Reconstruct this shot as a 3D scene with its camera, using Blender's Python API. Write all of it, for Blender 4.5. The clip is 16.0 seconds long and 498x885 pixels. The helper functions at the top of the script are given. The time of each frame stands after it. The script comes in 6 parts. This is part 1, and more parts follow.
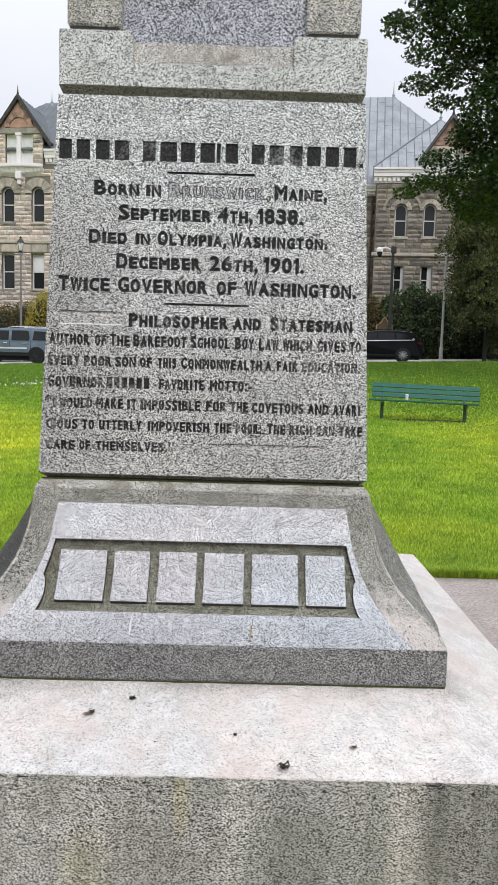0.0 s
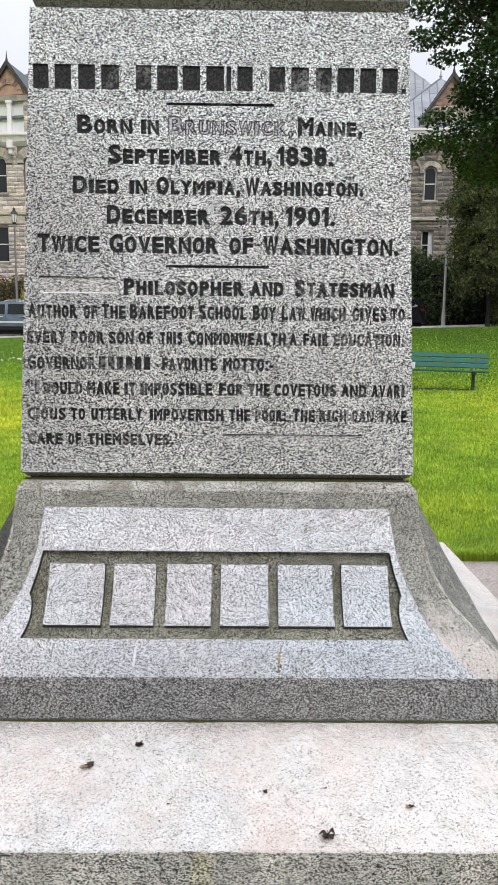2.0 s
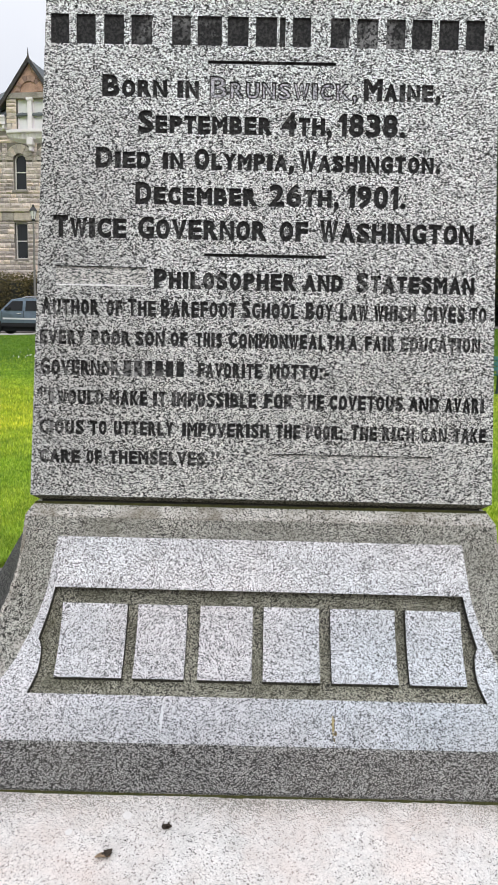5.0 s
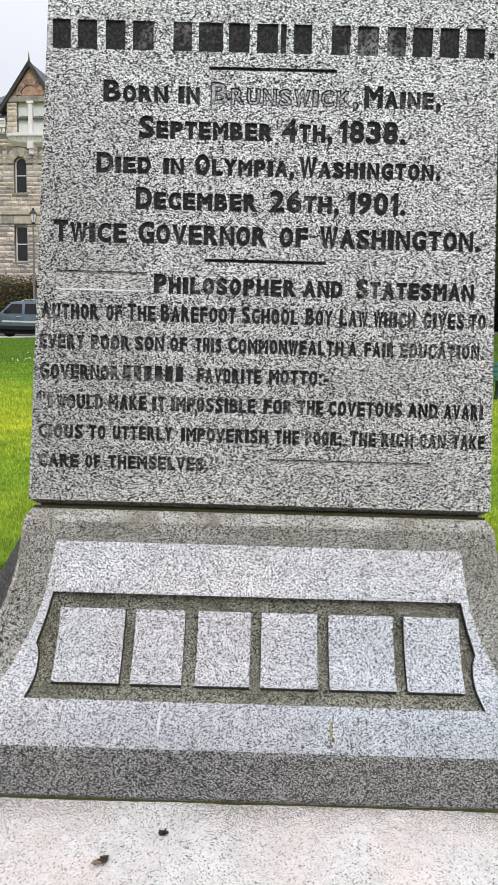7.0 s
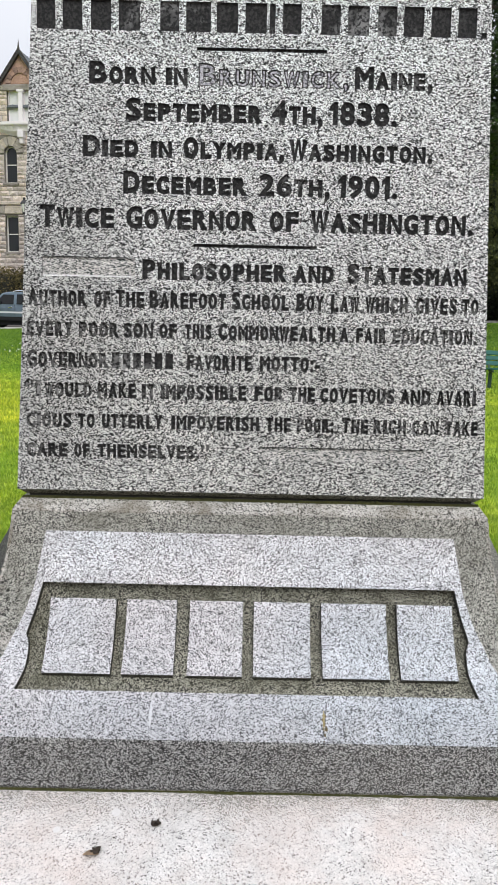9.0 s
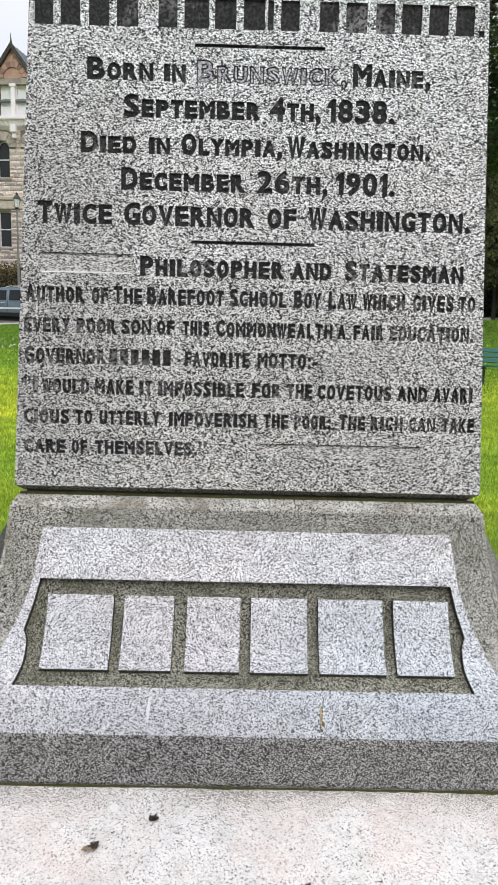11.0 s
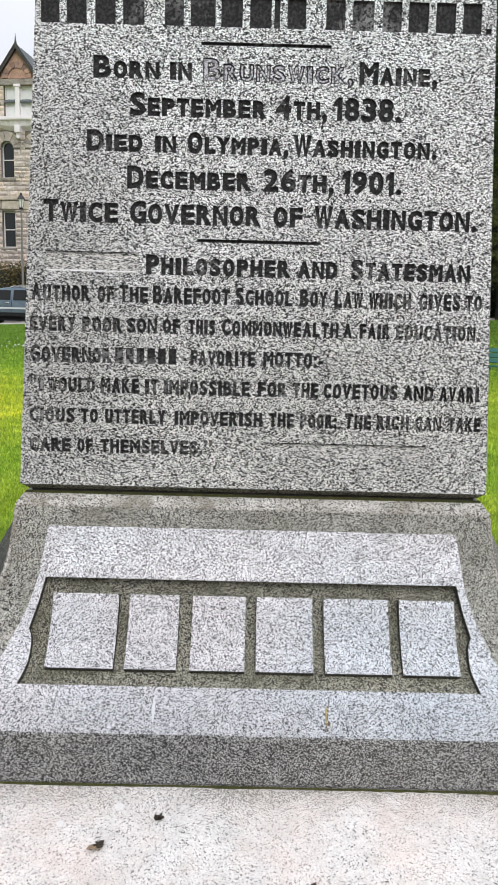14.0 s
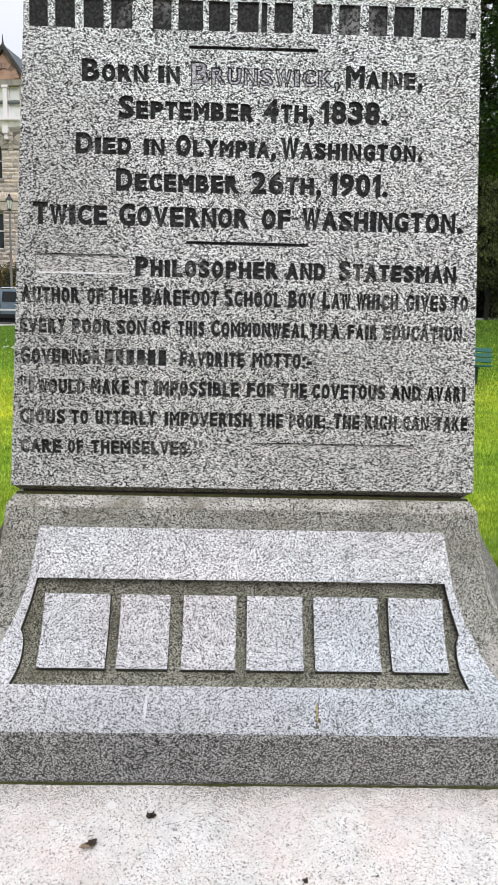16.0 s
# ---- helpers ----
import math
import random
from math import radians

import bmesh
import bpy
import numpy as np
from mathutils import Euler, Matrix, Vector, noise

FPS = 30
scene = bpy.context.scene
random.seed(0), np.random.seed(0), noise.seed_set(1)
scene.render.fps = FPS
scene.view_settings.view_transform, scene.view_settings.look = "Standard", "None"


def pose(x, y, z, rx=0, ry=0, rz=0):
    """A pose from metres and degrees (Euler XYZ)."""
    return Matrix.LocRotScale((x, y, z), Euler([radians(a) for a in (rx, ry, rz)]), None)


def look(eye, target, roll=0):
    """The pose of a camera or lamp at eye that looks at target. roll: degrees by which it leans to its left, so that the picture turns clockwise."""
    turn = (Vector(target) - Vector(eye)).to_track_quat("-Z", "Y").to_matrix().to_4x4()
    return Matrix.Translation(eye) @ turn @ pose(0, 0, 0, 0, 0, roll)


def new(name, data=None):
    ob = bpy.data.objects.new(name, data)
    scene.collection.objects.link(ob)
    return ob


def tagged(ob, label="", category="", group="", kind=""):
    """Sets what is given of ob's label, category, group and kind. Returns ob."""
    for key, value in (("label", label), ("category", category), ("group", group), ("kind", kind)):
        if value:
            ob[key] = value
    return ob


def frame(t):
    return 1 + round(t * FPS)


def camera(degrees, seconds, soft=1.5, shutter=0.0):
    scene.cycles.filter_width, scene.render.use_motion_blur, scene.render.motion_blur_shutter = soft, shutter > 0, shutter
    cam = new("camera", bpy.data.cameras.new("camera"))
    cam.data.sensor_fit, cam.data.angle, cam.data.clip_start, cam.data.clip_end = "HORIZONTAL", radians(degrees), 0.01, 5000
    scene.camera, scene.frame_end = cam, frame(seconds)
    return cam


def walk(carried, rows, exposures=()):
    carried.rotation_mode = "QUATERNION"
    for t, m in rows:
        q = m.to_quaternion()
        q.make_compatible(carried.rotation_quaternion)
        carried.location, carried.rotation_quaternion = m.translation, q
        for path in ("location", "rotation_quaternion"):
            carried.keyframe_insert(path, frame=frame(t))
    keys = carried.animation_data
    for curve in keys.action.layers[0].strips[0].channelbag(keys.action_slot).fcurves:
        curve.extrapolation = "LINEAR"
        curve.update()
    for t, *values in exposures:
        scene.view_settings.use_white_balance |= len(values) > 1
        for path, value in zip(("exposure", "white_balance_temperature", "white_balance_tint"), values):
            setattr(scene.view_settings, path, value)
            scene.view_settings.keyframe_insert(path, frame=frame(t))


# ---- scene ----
from math import sin, cos, tan, pi, atan, sqrt

# camera: seconds, eye, yaw to the left, pitch up, roll clockwise
cam = camera(36.5, 16.0, soft=1.4)
ROWS = [
    (0.0, 0.1081, -2.7754, 1.4779, -0.709, -6.338, 1.664),
    (0.5, 0.1080, -2.7711, 1.4736, -0.843, -6.836, 1.529),
    (1.0, 0.0759, -2.7183, 1.4693, -1.012, -7.536, 1.374),
    (1.5, 0.0405, -2.5686, 1.4616, -1.012, -8.184, 0.945),
    (2.0, 0.0569, -2.3921, 1.4840, -0.691, -8.602, 0.599),
    (2.5, 0.0193, -2.2443, 1.4892, 0.008, -8.768, 0.240),
    (3.0, -0.0145, -2.1465, 1.4866, 0.697, -8.711, 0.037),
    (3.5, -0.0020, -2.1119, 1.4811, 0.992, -8.772, 0.182),
    (4.0, -0.0055, -2.1043, 1.4830, 0.854, -8.822, 0.509),
    (6.5, -0.0220, -2.0965, 1.4875, 0.264, -8.363, 1.717),
    (7.0, -0.0162, -2.0980, 1.4885, 0.343, -8.359, 1.548),
    (7.5, -0.0127, -2.0995, 1.4865, 0.224, -8.406, 1.461),
    (8.0, -0.0165, -2.0957, 1.4861, 0.229, -8.603, 1.325),
    (8.5, -0.0139, -2.0884, 1.4805, 0.106, -8.867, 1.293),
    (9.0, -0.0099, -2.0812, 1.4810, -0.134, -9.101, 1.270),
    (11.5, -0.0203, -2.0887, 1.4822, -0.694, -9.358, 1.454),
    (12.0, -0.0197, -2.0933, 1.4831, -0.548, -9.293, 1.446),
    (12.5, -0.0168, -2.0928, 1.4815, -0.400, -9.211, 1.469),
    (13.0, -0.0159, -2.0942, 1.4799, -0.291, -9.206, 1.528),
    (13.5, -0.0275, -2.0950, 1.4798, -0.270, -9.254, 1.576),
    (14.0, -0.0236, -2.0827, 1.4785, -0.399, -9.349, 1.471),
    (14.5, -0.0214, -2.0797, 1.4776, -0.662, -9.503, 1.236),
    (15.0, -0.0201, -2.0803, 1.4776, -1.008, -9.582, 1.097),
    (15.5, -0.0156, -2.0859, 1.4778, -1.174, -9.501, 1.125),
    (16.0, -0.0221, -2.0958, 1.4797, -1.136, -9.282, 1.266),
]


def aim(x, y, z, yaw, pitch, roll):
    a, p = radians(yaw), radians(pitch)
    eye = Vector((x, y, z))
    return look(eye, eye + Vector((-sin(a) * cos(p), cos(a) * cos(p), sin(p))), roll)


walk(cam, [(r[0], aim(*r[1:])) for r in ROWS], [(0.0, 0.0), (1.4, 0.0), (2.2, 0.07), (2.8, 0.06), (3.5, -0.01), (9.2, -0.01), (11.3, 0.05), (16.0, 0.05)])

# ---- light: a bright overcast sky with a broad, veiled sun ----
SUN_UP, SUN_TURN = 43.0, 162.0
world = bpy.data.worlds.new("overcast_sky")
scene.world = world
world.use_nodes = True
wn, wl = world.node_tree.nodes, world.node_tree.links
sky = wn.new("ShaderNodeTexSky")
sky.sky_type, sky.sun_disc = "NISHITA", False
sky.sun_elevation, sky.sun_rotation = radians(SUN_UP), radians(SUN_TURN)
sky_gain = wn.new("ShaderNodeMix")
sky_gain.data_type, sky_gain.blend_type = "RGBA", "MULTIPLY"
sky_gain.inputs["Factor"].default_value = 1.0
sky_gain.inputs["B"].default_value = (0.09, 0.09, 0.09, 1)
wl.new(sky.outputs[0], sky_gain.inputs["A"])
coord = wn.new("ShaderNodeTexCoord")
cloud = wn.new("ShaderNodeTexNoise")
cloud.inputs["Scale"].default_value, cloud.inputs["Detail"].default_value = 2.2, 5
wl.new(coord.outputs["Generated"], cloud.inputs["Vector"])
cloud_ramp = wn.new("ShaderNodeValToRGB")
cloud_ramp.color_ramp.elements[0].position, cloud_ramp.color_ramp.elements[0].color = 0.3, (0.80, 0.835, 0.95, 1)
cloud_ramp.color_ramp.elements[1].position, cloud_ramp.color_ramp.elements[1].color = 0.7, (0.955, 0.97, 1.02, 1)
wl.new(cloud.outputs["Fac"], cloud_ramp.inputs[0])
veil = wn.new("ShaderNodeMix")
veil.data_type = "RGBA"
veil.inputs["Factor"].default_value = 0.9
wl.new(sky_gain.outputs["Result"], veil.inputs["A"])
wl.new(cloud_ramp.outputs[0], veil.inputs["B"])
# an overcast sky is about three times as bright overhead as at the horizon
height = wn.new("ShaderNodeSeparateXYZ")
wl.new(coord.outputs["Generated"], height.inputs[0])
grade = wn.new("ShaderNodeMapRange")
grade.inputs["From Min"].default_value, grade.inputs["From Max"].default_value = 0.0, 1.0
grade.inputs["To Min"].default_value, grade.inputs["To Max"].default_value = 0.86, 2.14
steep = wn.new("ShaderNodeMath")
steep.operation, steep.use_clamp = "POWER", True
steep.inputs[1].default_value = 1.7
wl.new(height.outputs["Z"], steep.inputs[0])
wl.new(steep.outputs[0], grade.inputs["Value"])
graded = wn.new("ShaderNodeMix")
graded.data_type, graded.blend_type = "RGBA", "MULTIPLY"
graded.inputs["Factor"].default_value = 1.0
wl.new(veil.outputs["Result"], graded.inputs["A"])
wl.new(grade.outputs["Result"], graded.inputs["B"])
wl.new(graded.outputs["Result"], wn["Background"].inputs["Color"])
wn["Background"].inputs["Strength"].default_value = 1.0
sun = new("sun", bpy.data.lights.new("sun", "SUN"))
sun.data.energy, sun.data.angle, sun.data.color = 1.2, radians(22), (1.0, 0.99, 0.96)
sun.matrix_world = look((0, 0, 0), (sin(radians(SUN_TURN)) * -cos(radians(SUN_UP)), cos(radians(SUN_TURN)) * -cos(radians(SUN_UP)), -sin(radians(SUN_UP))))
scene.view_settings.exposure = 0.0


# ---- small helpers ----
def link_mesh(name, bm, mat=None, smooth=False):
    me = bpy.data.meshes.new(name)
    bm.normal_update()
    bm.to_mesh(me)
    bm.free()
    if smooth:
        me.polygons.foreach_set("use_smooth", [True] * len(me.polygons))
    for m in mat if isinstance(mat, (list, tuple)) else ([mat] if mat else []):
        me.materials.append(m)
    return new(name, me)


def part(name, bm, mat, parent, label="", smooth=False):
    ob = link_mesh(name, bm, mat, smooth)
    ob.parent = parent
    if label:
        ob["label"] = label
    return ob


def thing(name, m, label, category, group="", kind=""):
    ob = new(name)
    ob.empty_display_size = 0.1
    ob.matrix_world = m
    return tagged(ob, label, category, group, kind)


def boxes(*specs, bevel=0.0, segments=1):
    """Boxes (x0, x1, y0, y1, z0, z1) joined into one bmesh."""
    bm = bmesh.new()
    for x0, x1, y0, y1, z0, z1 in specs:
        r = bmesh.ops.create_cube(bm, size=1)
        bmesh.ops.transform(bm, matrix=Matrix.Translation(((x0 + x1) / 2, (y0 + y1) / 2, (z0 + z1) / 2)) @ Matrix.Diagonal((x1 - x0, y1 - y0, z1 - z0, 1)), verts=r["verts"])
    if bevel:
        bmesh.ops.bevel(bm, geom=bm.edges[:], offset=bevel, segments=segments, affect="EDGES", profile=0.6)
    return bm


def tube(path, radii, n=10, cap=True):
    """A round bar through the points of path with a radius at each."""
    bm = bmesh.new()
    rings = []
    for i, p in enumerate(path):
        p = Vector(p)
        d = (Vector(path[min(i + 1, len(path) - 1)]) - Vector(path[max(i - 1, 0)])).normalized()
        q = d.to_track_quat("Z", "Y").to_matrix()
        r = radii[i] if isinstance(radii, (list, tuple)) else radii
        rings.append([bm.verts.new(p + q @ Vector((r * cos(2 * pi * k / n), r * sin(2 * pi * k / n), 0))) for k in range(n)])
    for a, b in zip(rings, rings[1:]):
        for k in range(n):
            bm.faces.new((a[k], a[(k + 1) % n], b[(k + 1) % n], b[k]))
    if cap:
        bm.faces.new(rings[0][::-1])
        bm.faces.new(rings[-1])
    return bm


def lathe(profile, n=16):
    """A turned body from (radius, height) rows."""
    return tube([(0, 0, z) for r, z in profile], [max(r, 0.001) for r, z in profile], n)


def prism(outline, depth, axis="y"):
    """An outline of (u, v) pushed back by depth; u is x and v is z."""
    bm = bmesh.new()
    vs = [bm.verts.new((u, 0, v)) for u, v in outline]
    f = bm.faces.new(vs)
    r = bmesh.ops.extrude_face_region(bm, geom=[f])
    bmesh.ops.translate(bm, vec=(0, depth, 0), verts=[g for g in r["geom"] if isinstance(g, bmesh.types.BMVert)])
    bmesh.ops.recalc_face_normals(bm, faces=bm.faces[:])
    return bm


def from_arrays(name, verts, faces, mat, uv=None):
    """A mesh from numpy arrays of places and of triangles or quads."""
    me = bpy.data.meshes.new(name)
    n = faces.shape[1]
    me.vertices.add(len(verts))
    me.vertices.foreach_set("co", np.asarray(verts, np.float32).ravel())
    me.loops.add(faces.size)
    me.loops.foreach_set("vertex_index", faces.astype(np.int32).ravel())
    me.polygons.add(len(faces))
    me.polygons.foreach_set("loop_start", np.arange(0, faces.size, n, dtype=np.int32))
    me.update(calc_edges=True)
    me.validate()
    if mat:
        me.materials.append(mat)
    return new(name, me)


# ---- materials ----
def material(name, rough=0.8, metal=0.0, spec=0.5):
    m = bpy.data.materials.new(name)
    m.use_nodes = True
    b = m.node_tree.nodes["Principled BSDF"]
    b.inputs["Roughness"].default_value, b.inputs["Metallic"].default_value, b.inputs["Specular IOR Level"].default_value = rough, metal, spec
    return m, m.node_tree.nodes, m.node_tree.links, b


def ramp(nodes, links, source, stops):
    r = nodes.new("ShaderNodeValToRGB")
    while len(r.color_ramp.elements) < len(stops):
        r.color_ramp.elements.new(0.5)
    for e, (p, c) in zip(r.color_ramp.elements, stops):
        e.position, e.color = p, (*c, 1) if len(c) == 3 else c
    links.new(source, r.inputs[0])
    return r


def noise_tex(nodes, links, vector, scale, detail=3, rough=0.6):
    t = nodes.new("ShaderNodeTexNoise")
    t.inputs["Scale"].default_value, t.inputs["Detail"].default_value, t.inputs["Roughness"].default_value = scale, detail, rough
    links.new(vector, t.inputs["Vector"])
    return t


def blend(nodes, links, a, b, factor, mode="MIX"):
    m = nodes.new("ShaderNodeMix")
    m.data_type, m.blend_type = "RGBA", mode
    for key, v in (("A", a), ("B", b), ("Factor", factor)):
        if isinstance(v, (int, float)):
            m.inputs[key].default_value = v if key == "Factor" else (v, v, v, 1)
        elif isinstance(v, tuple):
            m.inputs[key].default_value = (*v, 1)
        else:
            links.new(v, m.inputs[key])
    return m.outputs["Result"]


def bump(nodes, links, bsdf, height, strength, distance):
    b = nodes.new("ShaderNodeBump")
    b.inputs["Strength"].default_value, b.inputs["Distance"].default_value = strength, distance
    links.new(height, b.inputs["Height"])
    links.new(b.outputs[0], bsdf.inputs["Normal"])


def granite(name, pale, grey, dark, grain=190.0, dark_share=0.36, stain=(0.3, 0.28, 0.24), stain_share=0.25, rough=0.75, relief=0.35, streak=0.0, tint=None, fleck=0.38, foot=None, drawn=None, grime=False, tone_blots=(), stain_scale=3.2):
    """Speckled granite: pale feldspar, grey quartz and dark mica grains, with broad stains and run-off streaks."""
    m, n, l, b = material(name, rough)
    co = n.new("ShaderNodeTexCoord").outputs["Object"]
    if drawn:
        # tooling drags the flecks out along the face
        pull = n.new("ShaderNodeMapping")
        pull.inputs["Scale"].default_value, pull.inputs["Rotation"].default_value = drawn, (0, 0, 0.35)
        l.new(co, pull.inputs["Vector"])
        co = pull.outputs[0]
    # crystals: cells of two sizes, each with its own mineral, clouded inside by a finer grain
    warp = noise_tex(n, l, co, grain * 0.7, 2, 0.5)
    shift = n.new("ShaderNodeMix")
    shift.data_type, shift.blend_type = "RGBA", "LINEAR_LIGHT"
    shift.inputs["Factor"].default_value = 0.8 / grain
    l.new(co, shift.inputs["A"])
    l.new(warp.outputs["Color"], shift.inputs["B"])
    cloudy = noise_tex(n, l, co, grain * 1.3, 3, 0.65)

    def crystals(scale):
        v = n.new("ShaderNodeTexVoronoi")
        v.inputs["Scale"].default_value = scale
        l.new(shift.outputs["Result"], v.inputs["Vector"])
        s = n.new("ShaderNodeSeparateColor")
        l.new(v.outputs["Color"], s.inputs[0])
        return s.outputs[0]

    def between(a, b, k):
        return tuple(p + (q - p) * k for p, q in zip(a, b))

    kind = crystals(grain)
    stir = n.new("ShaderNodeMath")
    stir.operation = "MULTIPLY_ADD"
    stir.inputs[1].default_value = 0.7
    l.new(cloudy.outputs["Fac"], stir.inputs[0])
    l.new(kind, stir.inputs[2])
    mineral = n.new("ShaderNodeMath")
    mineral.operation = "SUBTRACT"
    mineral.inputs[1].default_value = 0.35
    l.new(stir.outputs[0], mineral.inputs[0])
    ds = dark_share
    r1 = ramp(n, l, mineral.outputs[0], [(0.0, between(dark, grey, -0.05)), (ds - 0.05, dark), (ds + 0.03, between(dark, grey, 0.55)), (ds + 0.13, grey), (ds + 0.25, between(grey, pale, 0.6)), (ds + 0.40, pale), (1.0, between(grey, pale, 1.12))])
    kind2 = crystals(grain * 1.9)
    r2 = ramp(n, l, kind2, [(0.10, (fleck, fleck, fleck * 1.03)), (0.28, (0.82, 0.82, 0.82)), (0.6, (1, 1, 1)), (1.0, (1.08, 1.08, 1.08))])
    c = blend(n, l, r1.outputs[0], r2.outputs[0], 0.85, "MULTIPLY")
    mottle = noise_tex(n, l, co, 17, 6, 0.7)
    r7 = ramp(n, l, mottle.outputs["Fac"], [(0.32, (0.84, 0.84, 0.83)), (0.68, (1.10, 1.10, 1.10))])
    c = blend(n, l, c, r7.outputs[0], 1.0, "MULTIPLY")
    for middle, reach, wash in tone_blots:
        # a broad tone with its own ragged outline: weather stains and painted brightness
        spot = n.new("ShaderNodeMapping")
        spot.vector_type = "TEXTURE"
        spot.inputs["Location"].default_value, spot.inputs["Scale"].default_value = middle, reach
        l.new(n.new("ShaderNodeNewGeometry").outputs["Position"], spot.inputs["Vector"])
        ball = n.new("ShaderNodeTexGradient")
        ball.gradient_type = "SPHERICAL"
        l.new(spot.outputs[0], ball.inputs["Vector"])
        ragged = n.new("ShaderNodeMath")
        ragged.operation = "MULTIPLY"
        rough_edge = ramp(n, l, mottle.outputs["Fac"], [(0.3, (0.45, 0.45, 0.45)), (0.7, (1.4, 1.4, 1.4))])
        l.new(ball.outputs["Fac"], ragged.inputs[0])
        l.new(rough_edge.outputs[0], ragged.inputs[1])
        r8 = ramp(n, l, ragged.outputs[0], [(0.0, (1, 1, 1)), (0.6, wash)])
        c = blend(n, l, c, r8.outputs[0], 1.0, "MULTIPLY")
    grains = noise_tex(n, l, co, grain * 0.8, 3, 0.6)
    broad = noise_tex(n, l, co, stain_scale, 8, 0.7)
    r3 = ramp(n, l, broad.outputs["Fac"], [(0.44, (0, 0, 0)), (0.70, (1, 1, 1))])
    mix = n.new("ShaderNodeMath")
    mix.operation = "MULTIPLY"
    mix.inputs[1].default_value = stain_share
    l.new(r3.outputs[0], mix.inputs[0])
    c = blend(n, l, c, stain, mix.outputs[0], "MIX")
    if tint:
        patch = noise_tex(n, l, co, 2.1, 3, 0.5)
        r5 = ramp(n, l, patch.outputs["Color"], [(0.35, tint[0]), (0.65, tint[1])])
        c = blend(n, l, c, r5.outputs[0], 1.0, "MULTIPLY")
    if foot:
        # rain-washed pale toe and scattered bleached patches
        wash = noise_tex(n, l, co, 14, 5, 0.7)
        part_z = n.new("ShaderNodeSeparateXYZ")
        l.new(co, part_z.inputs[0])
        span = n.new("ShaderNodeMapRange")
        span.inputs["From Min"].default_value, span.inputs["From Max"].default_value = 0.90, 0.69
        l.new(part_z.outputs["Z"], span.inputs["Value"])
        both = n.new("ShaderNodeMath")
        both.operation = "MULTIPLY_ADD"
        both.inputs[1].default_value = 0.55
        l.new(span.outputs[0], both.inputs[0])
        l.new(wash.outputs["Fac"], both.inputs[2])
        washed = ramp(n, l, both.outputs[0], [(0.76, (0, 0, 0)), (1.02, (0.86, 0.86, 0.86))])
        speck = ramp(n, l, mineral.outputs[0], [(0.04, tuple(v * 0.25 for v in foot)), (0.16, tuple(v * 0.72 for v in foot)), (0.4, foot), (0.9, tuple(v * 1.12 for v in foot))])
        c = blend(n, l, c, speck.outputs[0], washed.outputs[0])
    if streak:
        stretch = n.new("ShaderNodeMapping")
        stretch.inputs["Scale"].default_value = (9, 9, 0.5)
        l.new(co, stretch.inputs["Vector"])
        runs = noise_tex(n, l, stretch.outputs[0], 1.0, 6, 0.65)
        r6 = ramp(n, l, runs.outputs["Fac"], [(0.36, (1 - streak,) * 3), (0.56, (1.05, 1.05, 1.05))])
        c = blend(n, l, c, r6.outputs[0], 1.0, "MULTIPLY")
    if grime:
        # grit and green grime creep out from the joint; elsewhere dark specks gather in patches
        where = n.new("ShaderNodeSeparateXYZ")
        l.new(co, where.inputs[0])
        near = n.new("ShaderNodeMapRange")
        near.inputs["From Min"].default_value, near.inputs["From Max"].default_value = 0.80, 0.712
        far_x, far_y, far = (n.new("ShaderNodeMath") for _ in range(3))
        far_x.operation, far_y.operation, far.operation = "ABSOLUTE", "ABSOLUTE", "MAXIMUM"
        l.new(where.outputs["X"], far_x.inputs[0])
        l.new(where.outputs["Y"], far_y.inputs[0])
        l.new(far_x.outputs[0], far.inputs[0])
        l.new(far_y.outputs[0], far.inputs[1])
        l.new(far.outputs[0], near.inputs["Value"])
        patch = noise_tex(n, l, co, 4.5, 4, 0.65)
        dots = noise_tex(n, l, co, 380, 2, 0.6)
        creep = n.new("ShaderNodeMath")
        creep.operation = "MULTIPLY_ADD"
        creep.inputs[1].default_value = 0.15
        l.new(near.outputs[0], creep.inputs[0])
        l.new(dots.outputs["Fac"], creep.inputs[2])
        more = n.new("ShaderNodeMath")
        more.operation = "MULTIPLY_ADD"
        more.inputs[1].default_value = 0.42
        l.new(patch.outputs["Fac"], more.inputs[0])
        l.new(creep.outputs[0], more.inputs[2])
        dirt = ramp(n, l, more.outputs[0], [(0.835, (0, 0, 0)), (0.90, (0.8, 0.8, 0.8))])
        c = blend(n, l, c, (0.10, 0.09, 0.065), dirt.outputs[0])
    tone = noise_tex(n, l, co, 0.9, 3)
    r4 = ramp(n, l, tone.outputs["Fac"], [(0.3, (0.9, 0.9, 0.9)), (0.7, (1.08, 1.08, 1.07))])
    c = blend(n, l, c, r4.outputs[0], 1.0, "MULTIPLY")
    l.new(c, b.inputs["Base Color"])
    bump(n, l, b, grains.outputs["Fac"], relief, 0.002)
    return m


def simple(name, colour, rough=0.7, metal=0.0, vary=0.25, scale=8.0, relief=0.0, coat=0.0):
    m, n, l, b = material(name, rough, metal)
    co = n.new("ShaderNodeTexCoord").outputs["Object"]
    a = noise_tex(n, l, co, scale, 5, 0.65)
    r = ramp(n, l, a.outputs["Fac"], [(0.25, tuple(max(0, v * (1 - vary)) for v in colour)), (0.75, tuple(v * (1 + vary) for v in colour))])
    l.new(r.outputs[0], b.inputs["Base Color"])
    b.inputs["Coat Weight"].default_value = coat
    if relief:
        f = noise_tex(n, l, co, scale * 6, 4)
        bump(n, l, b, f.outputs["Fac"], relief, 0.01)
    return m


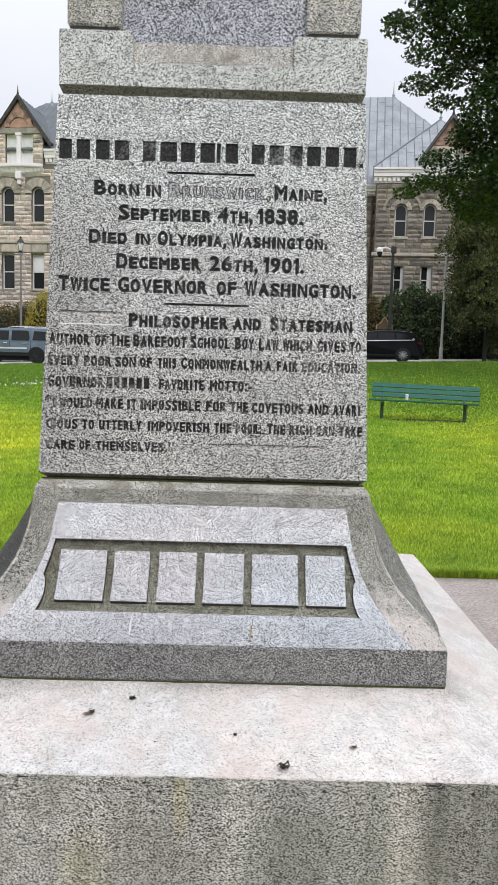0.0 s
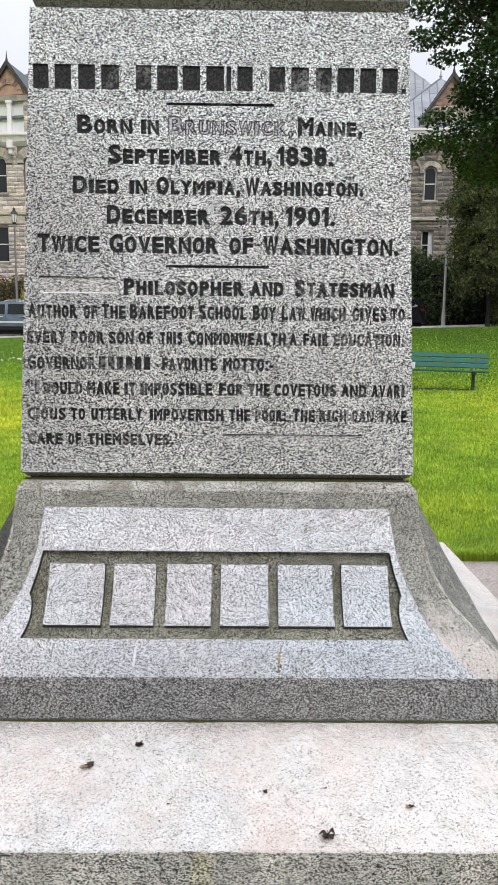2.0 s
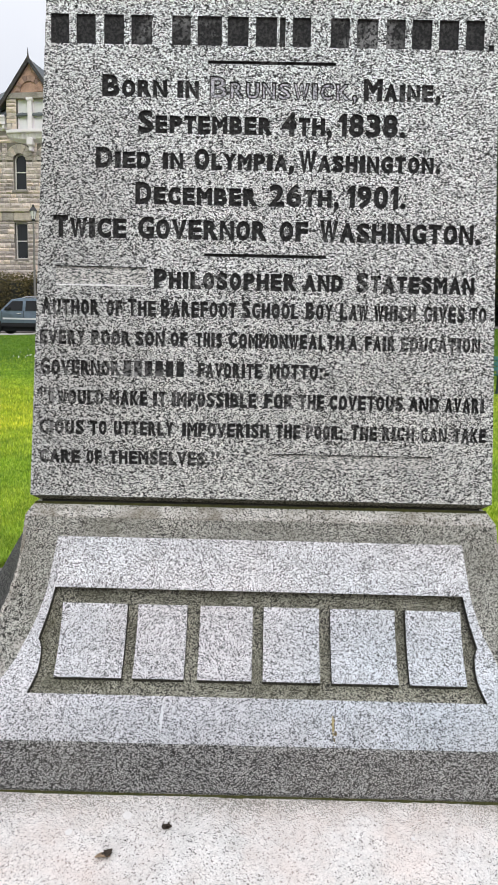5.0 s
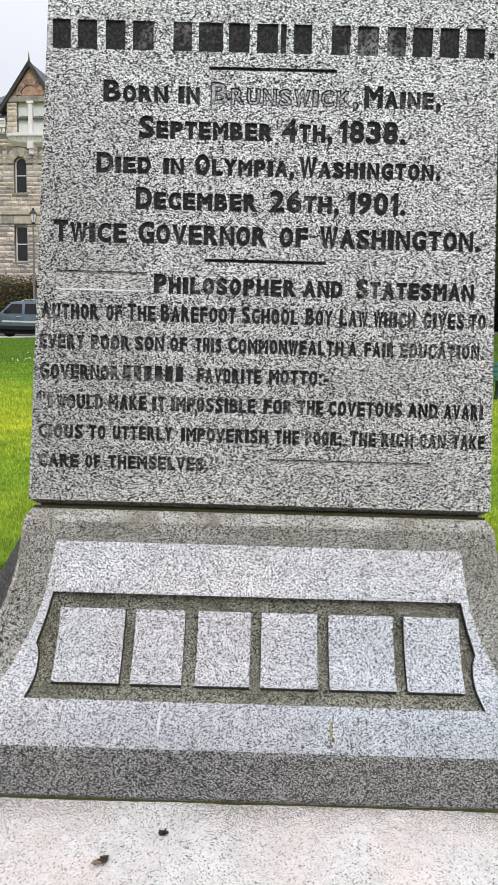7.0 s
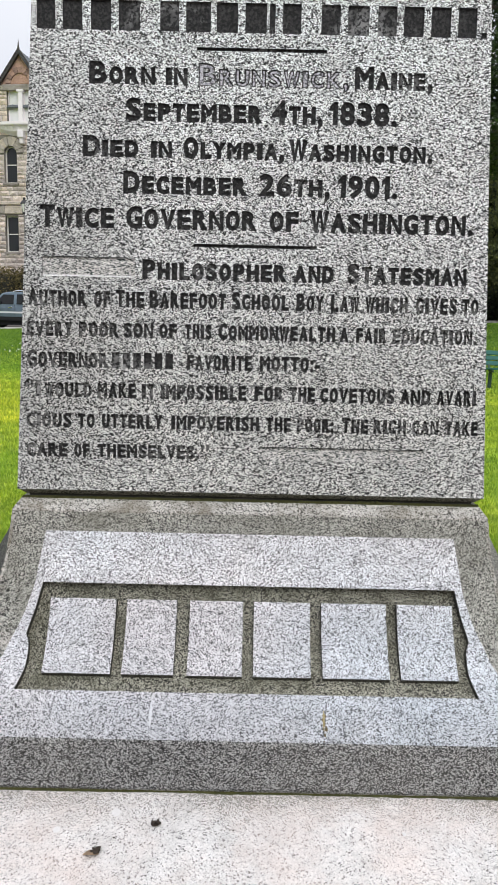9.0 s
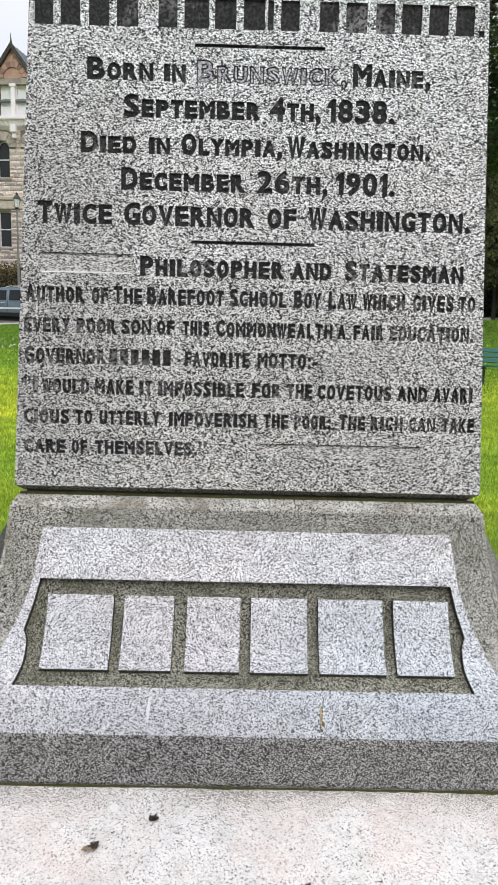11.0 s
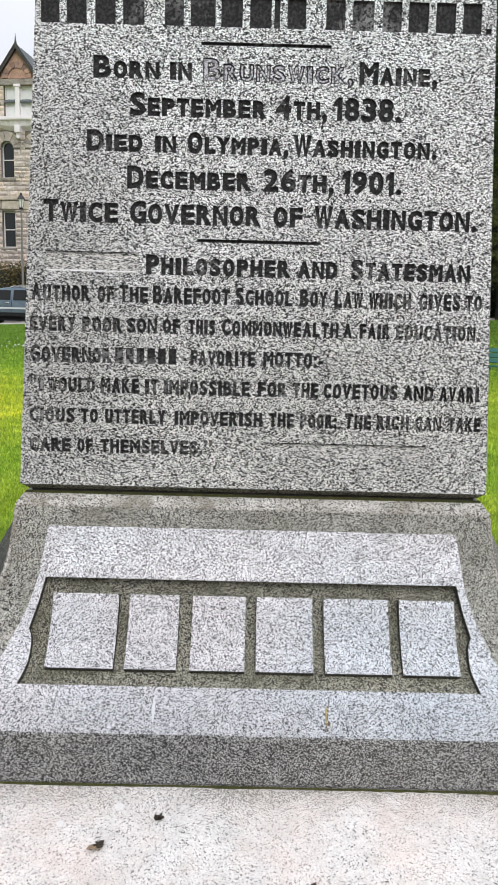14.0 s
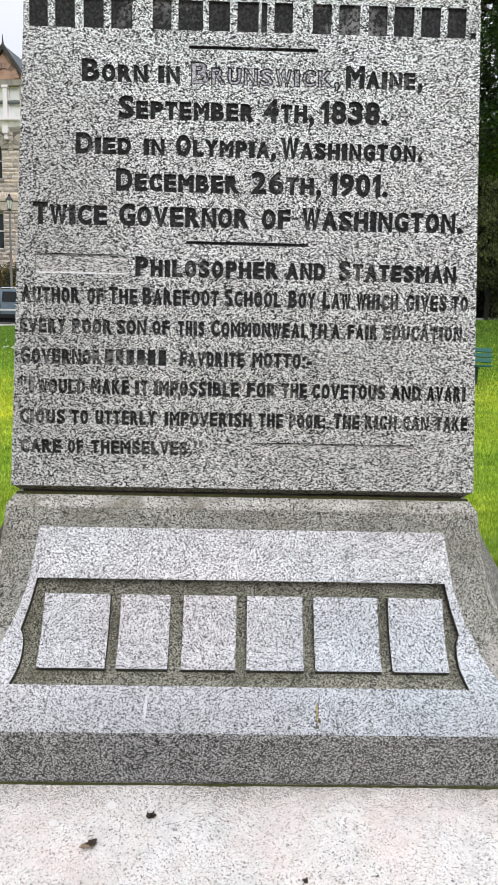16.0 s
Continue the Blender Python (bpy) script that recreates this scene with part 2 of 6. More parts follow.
def leafy(name, dark, light, rough=0.5, through_light=0.25):
    """Leaves, each island with its own tone."""
    m, n, l, b = material(name, rough)
    g = n.new("ShaderNodeNewGeometry")
    r = ramp(n, l, g.outputs["Random Per Island"], [(0.0, dark), (0.65, tuple((p + q) / 2 for p, q in zip(dark, light))), (1.0, light)])
    l.new(r.outputs[0], b.inputs["Base Color"])
    t = n.new("ShaderNodeBsdfTranslucent")
    l.new(r.outputs[0], t.inputs["Color"])
    s = n.new("ShaderNodeMixShader")
    s.inputs[0].default_value = through_light
    l.new(b.outputs[0], s.inputs[1])
    l.new(t.outputs[0], s.inputs[2])
    l.new(s.outputs[0], n["Material Output"].inputs["Surface"])
    return m


# die face: darker left edge and foot, paler and greener head
DIE_BLOTS = [((-0.47, -0.49, 1.50), (0.30, 1.0, 0.62), (0.70, 0.70, 0.69)), ((0.10, -0.48, 1.22), (0.75, 1.0, 0.42), (0.84, 0.835, 0.81)), ((0.05, -0.45, 2.16), (0.8, 1.0, 0.40), (1.07, 1.11, 1.11))]
M_DIE = granite("granite_hammered", (0.97, 0.98, 0.96), (0.38, 0.384, 0.376), (0.007, 0.0083, 0.0083), 445, 0.29, stain_share=0.05, drawn=(0.80, 1.12, 1.12), relief=0.5, tone_blots=DIE_BLOTS)
M_RUBBED = granite("granite_rubbed_out", (0.80, 0.785, 0.75), (0.36, 0.35, 0.33), (0.02, 0.034, 0.03), 480, 0.25, stain_share=0.2, drawn=(0.6, 1.3, 1.2), relief=0.8, fleck=0.6)
# dressed field: foot and middle dimmed, band brightened, as painted light
M_DRESSED = granite("granite_dressed", (0.86, 0.865, 0.89), (0.42, 0.425, 0.44), (0.06, 0.06, 0.064), 470, 0.165, stain_share=0.06, tint=((0.94, 0.99, 1.02), (1.04, 1.0, 0.985)), fleck=0.5, tone_blots=[((0.1, -0.70, 0.69), (1.1, 0.4, 0.105), (0.72, 0.72, 0.73)), ((0.05, -0.52, 0.99), (0.9, 0.4, 0.12), (1.14, 1.14, 1.14)), ((0.0, -0.58, 0.825), (0.9, 0.4, 0.09), (0.86, 0.86, 0.865))])
M_ROUGH = granite("granite_weathered", (0.585, 0.576, 0.515), (0.218, 0.214, 0.187), (0.007, 0.007, 0.006), 520, 0.26, (0.145, 0.139, 0.106), 0.6, fleck=0.36, foot=(0.60, 0.545, 0.51), relief=0.6, stain_scale=7)
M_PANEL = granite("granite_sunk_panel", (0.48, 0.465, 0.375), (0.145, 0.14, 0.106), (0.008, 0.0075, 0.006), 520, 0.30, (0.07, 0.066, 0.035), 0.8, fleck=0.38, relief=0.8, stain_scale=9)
# side walls of the panel pieces, much darker than their faces
M_EDGE_DARK = granite("granite_dark_edge", (0.15, 0.145, 0.12), (0.06, 0.058, 0.045), (0.012, 0.012, 0.01), 470, 0.3, (0.03, 0.03, 0.018), 0.7, relief=0.8)
# near-white stone: sky light on the panel lip put into its colour
M_LIP = granite("granite_lit_lip", (0.90, 0.895, 0.87), (0.78, 0.775, 0.75), (0.5, 0.5, 0.48), 440, 0.08, stain_share=0.03, fleck=0.8)
M_LEDGE = granite("granite_worn_ledge", (0.72, 0.69, 0.64), (0.41, 0.395, 0.355), (0.025, 0.025, 0.022), 440, 0.20, (0.17, 0.148, 0.105), 0.85, fleck=0.5, stain_scale=11)
# flanks are darker than the front corners, the left one near black
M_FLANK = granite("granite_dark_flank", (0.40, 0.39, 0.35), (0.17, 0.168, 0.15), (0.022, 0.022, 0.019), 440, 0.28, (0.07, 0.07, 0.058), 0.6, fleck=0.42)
M_FLANK_BLACK = granite("granite_black_flank", (0.12, 0.12, 0.11), (0.05, 0.05, 0.046), (0.012, 0.012, 0.011), 340, 0.35, (0.018, 0.018, 0.016), 0.9, fleck=0.42)
# for downward faces: much darker and more olive than the die
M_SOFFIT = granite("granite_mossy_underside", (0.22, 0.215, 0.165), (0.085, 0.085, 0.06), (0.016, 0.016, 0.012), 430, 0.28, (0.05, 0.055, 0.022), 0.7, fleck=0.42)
M_BAND = granite("granite_dark_band", (0.50, 0.497, 0.488), (0.10, 0.10, 0.098), (0.006, 0.0062, 0.006), 520, 0.37, stain_share=0.12, fleck=0.42)
M_SLAB_TOP = granite("granite_pale_pink", (0.76, 0.735, 0.715), (0.64, 0.615, 0.595), (0.065, 0.06, 0.056), 400, 0.055, (0.66, 0.52, 0.46), 0.6, relief=0.25, tint=((0.98, 0.995, 1.0), (1.02, 0.975, 0.95)), fleck=0.78, grime=True)
M_SLAB = granite("granite_grey_brown", (0.82, 0.805, 0.735), (0.335, 0.328, 0.29), (0.028, 0.027, 0.023), 430, 0.26, (0.25, 0.245, 0.175), 0.45, drawn=(0.85, 0.85, 1.15), streak=0.26, fleck=0.36, relief=0.9, stain_scale=6, tone_blots=[((0.95, -1.05, 0.36), (0.62, 1.0, 0.6), (0.5, 0.5, 0.48)), ((0.545, -1.05, 0.30), (0.09, 0.6, 0.42), (1.3, 1.28, 1.25)), ((0.47, -1.05, 0.26), (0.05, 0.6, 0.34), (0.74, 0.76, 0.74)), ((0.615, -1.05, 0.32), (0.05, 0.6, 0.34), (0.74, 0.75, 0.73)), ((-0.01, -1.05, 0.41), (0.03, 0.5, 0.13), (1.04, 1.01, 0.8)), ((-0.245, -1.05, 0.22), (0.07, 0.5, 0.14), (1.02, 1.0, 0.82)), ((0.30, -1.05, 0.24), (0.22, 0.6, 0.2), (0.80, 0.82, 0.81))])
M_CAP = granite("granite_cap", (0.80, 0.84, 0.815), (0.46, 0.485, 0.465), (0.045, 0.05, 0.047), 360, 0.21, stain_share=0.10, tint=((0.97, 1.0, 1.0), (1.03, 0.99, 0.96)), fleck=0.6, relief=0.5)
M_POLISH = granite("granite_polished", (0.66, 0.685, 0.74), (0.32, 0.33, 0.38), (0.012, 0.012, 0.025), 330, 0.36, stain_share=0.05, rough=0.35, relief=0.1)


def ink():
    """Blackened carving, worn away to bare stone in places."""
    m, n, l, b = material("darkened_carving", 0.85)
    co = n.new("ShaderNodeTexCoord").outputs["Object"]
    g = n.new("ShaderNodeNewGeometry").outputs["Position"]
    fine = noise_tex(n, l, g, 160, 4, 0.65)
    r1 = ramp(n, l, fine.outputs["Fac"], [(0.42, (0.006, 0.006, 0.006)), (0.70, (0.055, 0.054, 0.052))])
    worn = noise_tex(n, l, g, 5.5, 5, 0.7)
    # the lower lines have lost more of their black, in patches
    bare_bits = worn.outputs["Fac"]
    for middle, reach, share in (((-0.36, -0.48, 1.36), (0.42, 1.0, 0.36), 0.14), ((0.28, -0.48, 1.30), (0.30, 1.0, 0.20), 0.07), ((0.30, -0.48, 1.52), (0.22, 1.0, 0.12), 0.12), ((-0.06, -0.48, 1.90), (0.07, 1.0, 0.06), 0.12)):
        spot = n.new("ShaderNodeMapping")
        spot.vector_type = "TEXTURE"
        spot.inputs["Location"].default_value, spot.inputs["Scale"].default_value = middle, reach
        l.new(g, spot.inputs["Vector"])
        ball = n.new("ShaderNodeTexGradient")
        ball.gradient_type = "SPHERICAL"
        l.new(spot.outputs[0], ball.inputs["Vector"])
        add = n.new("ShaderNodeMath")
        add.operation = "MULTIPLY_ADD"
        add.inputs[1].default_value = share
        l.new(ball.outputs["Fac"], add.inputs[0])
        l.new(bare_bits, add.inputs[2])
        bare_bits = add.outputs[0]
    r2 = ramp(n, l, bare_bits, [(0.56, (0, 0, 0)), (0.78, (0.75, 0.75, 0.75))])
    speck = ramp(n, l, fine.outputs["Fac"], [(0.44, (0.04, 0.04, 0.04)), (0.52, (0.50, 0.50, 0.49))])
    l.new(blend(n, l, r1.outputs[0], speck.outputs[0], r2.outputs[0]), b.inputs["Base Color"])
    bump(n, l, b, fine.outputs["Fac"], 0.4, 0.002)
    return m


M_INK = ink()
M_FADED = granite("faded_carving", (0.66, 0.665, 0.70), (0.42, 0.42, 0.46), (0.09, 0.09, 0.10), 300, 0.2, stain_share=0.05)
M_JOINT = simple("joint_shadow_grime", (0.05, 0.048, 0.04), 0.95, vary=0.5, scale=20)
M_MOSS = simple("moss", (0.06, 0.062, 0.016), 0.95, vary=0.5, scale=60, relief=0.6)


def concrete():
    """Old path concrete with exposed sand and grit, stained in patches."""
    m, n, l, b = material("path_concrete", 0.92, spec=0.3)
    co = n.new("ShaderNodeTexCoord").outputs["Object"]
    broad = noise_tex(n, l, co, 2.2, 6, 0.7)
    r1 = ramp(n, l, broad.outputs["Fac"], [(0.3, (0.31, 0.27, 0.245)), (0.7, (0.44, 0.385, 0.355))])
    grit = n.new("ShaderNodeTexVoronoi")
    grit.inputs["Scale"].default_value = 170
    l.new(co, grit.inputs["Vector"])
    s = n.new("ShaderNodeSeparateColor")
    l.new(grit.outputs["Color"], s.inputs[0])
    r2 = ramp(n, l, s.outputs[0], [(0.0, (0.45, 0.43, 0.42)), (0.14, (0.62, 0.6, 0.58)), (0.22, (0.98, 0.98, 0.98)), (0.85, (1.05, 1.05, 1.05)), (0.93, (1.4, 1.4, 1.42))])
    fine = noise_tex(n, l, co, 60, 5, 0.75)
    r3 = ramp(n, l, fine.outputs["Fac"], [(0.3, (0.55, 0.55, 0.55)), (0.7, (1.32, 1.32, 1.32))])
    c = blend(n, l, r1.outputs[0], r2.outputs[0], 1.0, "MULTIPLY")
    l.new(blend(n, l, c, r3.outputs[0], 1.0, "MULTIPLY"), b.inputs["Base Color"])
    bump(n, l, b, fine.outputs["Fac"], 0.6, 0.006)
    return m


M_PATH = concrete()
M_ROAD = simple("asphalt", (0.10, 0.10, 0.105), 0.9, vary=0.2, scale=6, relief=0.3)
M_SOIL = simple("bark_mulch", (0.06, 0.048, 0.038), 0.95, vary=0.4, scale=4, relief=0.5)
M_KERB = simple("kerb_concrete", (0.45, 0.43, 0.40), 0.9, vary=0.15, scale=3)


def lawn_material():
    m, n, l, b = material("lawn", 0.9, spec=0.15)
    co = n.new("ShaderNodeTexCoord").outputs["Object"]
    fine = noise_tex(n, l, co, 38, 5, 0.75)
    r1 = ramp(n, l, fine.outputs["Fac"], [(0.32, (0.10, 0.20, 0.010)), (0.5, (0.27, 0.42, 0.022)), (0.7, (0.46, 0.60, 0.045))])
    mid = noise_tex(n, l, co, 3.0, 5, 0.65)
    r3 = ramp(n, l, mid.outputs["Fac"], [(0.3, (0.72, 0.78, 0.7)), (0.7, (1.22, 1.15, 1.1))])
    broad = noise_tex(n, l, co, 0.35, 4, 0.6)
    r2 = ramp(n, l, broad.outputs["Fac"], [(0.35, (0.82, 0.9, 0.85)), (0.65, (1.3, 1.12, 1.05))])
    c = blend(n, l, r1.outputs[0], r2.outputs[0], 1.0, "MULTIPLY")
    l.new(blend(n, l, c, r3.outputs[0], 1.0, "MULTIPLY"), b.inputs["Base Color"])
    bump(n, l, b, fine.outputs["Fac"], 0.7, 0.04)
    return m


M_LAWN = lawn_material()

# ---- ground ----
SKEW = 0.14          # the street and the building lie turned against the monument


def street_y(x):
    return 35.2 - SKEW * x


def ground_z(x, y):
    """The lawn rises gently from the path, then as a bank to the street, which climbs to the right."""
    edge = street_y(x)
    top = 1.25 + 0.035 * max(-30, min(30, x))
    if y <= 2.337:
        return 0.0
    if y < 15.5:
        k = (y - 2.337) / 13.163
        return 0.30 * k ** 1.4
    k = min(1.0, (y - 15.5) / (edge - 15.5))
    k = k * k * (3 - 2 * k) * 0.35 + k * 0.65
    return 0.30 + (top - 0.30) * k


def ground_sheet(name, xs, ys, zf, mat, label, category="ground"):
    verts = np.array([(x, y, zf(x, y)) for y in ys for x in xs])
    nx, ny = len(xs), len(ys)
    i = np.arange(nx * ny).reshape(ny, nx)
    faces = np.stack([i[:-1, :-1], i[:-1, 1:], i[1:, 1:], i[1:, :-1]], -1).reshape(-1, 4)
    return tagged(from_arrays(name, verts, faces, mat), label, category, kind="structure")


xs = [-900, -300, -120, -60] + list(np.linspace(-30, 30, 41)) + [60, 120, 300, 900]
lawn_ys = [2.337] + list(np.linspace(3, 15.5, 14)) + list(np.linspace(16.5, 29, 14))
ground = ground_sheet("ground", [-2500, -900, -300, -60, 60, 300, 900, 2500], [-2500, -600, -100, 100, 600, 2500], lambda x, y: -0.06 if y < 60 else 0.0, M_LAWN, "flat ground reaching to the horizon")
verts = np.array([(x, y + (street_y(x) - 34 if y > 16 else 0) * max(0, (y - 16) / 18), 0) for y in lawn_ys + [31, 32.5, 34] for x in xs if abs(x) < 130])
verts[:, 2] = [ground_z(x, y) for x, y, z in verts]
nx = len([x for x in xs if abs(x) < 130])
i = np.arange(len(verts)).reshape(-1, nx)
tagged(from_arrays("lawn", verts, np.stack([i[:-1, :-1], i[:-1, 1:], i[1:, 1:], i[1:, :-1]], -1).reshape(-1, 4), M_LAWN), "mown green park lawn rising in a bank to the street", "lawn", kind="structure")
path = tagged(link_mesh("pavement", boxes((-30, 30, -25, 2.337, -0.10, 0.0)), M_PATH), "pinkish grey concrete path round the monument", "path", kind="structure")

# street: kerb, roadway and far pavement follow the slope
def strip(name, a, b, dz, mat, label, category):
    vs = []
    for y in (a, b):
        for x in np.linspace(-60, 60, 13):
            yy = street_y(x) + y
            vs.append((x, yy, ground_z(x, street_y(x)) + dz))
    for y in (b, a):
        for x in np.linspace(-60, 60, 13):
            vs.append((x, street_y(x) + y, ground_z(x, street_y(x)) + dz - 0.35))
    i = np.arange(52).reshape(4, 13)
    i = np.concatenate([i, i[:1]])
    f = np.stack([i[:-1, :-1], i[:-1, 1:], i[1:, 1:], i[1:, :-1]], -1).reshape(-1, 4)
    return tagged(from_arrays(name, np.array(vs), f, mat), label, category, kind="structure")


strip("kerb", 0.0, 0.25, 0.0, M_KERB, "pale concrete kerb along the lawn", "kerb")
strip("road", 0.25, 10.5, -0.05, M_ROAD, "grey asphalt street behind the park", "road")
strip("kerb_far", 10.5, 13.5, 0.08, M_KERB, "pale concrete pavement across the street", "pavement")
strip("verge", 13.5, 80.0, 0.1, M_SOIL, "dark planted ground before the stone building", "ground")

# an unseen belt of dark trees, added behind the viewer to dim reflections and low sky
M_BELT = simple("unseen_backdrop", (0.045, 0.065, 0.03), 0.95, vary=0.5, scale=0.6, relief=0.5)
bm = bmesh.new()
ring = []
rnd = random.Random(4)
for k in range(81):
    a = radians(150 + 240 * k / 80)
    h = 10.0 + 5.0 * rnd.random()
    ring.append([bm.verts.new((46 * cos(a), 46 * sin(a), -0.2)), bm.verts.new((44 * cos(a), 44 * sin(a), h * 0.6)), bm.verts.new((47 * cos(a), 47 * sin(a), h)), bm.verts.new((50 * cos(a), 50 * sin(a), -0.2))])
for p, q in zip(ring, ring[1:]):
    for j in range(3):
        bm.faces.new((p[j], q[j], q[j + 1], p[j + 1]))
bmesh.ops.recalc_face_normals(bm, faces=bm.faces[:])
tagged(link_mesh("backdrop", bm, M_BELT), "unseen dark tree belt added behind the viewer", "trees", kind="structure")

from mathutils.geometry import delaunay_2d_cdt

# ---- the monument ----
LEAN = 0.04178                 # the die narrows upward by this much a metre, on every side
Z_DIE, Z_CAP = 1.117, 2.235    # foot and head of the die
D0, D1 = 0.5, 0.4533           # its half widths there
FLARE = [(1.085, 0.5075), (1.071, 0.509), (1.03, 0.514), (0.985, 0.520), (0.94, 0.530), (0.90, 0.541), (0.86, 0.558), (0.83, 0.575), (0.80, 0.596), (0.77, 0.625), (0.745, 0.653), (0.725, 0.676), (0.70, 0.697), (0.669, 0.715)]


def flare(z):
    zs, rs = [p[0] for p in FLARE][::-1], [p[1] for p in FLARE][::-1]
    return float(np.interp(z, zs, rs))


def frustum(rows, bm=None):
    """A square body from (half width, height) rows."""
    bm = bm or bmesh.new()
    rings = [[bm.verts.new((sx * r, sy * r, z)) for sx, sy in ((-1, -1), (1, -1), (1, 1), (-1, 1))] for r, z in rows]
    for a, b in zip(rings, rings[1:]):
        for k in range(4):
            bm.faces.new((a[k], a[(k + 1) % 4], b[(k + 1) % 4], b[k]))
    bm.faces.new(rings[0][::-1])
    bm.faces.new(rings[-1])
    return bm


monument = thing("monument", pose(0, 0, 0), "grey granite memorial with carved dark inscription on a stepped base", "monument")

# foot slab with a sloping top
S_OUT, S_IN = 1.048, 0.712


def worn_block(rows, seed, n=220, deeper=0.085):
    """A block, a little deeper behind, whose faces and arrises are uneven: rows of half width, height and unevenness."""
    bm = bmesh.new()
    rings = []
    for r, z, a in rows:
        ring = []
        for sx, sy, dx, dy in ((-1, -1, 1, 0), (1, -1, 0, 1), (1, 1, -1, 0), (-1, 1, 0, -1)):
            for k in range(n):
                x, y = (sx + 2 * dx * k / n) * r, (sy + 2 * dy * k / n) * r
                y += deeper * max(0.0, y / r)
                q = Vector((x, y, z * 0.3 + seed))
                w = 0.6 * noise.noise(q * 31) + 0.45 * noise.noise(q * 90) + 0.5 * noise.noise(q * 6)
                w = w if k else 0.0
                ring.append(bm.verts.new((x * (1 + a * w / r), y * (1 + a * w / r), z + a * 0.7 * w)))
        rings.append(ring)
    for p, q in zip(rings, rings[1:]):
        for k in range(4 * n):
            bm.faces.new((p[k], p[(k + 1) % (4 * n)], q[(k + 1) % (4 * n)], q[k]))
    bm.faces.new(rings[-1])
    return bm


slab = part("plinth_slab", worn_block([(S_OUT, -0.05, 0.0), (S_OUT, 0.20, 0.0006), (S_OUT, 0.44, 0.0008), (S_OUT - 0.001, 0.4665, 0.003), (S_OUT - 0.03, 0.468, 0.0)], 3.0), M_SLAB, monument, "grey-brown granite foot slab with water-stained face")
top_rows = [(S_OUT - 0.0005, 0.4655, 0.003), (S_OUT - 0.003, 0.4700, 0.0032), (S_OUT - 0.009, 0.4733, 0.0016), (S_OUT - 0.02, 0.4763, 0.0006), (0.85, 0.525, 0.0004), (0.70, 0.562, 0.0)]
part("slab_top", worn_block(top_rows, 8.0), M_SLAB_TOP, monument, "pale pinkish granite top with a sloping wash")
part("base_band", frustum([(0.713, 0.561), (0.715, 0.566), (0.715, 0.664), (0.712, 0.669), (0.69, 0.670)]), M_BAND, monument, "dark grey speckled granite base course")

# flared base course: core set back, with a face of pieces in front
RECESS = 0.021
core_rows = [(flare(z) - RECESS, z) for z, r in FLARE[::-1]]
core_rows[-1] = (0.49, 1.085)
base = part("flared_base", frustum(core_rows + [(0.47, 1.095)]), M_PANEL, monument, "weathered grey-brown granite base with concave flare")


def outer_x(z):
    """Half width of the dressed field on the flared face."""
    return float(np.interp(z, [0.669, 0.70, 0.73, 0.767, 0.79, 0.812, 0.845, 0.863, 0.919, 0.978, 1.03], [0.625, 0.585, 0.552, 0.522, 0.506, 0.4965, 0.481, 0.474, 0.457, 0.447, 0.437]))


def inner_x(z):
    """Half width of the sunk panel, with its waved sides."""
    return float(np.interp(z, [0.740, 0.759, 0.771, 0.786, 0.80, 0.812, 0.824, 0.832, 0.87, 0.922], [0.469, 0.4605, 0.4565, 0.4555, 0.4565, 0.4585, 0.4655, 0.4635, 0.452, 0.440]))


def shell(rows, thick=RECESS):
    """A plate on the flared front: rows of (height, x from, x to)."""
    bm = bmesh.new()
    n = 10
    front, back = [], []
    for z, a, b in rows:
        zs = flare(z)
        s = (flare(z - 0.004) - flare(z + 0.004)) / 0.008
        nrm = Vector((0, -1, s)).normalized()
        f, k = [], []
        for j in range(n + 1):
            p = Vector((a + (b - a) * j / n, -zs, z))
            f.append(bm.verts.new(p))
            k.append(bm.verts.new(p - nrm * (thick + 0.004)))
        front.append(f)
        back.append(k)
    for i in range(len(rows) - 1):
        for j in range(n):
            bm.faces.new((front[i][j], front[i][j + 1], front[i + 1][j + 1], front[i + 1][j]))
            bm.faces.new((back[i][j], back[i + 1][j], back[i + 1][j + 1], back[i][j + 1]))
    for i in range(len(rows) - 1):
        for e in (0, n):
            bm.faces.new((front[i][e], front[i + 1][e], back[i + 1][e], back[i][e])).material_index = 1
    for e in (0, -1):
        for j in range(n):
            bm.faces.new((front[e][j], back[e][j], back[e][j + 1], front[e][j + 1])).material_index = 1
    bmesh.ops.recalc_face_normals(bm, faces=bm.faces[:])
    return bm


P_TOP, P_BOT = 0.922, 0.740
zt = [1.03, 1.0, 0.97, P_TOP]
zp = list(np.linspace(P_TOP, P_BOT, 40))
zbm = [P_BOT, 0.725, 0.705, 0.69, 0.669]
part("dressed_band", shell([(z, -outer_x(z), outer_x(z)) for z in zt]), [M_DRESSED, M_EDGE_DARK], base, "pale dressed granite band over the sunk panel")
part("dressed_foot", shell([(z, -outer_x(z), outer_x(z)) for z in zbm]), [M_DRESSED, M_EDGE_DARK], base, "pale dressed granite band under the sunk panel")
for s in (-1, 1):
    part("panel_margin", shell([(z, s * inner_x(z), s * outer_x(z)) for z in zp]), [M_DRESSED, M_EDGE_DARK], base, "pale waved margin of the sunk panel")
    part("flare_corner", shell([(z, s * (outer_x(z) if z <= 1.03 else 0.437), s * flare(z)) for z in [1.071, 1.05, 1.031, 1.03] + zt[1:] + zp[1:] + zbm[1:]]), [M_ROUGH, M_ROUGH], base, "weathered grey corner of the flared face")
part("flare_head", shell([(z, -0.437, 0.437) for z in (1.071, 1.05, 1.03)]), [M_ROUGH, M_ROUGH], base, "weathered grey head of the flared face")
